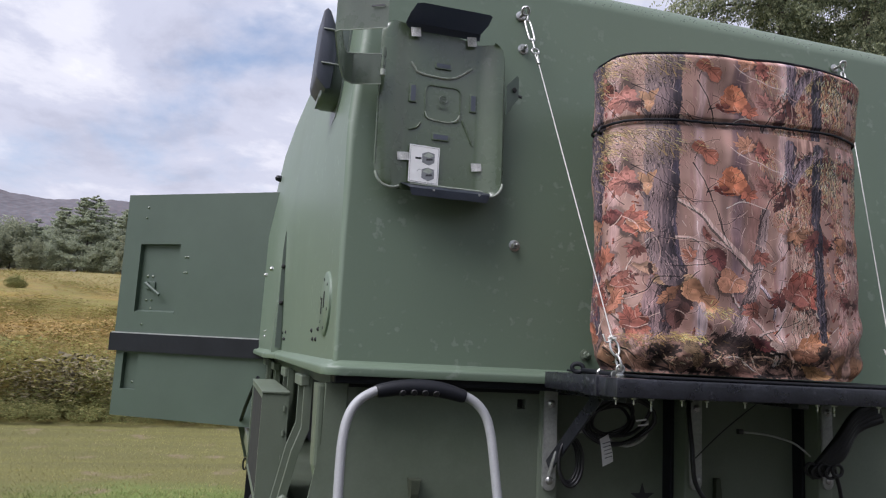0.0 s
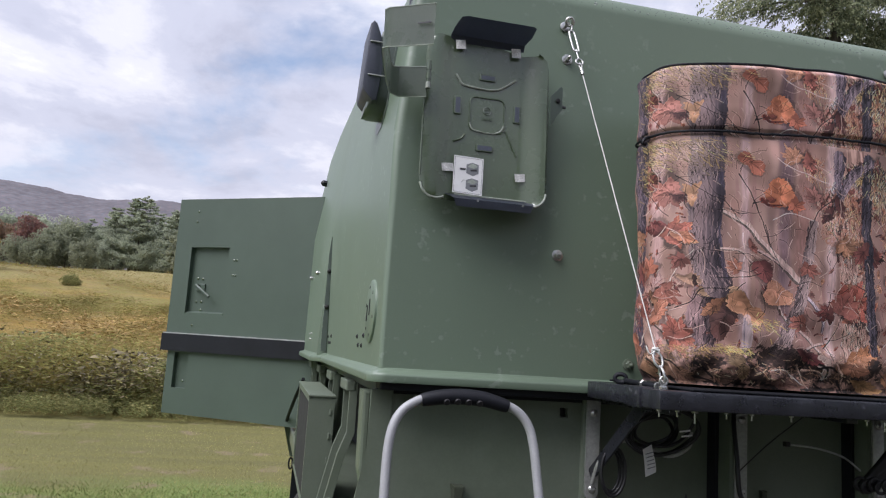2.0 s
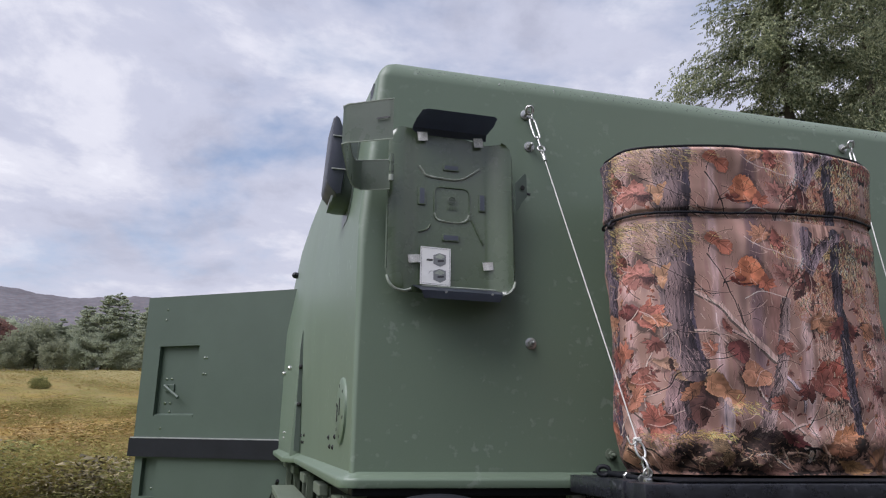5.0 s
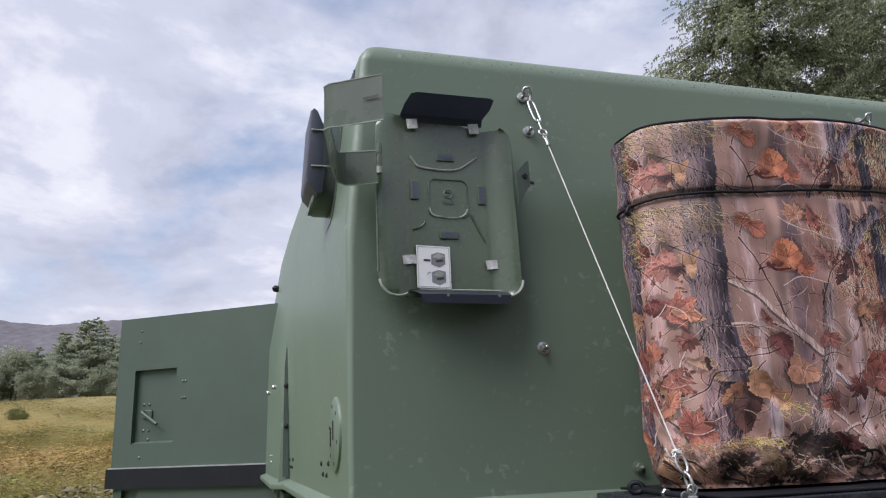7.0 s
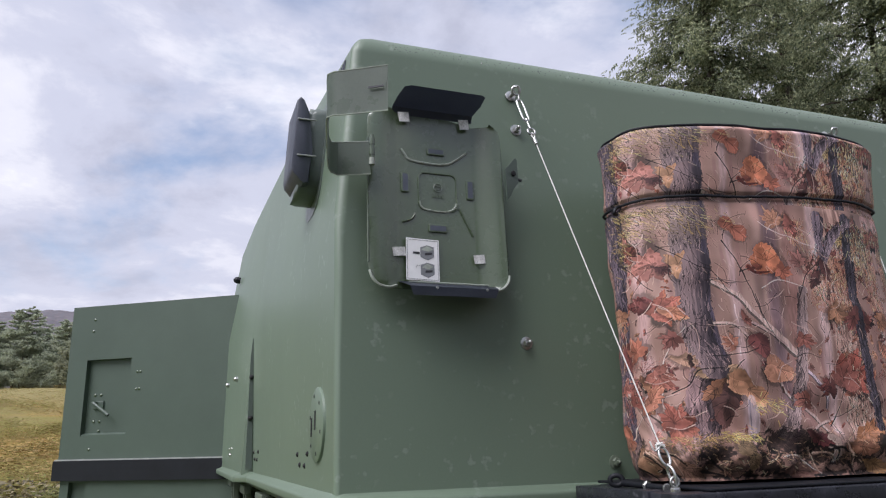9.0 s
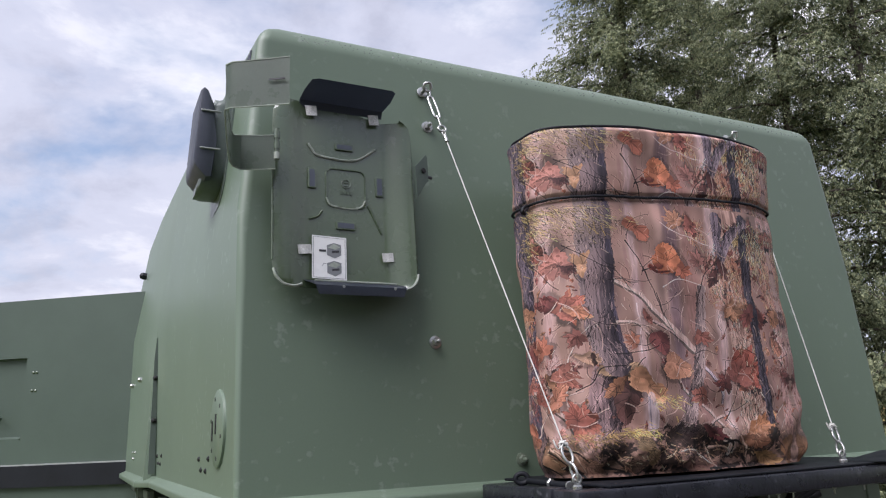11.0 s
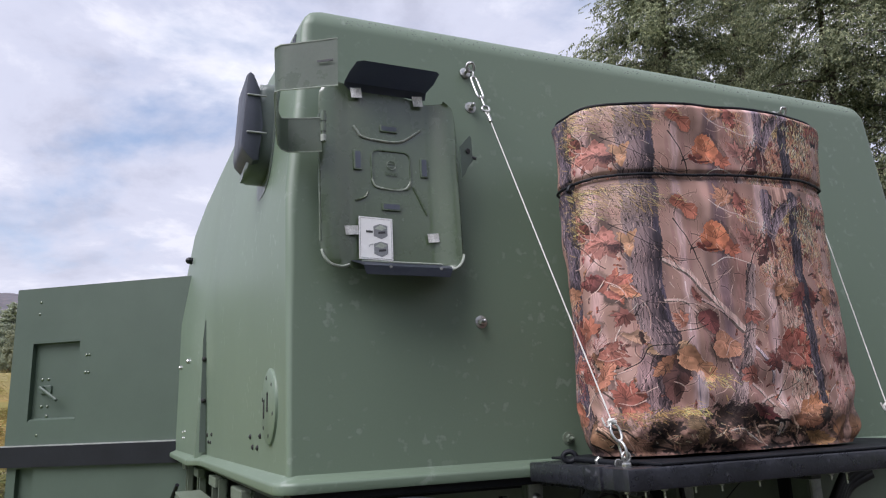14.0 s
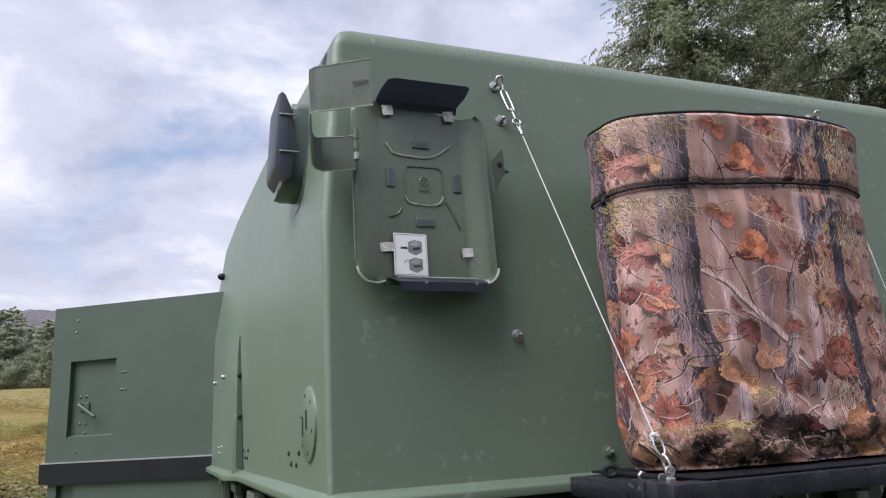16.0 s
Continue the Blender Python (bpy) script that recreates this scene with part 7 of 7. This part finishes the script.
# ---- cables below the rack ----
def build_cables():
    ob = thing("cable_bundle", (1.22, 1.93, 1.42), "coiled black cables tied up under the rack", "cables")
    rng = random.Random(4)
    for k in range(6):
        cxx, czz, rx, rz = 1.270 + rng.uniform(-0.02, 0.02), 1.607 + rng.uniform(-0.012, 0.012), 0.062 + 0.008 * k, 0.036 + 0.005 * k
        y = 1.90 - 0.008 * k
        pts = [(cxx + rx * math.cos(t), y + 0.01 * math.sin(3 * t + k), czz + rz * math.sin(t) + 0.012 * math.cos(t)) for t in (2 * math.pi * q / 28 for q in range(28))]
        part("coil", tube(pts, 0.0048, 7, True), CABLE, ob, "", 60)
    for k in range(3):
        pts = [(1.150 + (0.026 + 0.004 * k) * math.cos(t), 1.905 - 0.008 * k, 1.492 + (0.052 + 0.005 * k) * math.sin(t)) for t in (2 * math.pi * q / 24 for q in range(24))]
        part("loop", tube(pts, 0.0045, 7, True), CABLE, ob, "", 60)
    part("lead", tube(spline([(1.378, 1.90, 1.60), (1.372, 1.90, 1.56), (1.32, 1.90, 1.535), (1.25, 1.90, 1.55), (1.18, 1.90, 1.57), (1.13, 1.92, 1.52), (1.12, 1.95, 1.45)], 8), 0.006, 8), GALV, ob, "grey jacketed lead", 60)
    part("lead", tube(spline([(1.21, 1.89, 1.67), (1.20, 1.89, 1.62), (1.16, 1.90, 1.57), (1.13, 1.90, 1.53)], 8), 0.007, 8), CABLE, ob, "", 60)
    for x, z in ((1.312, 1.604), (1.318, 1.592)):
        part("cable_tie", bar((x, 1.845, z), (x + 0.03, 1.845, z + 0.004), 0.003, 0.004, bevel=0), PAPER, ob)
    tag_ob = thing("paper_tag", (1.226, 1.845, 1.495), "white printed paper tag hanging from the cables", "tag")
    bm = bmesh.new()
    rows = []
    for k in range(7):
        t = k / 6
        c = Vector((1.2215 + 0.011 * t, 1.848 - 0.006 * math.sin(3 * t), 1.562 - 0.068 * t))
        rows.append([bm.verts.new(c + Vector((w, 0.004 * w / 0.016 + 0.003 * math.sin(4 * t + w * 60), 0.006 * w / 0.016))) for w in (-0.016, 0, 0.016)])
    for p, q in zip(rows, rows[1:]):
        for j in range(2):
            bm.faces.new((p[j], p[j + 1], q[j + 1], q[j]))
    bmesh.ops.solidify(bm, geom=list(bm.faces), thickness=0.0006)
    paper = part("paper", bm, PAPER, tag_ob, "", 60)
    for k in range(5):
        z = 1.548 - 0.009 * k
        part("printed_line", bar((1.2135 + 0.0015 * k, 1.843, z - 0.004), (1.236 + 0.0015 * k, 1.841, z + 0.003), 0.0004, 0.0022, bevel=0), INK, paper)
    for name, pts, r, label in (
            ("power_cable", [(1.545, 1.95, 1.655), (1.530, 1.93, 1.62), (1.520, 1.90, 1.53), (1.516, 1.89, 1.49), (1.526, 1.89, 1.435), (1.572, 1.89, 1.381), (1.683, 1.90, 1.327), (1.796, 1.92, 1.272), (1.913, 1.95, 1.216), (1.99, 1.99, 1.15)], 0.0065, "black power cable sagging across the front panel"),
            ("thin_wire", [(1.745, 1.87, 1.678), (1.745, 1.9, 1.664), (1.618, 1.9, 1.576), (1.517, 1.9, 1.492)], 0.0016, "thin dark wire under the rack"),
            ("thin_cable", [(1.70, 1.93, 1.573), (1.76, 1.92, 1.570), (1.805, 1.91, 1.563), (1.87, 1.91, 1.545), (1.925, 1.91, 1.51)], 0.0028, "thin grey cable under the rack")):
        c = thing(name, pts[-1], label, "cable")
        part("run", tube(spline(pts, 8), r, 8), CABLE if r != 0.0028 else GALV, c, "", 60)
        part("clip", add_box(bmesh.new(), pts[0][0] - 0.008, pts[0][0] + 0.008, pts[0][1] - 0.006, pts[0][1] + 0.008, pts[0][2] - 0.006, pts[0][2] + 0.008, 0.002), CABLE, c)
    big = thing("cable_harness", (1.97, 1.93, 1.42), "thick black cable harness in corrugated sleeving", "cables")
    for k in range(5):
        o = 0.012 * k
        pts = [(2.14, 1.88 - 0.004 * k, 1.672 - o), (2.06, 1.88, 1.636 - o), (1.995, 1.88 - 0.003 * k, 1.565 - o), (1.945, 1.89, 1.505 - o * 0.6), (1.915, 1.90, 1.470 - o * 0.3)]
        part("sleeve", tube(spline(pts, 8), 0.011, 8), CABLE, big, "", 60)
    for k in range(5):
        ex, ez = 1.905 + 0.018 * k, 1.478 - 0.007 * (k % 2)
        part("plug_loop", tube([(ex + 0.018 * math.cos(t), 1.89 - 0.006 * k, ez + 0.016 * math.sin(t)) for t in (2 * math.pi * q / 16 for q in range(16))], 0.005, 7, True), CABLE, big, "", 60)
    part("tail", tube(spline([(1.985, 1.89, 1.50), (2.0, 1.89, 1.45), (2.02, 1.90, 1.41), (2.05, 1.92, 1.33), (2.07, 1.95, 1.25)], 8), 0.006, 8), CABLE, big, "", 60)


build_cables()


# ---- step ladder ----
def build_ladder():
    ob = thing("step_ladder", (0.67, 1.45, 0.0), "folding aluminium step ladder with a black grip", "ladder")

    def plane_y(z):
        return 1.585 - 0.20 * (1.68 - z)

    def P(x, z):
        return Vector((x, plane_y(z), z))
    hoop = [P(0.455, 0.02), P(0.477, 0.8), P(0.493, 1.30), P(0.499, 1.52), P(0.503, 1.582), P(0.511, 1.619), P(0.526, 1.646), P(0.549, 1.664), P(0.58, 1.675), P(0.656, 1.6815), P(0.715, 1.676), P(0.753, 1.667), P(0.778, 1.653), P(0.796, 1.630), P(0.805, 1.60), P(0.812, 1.54), P(0.830, 1.30), P(0.862, 0.8), P(0.890, 0.02)]
    part("rail", tube(spline(hoop, 6), 0.0095, 12), ALU, ob, "bent aluminium tube rail", 60)
    arc = [P(0.567, 1.671), P(0.61, 1.679), P(0.656, 1.6815), P(0.703, 1.678), P(0.752, 1.666)]
    grip = part("grip", tube(spline(arc, 6), 0.0135, 14, radii=[0.0125 + 0.0040 * math.sin(math.pi * k / 24) ** 0.6 for k in range(25)]), RUBBER, ob, "black moulded grip", 60)
    for k in range(4):
        c = spline(arc, 6)[8 + 3 * k - 1]
        part("finger_groove", disc(c + Vector((0, -0.0145, -0.009)), (0, -1, -0.35), 0.0065, 0.0045, 14), CABLE, grip)
    # tool tray behind the rail
    x0, x1, y0, y1, z = 0.522, 0.800, 1.385, 1.645, 1.338
    tray = part("tray", add_box(bmesh.new(), x0, x1, y0, y1, z - 0.012, z, 0.003), RUBBER, ob, "black plastic tool tray", 30)
    part("tray_back", prism(((x0, z), (x1 - 0.07, z), (x1 - 0.085, z + 0.034), (x0 + 0.004, z + 0.034)), lambda a, b, o: Vector((a, y1 - o, b)), 0.012, 0.003), RUBBER, tray)
    part("tray_side", bar((x1 - 0.078, y1 - 0.006, z + 0.016), (x1 - 0.004, y0, z + 0.006), 0.010, 0.030, bevel=0.003), RUBBER, tray)
    part("tray_side", bar((x0 + 0.005, y1 - 0.006, z + 0.014), (x0 + 0.005, y0, z + 0.010), 0.010, 0.030, bevel=0.003), RUBBER, tray)
    for x, y, w, d in ((0.56, 1.43, 0.06, 0.03), (0.66, 1.43, 0.06, 0.03), (0.745, 1.44, 0.045, 0.03), (0.56, 1.50, 0.05, 0.025)):
        ring = rounded(x - w / 2, x + w / 2, y - d / 2, y + d / 2, 0.008, 3)
        part("tray_rim", tube([(a, b, z + 0.004) for a, b in ring], 0.004, 6, True), RUBBER, tray, "", 60)
        # dark sheet on the tray, drawn as the shade of a well
        part("tray_well", prism(ring, lambda a, b, o: Vector((a, b, z + 0.0005 + o)), 0.001), DARK, tray)
    part("tray_post", tube([(0.535, 1.60, z), (0.535, 1.60, z + 0.028)], 0.014, 14), CABLE, tray, "", 40)
    for k, zz in enumerate((0.28, 0.56, 0.84, 1.10)):
        step = part("step", add_box(bmesh.new(), 0.49 - 0.012 * (3 - k), 0.848 + 0.012 * (3 - k), plane_y(zz) - 0.02, plane_y(zz) + 0.16, zz - 0.02, zz + 0.01, 0.006), ALU, ob, "ribbed aluminium step", 30)
        part("tread", add_box(bmesh.new(), 0.51, 0.83, plane_y(zz) - 0.01, plane_y(zz) + 0.15, zz + 0.009, zz + 0.014, 0.002), RUBBER, step)
    for x, xb in ((0.515, 0.475), (0.83, 0.885)):
        part("rear_leg", tube([(x, 1.60, 1.34), (xb, 1.86, 0.02)], 0.012, 10), ALU, ob, "", 60)
        part("foot", tube([(xb, 1.862, 0.0), (xb, 1.856, 0.045)], 0.017, 10), RUBBER, ob, "", 40)
    for x in (0.470, 0.890):
        part("foot", tube([(x, plane_y(0.0), 0.0), (x, plane_y(0.05), 0.05)], 0.018, 10), RUBBER, ob, "", 40)
    stick = thing("paint_stick", (0.715, 1.55, 1.339), "pale paint-flecked wooden stick lying in the tray", "stick")
    part("blade", add_obox(bmesh.new(), Vector((0.738, 1.542, 1.352)), Euler((0.1, 0.05, -0.12)).to_matrix(), (0.10, 0.035, 0.014), 0.005, 3), WOODSTICK, stick, "", 30)
    part("shank", tube(spline([(0.69, 1.55, 1.354), (0.66, 1.565, 1.358), (0.62, 1.58, 1.360), (0.585, 1.585, 1.357)], 6), 0.005, 8), INKDARK, stick, "", 60)
    rng = random.Random(8)
    crumbs = bmesh.new()
    for _ in range(34):
        x, y = rng.uniform(0.535, 0.72), rng.uniform(1.40, 1.62)
        add_obox(crumbs, Vector((x, y, z + 0.0022)), Euler((rng.random(), rng.random(), rng.random() * 6)).to_matrix(), (rng.uniform(0.002, 0.004), 0.0016, 0.0016))
    tagged(part("tray_crumbs", crumbs, WOODSTICK), "pale crumbs and paint flecks scattered in the tray", "debris", kind="stuff")


build_ladder()
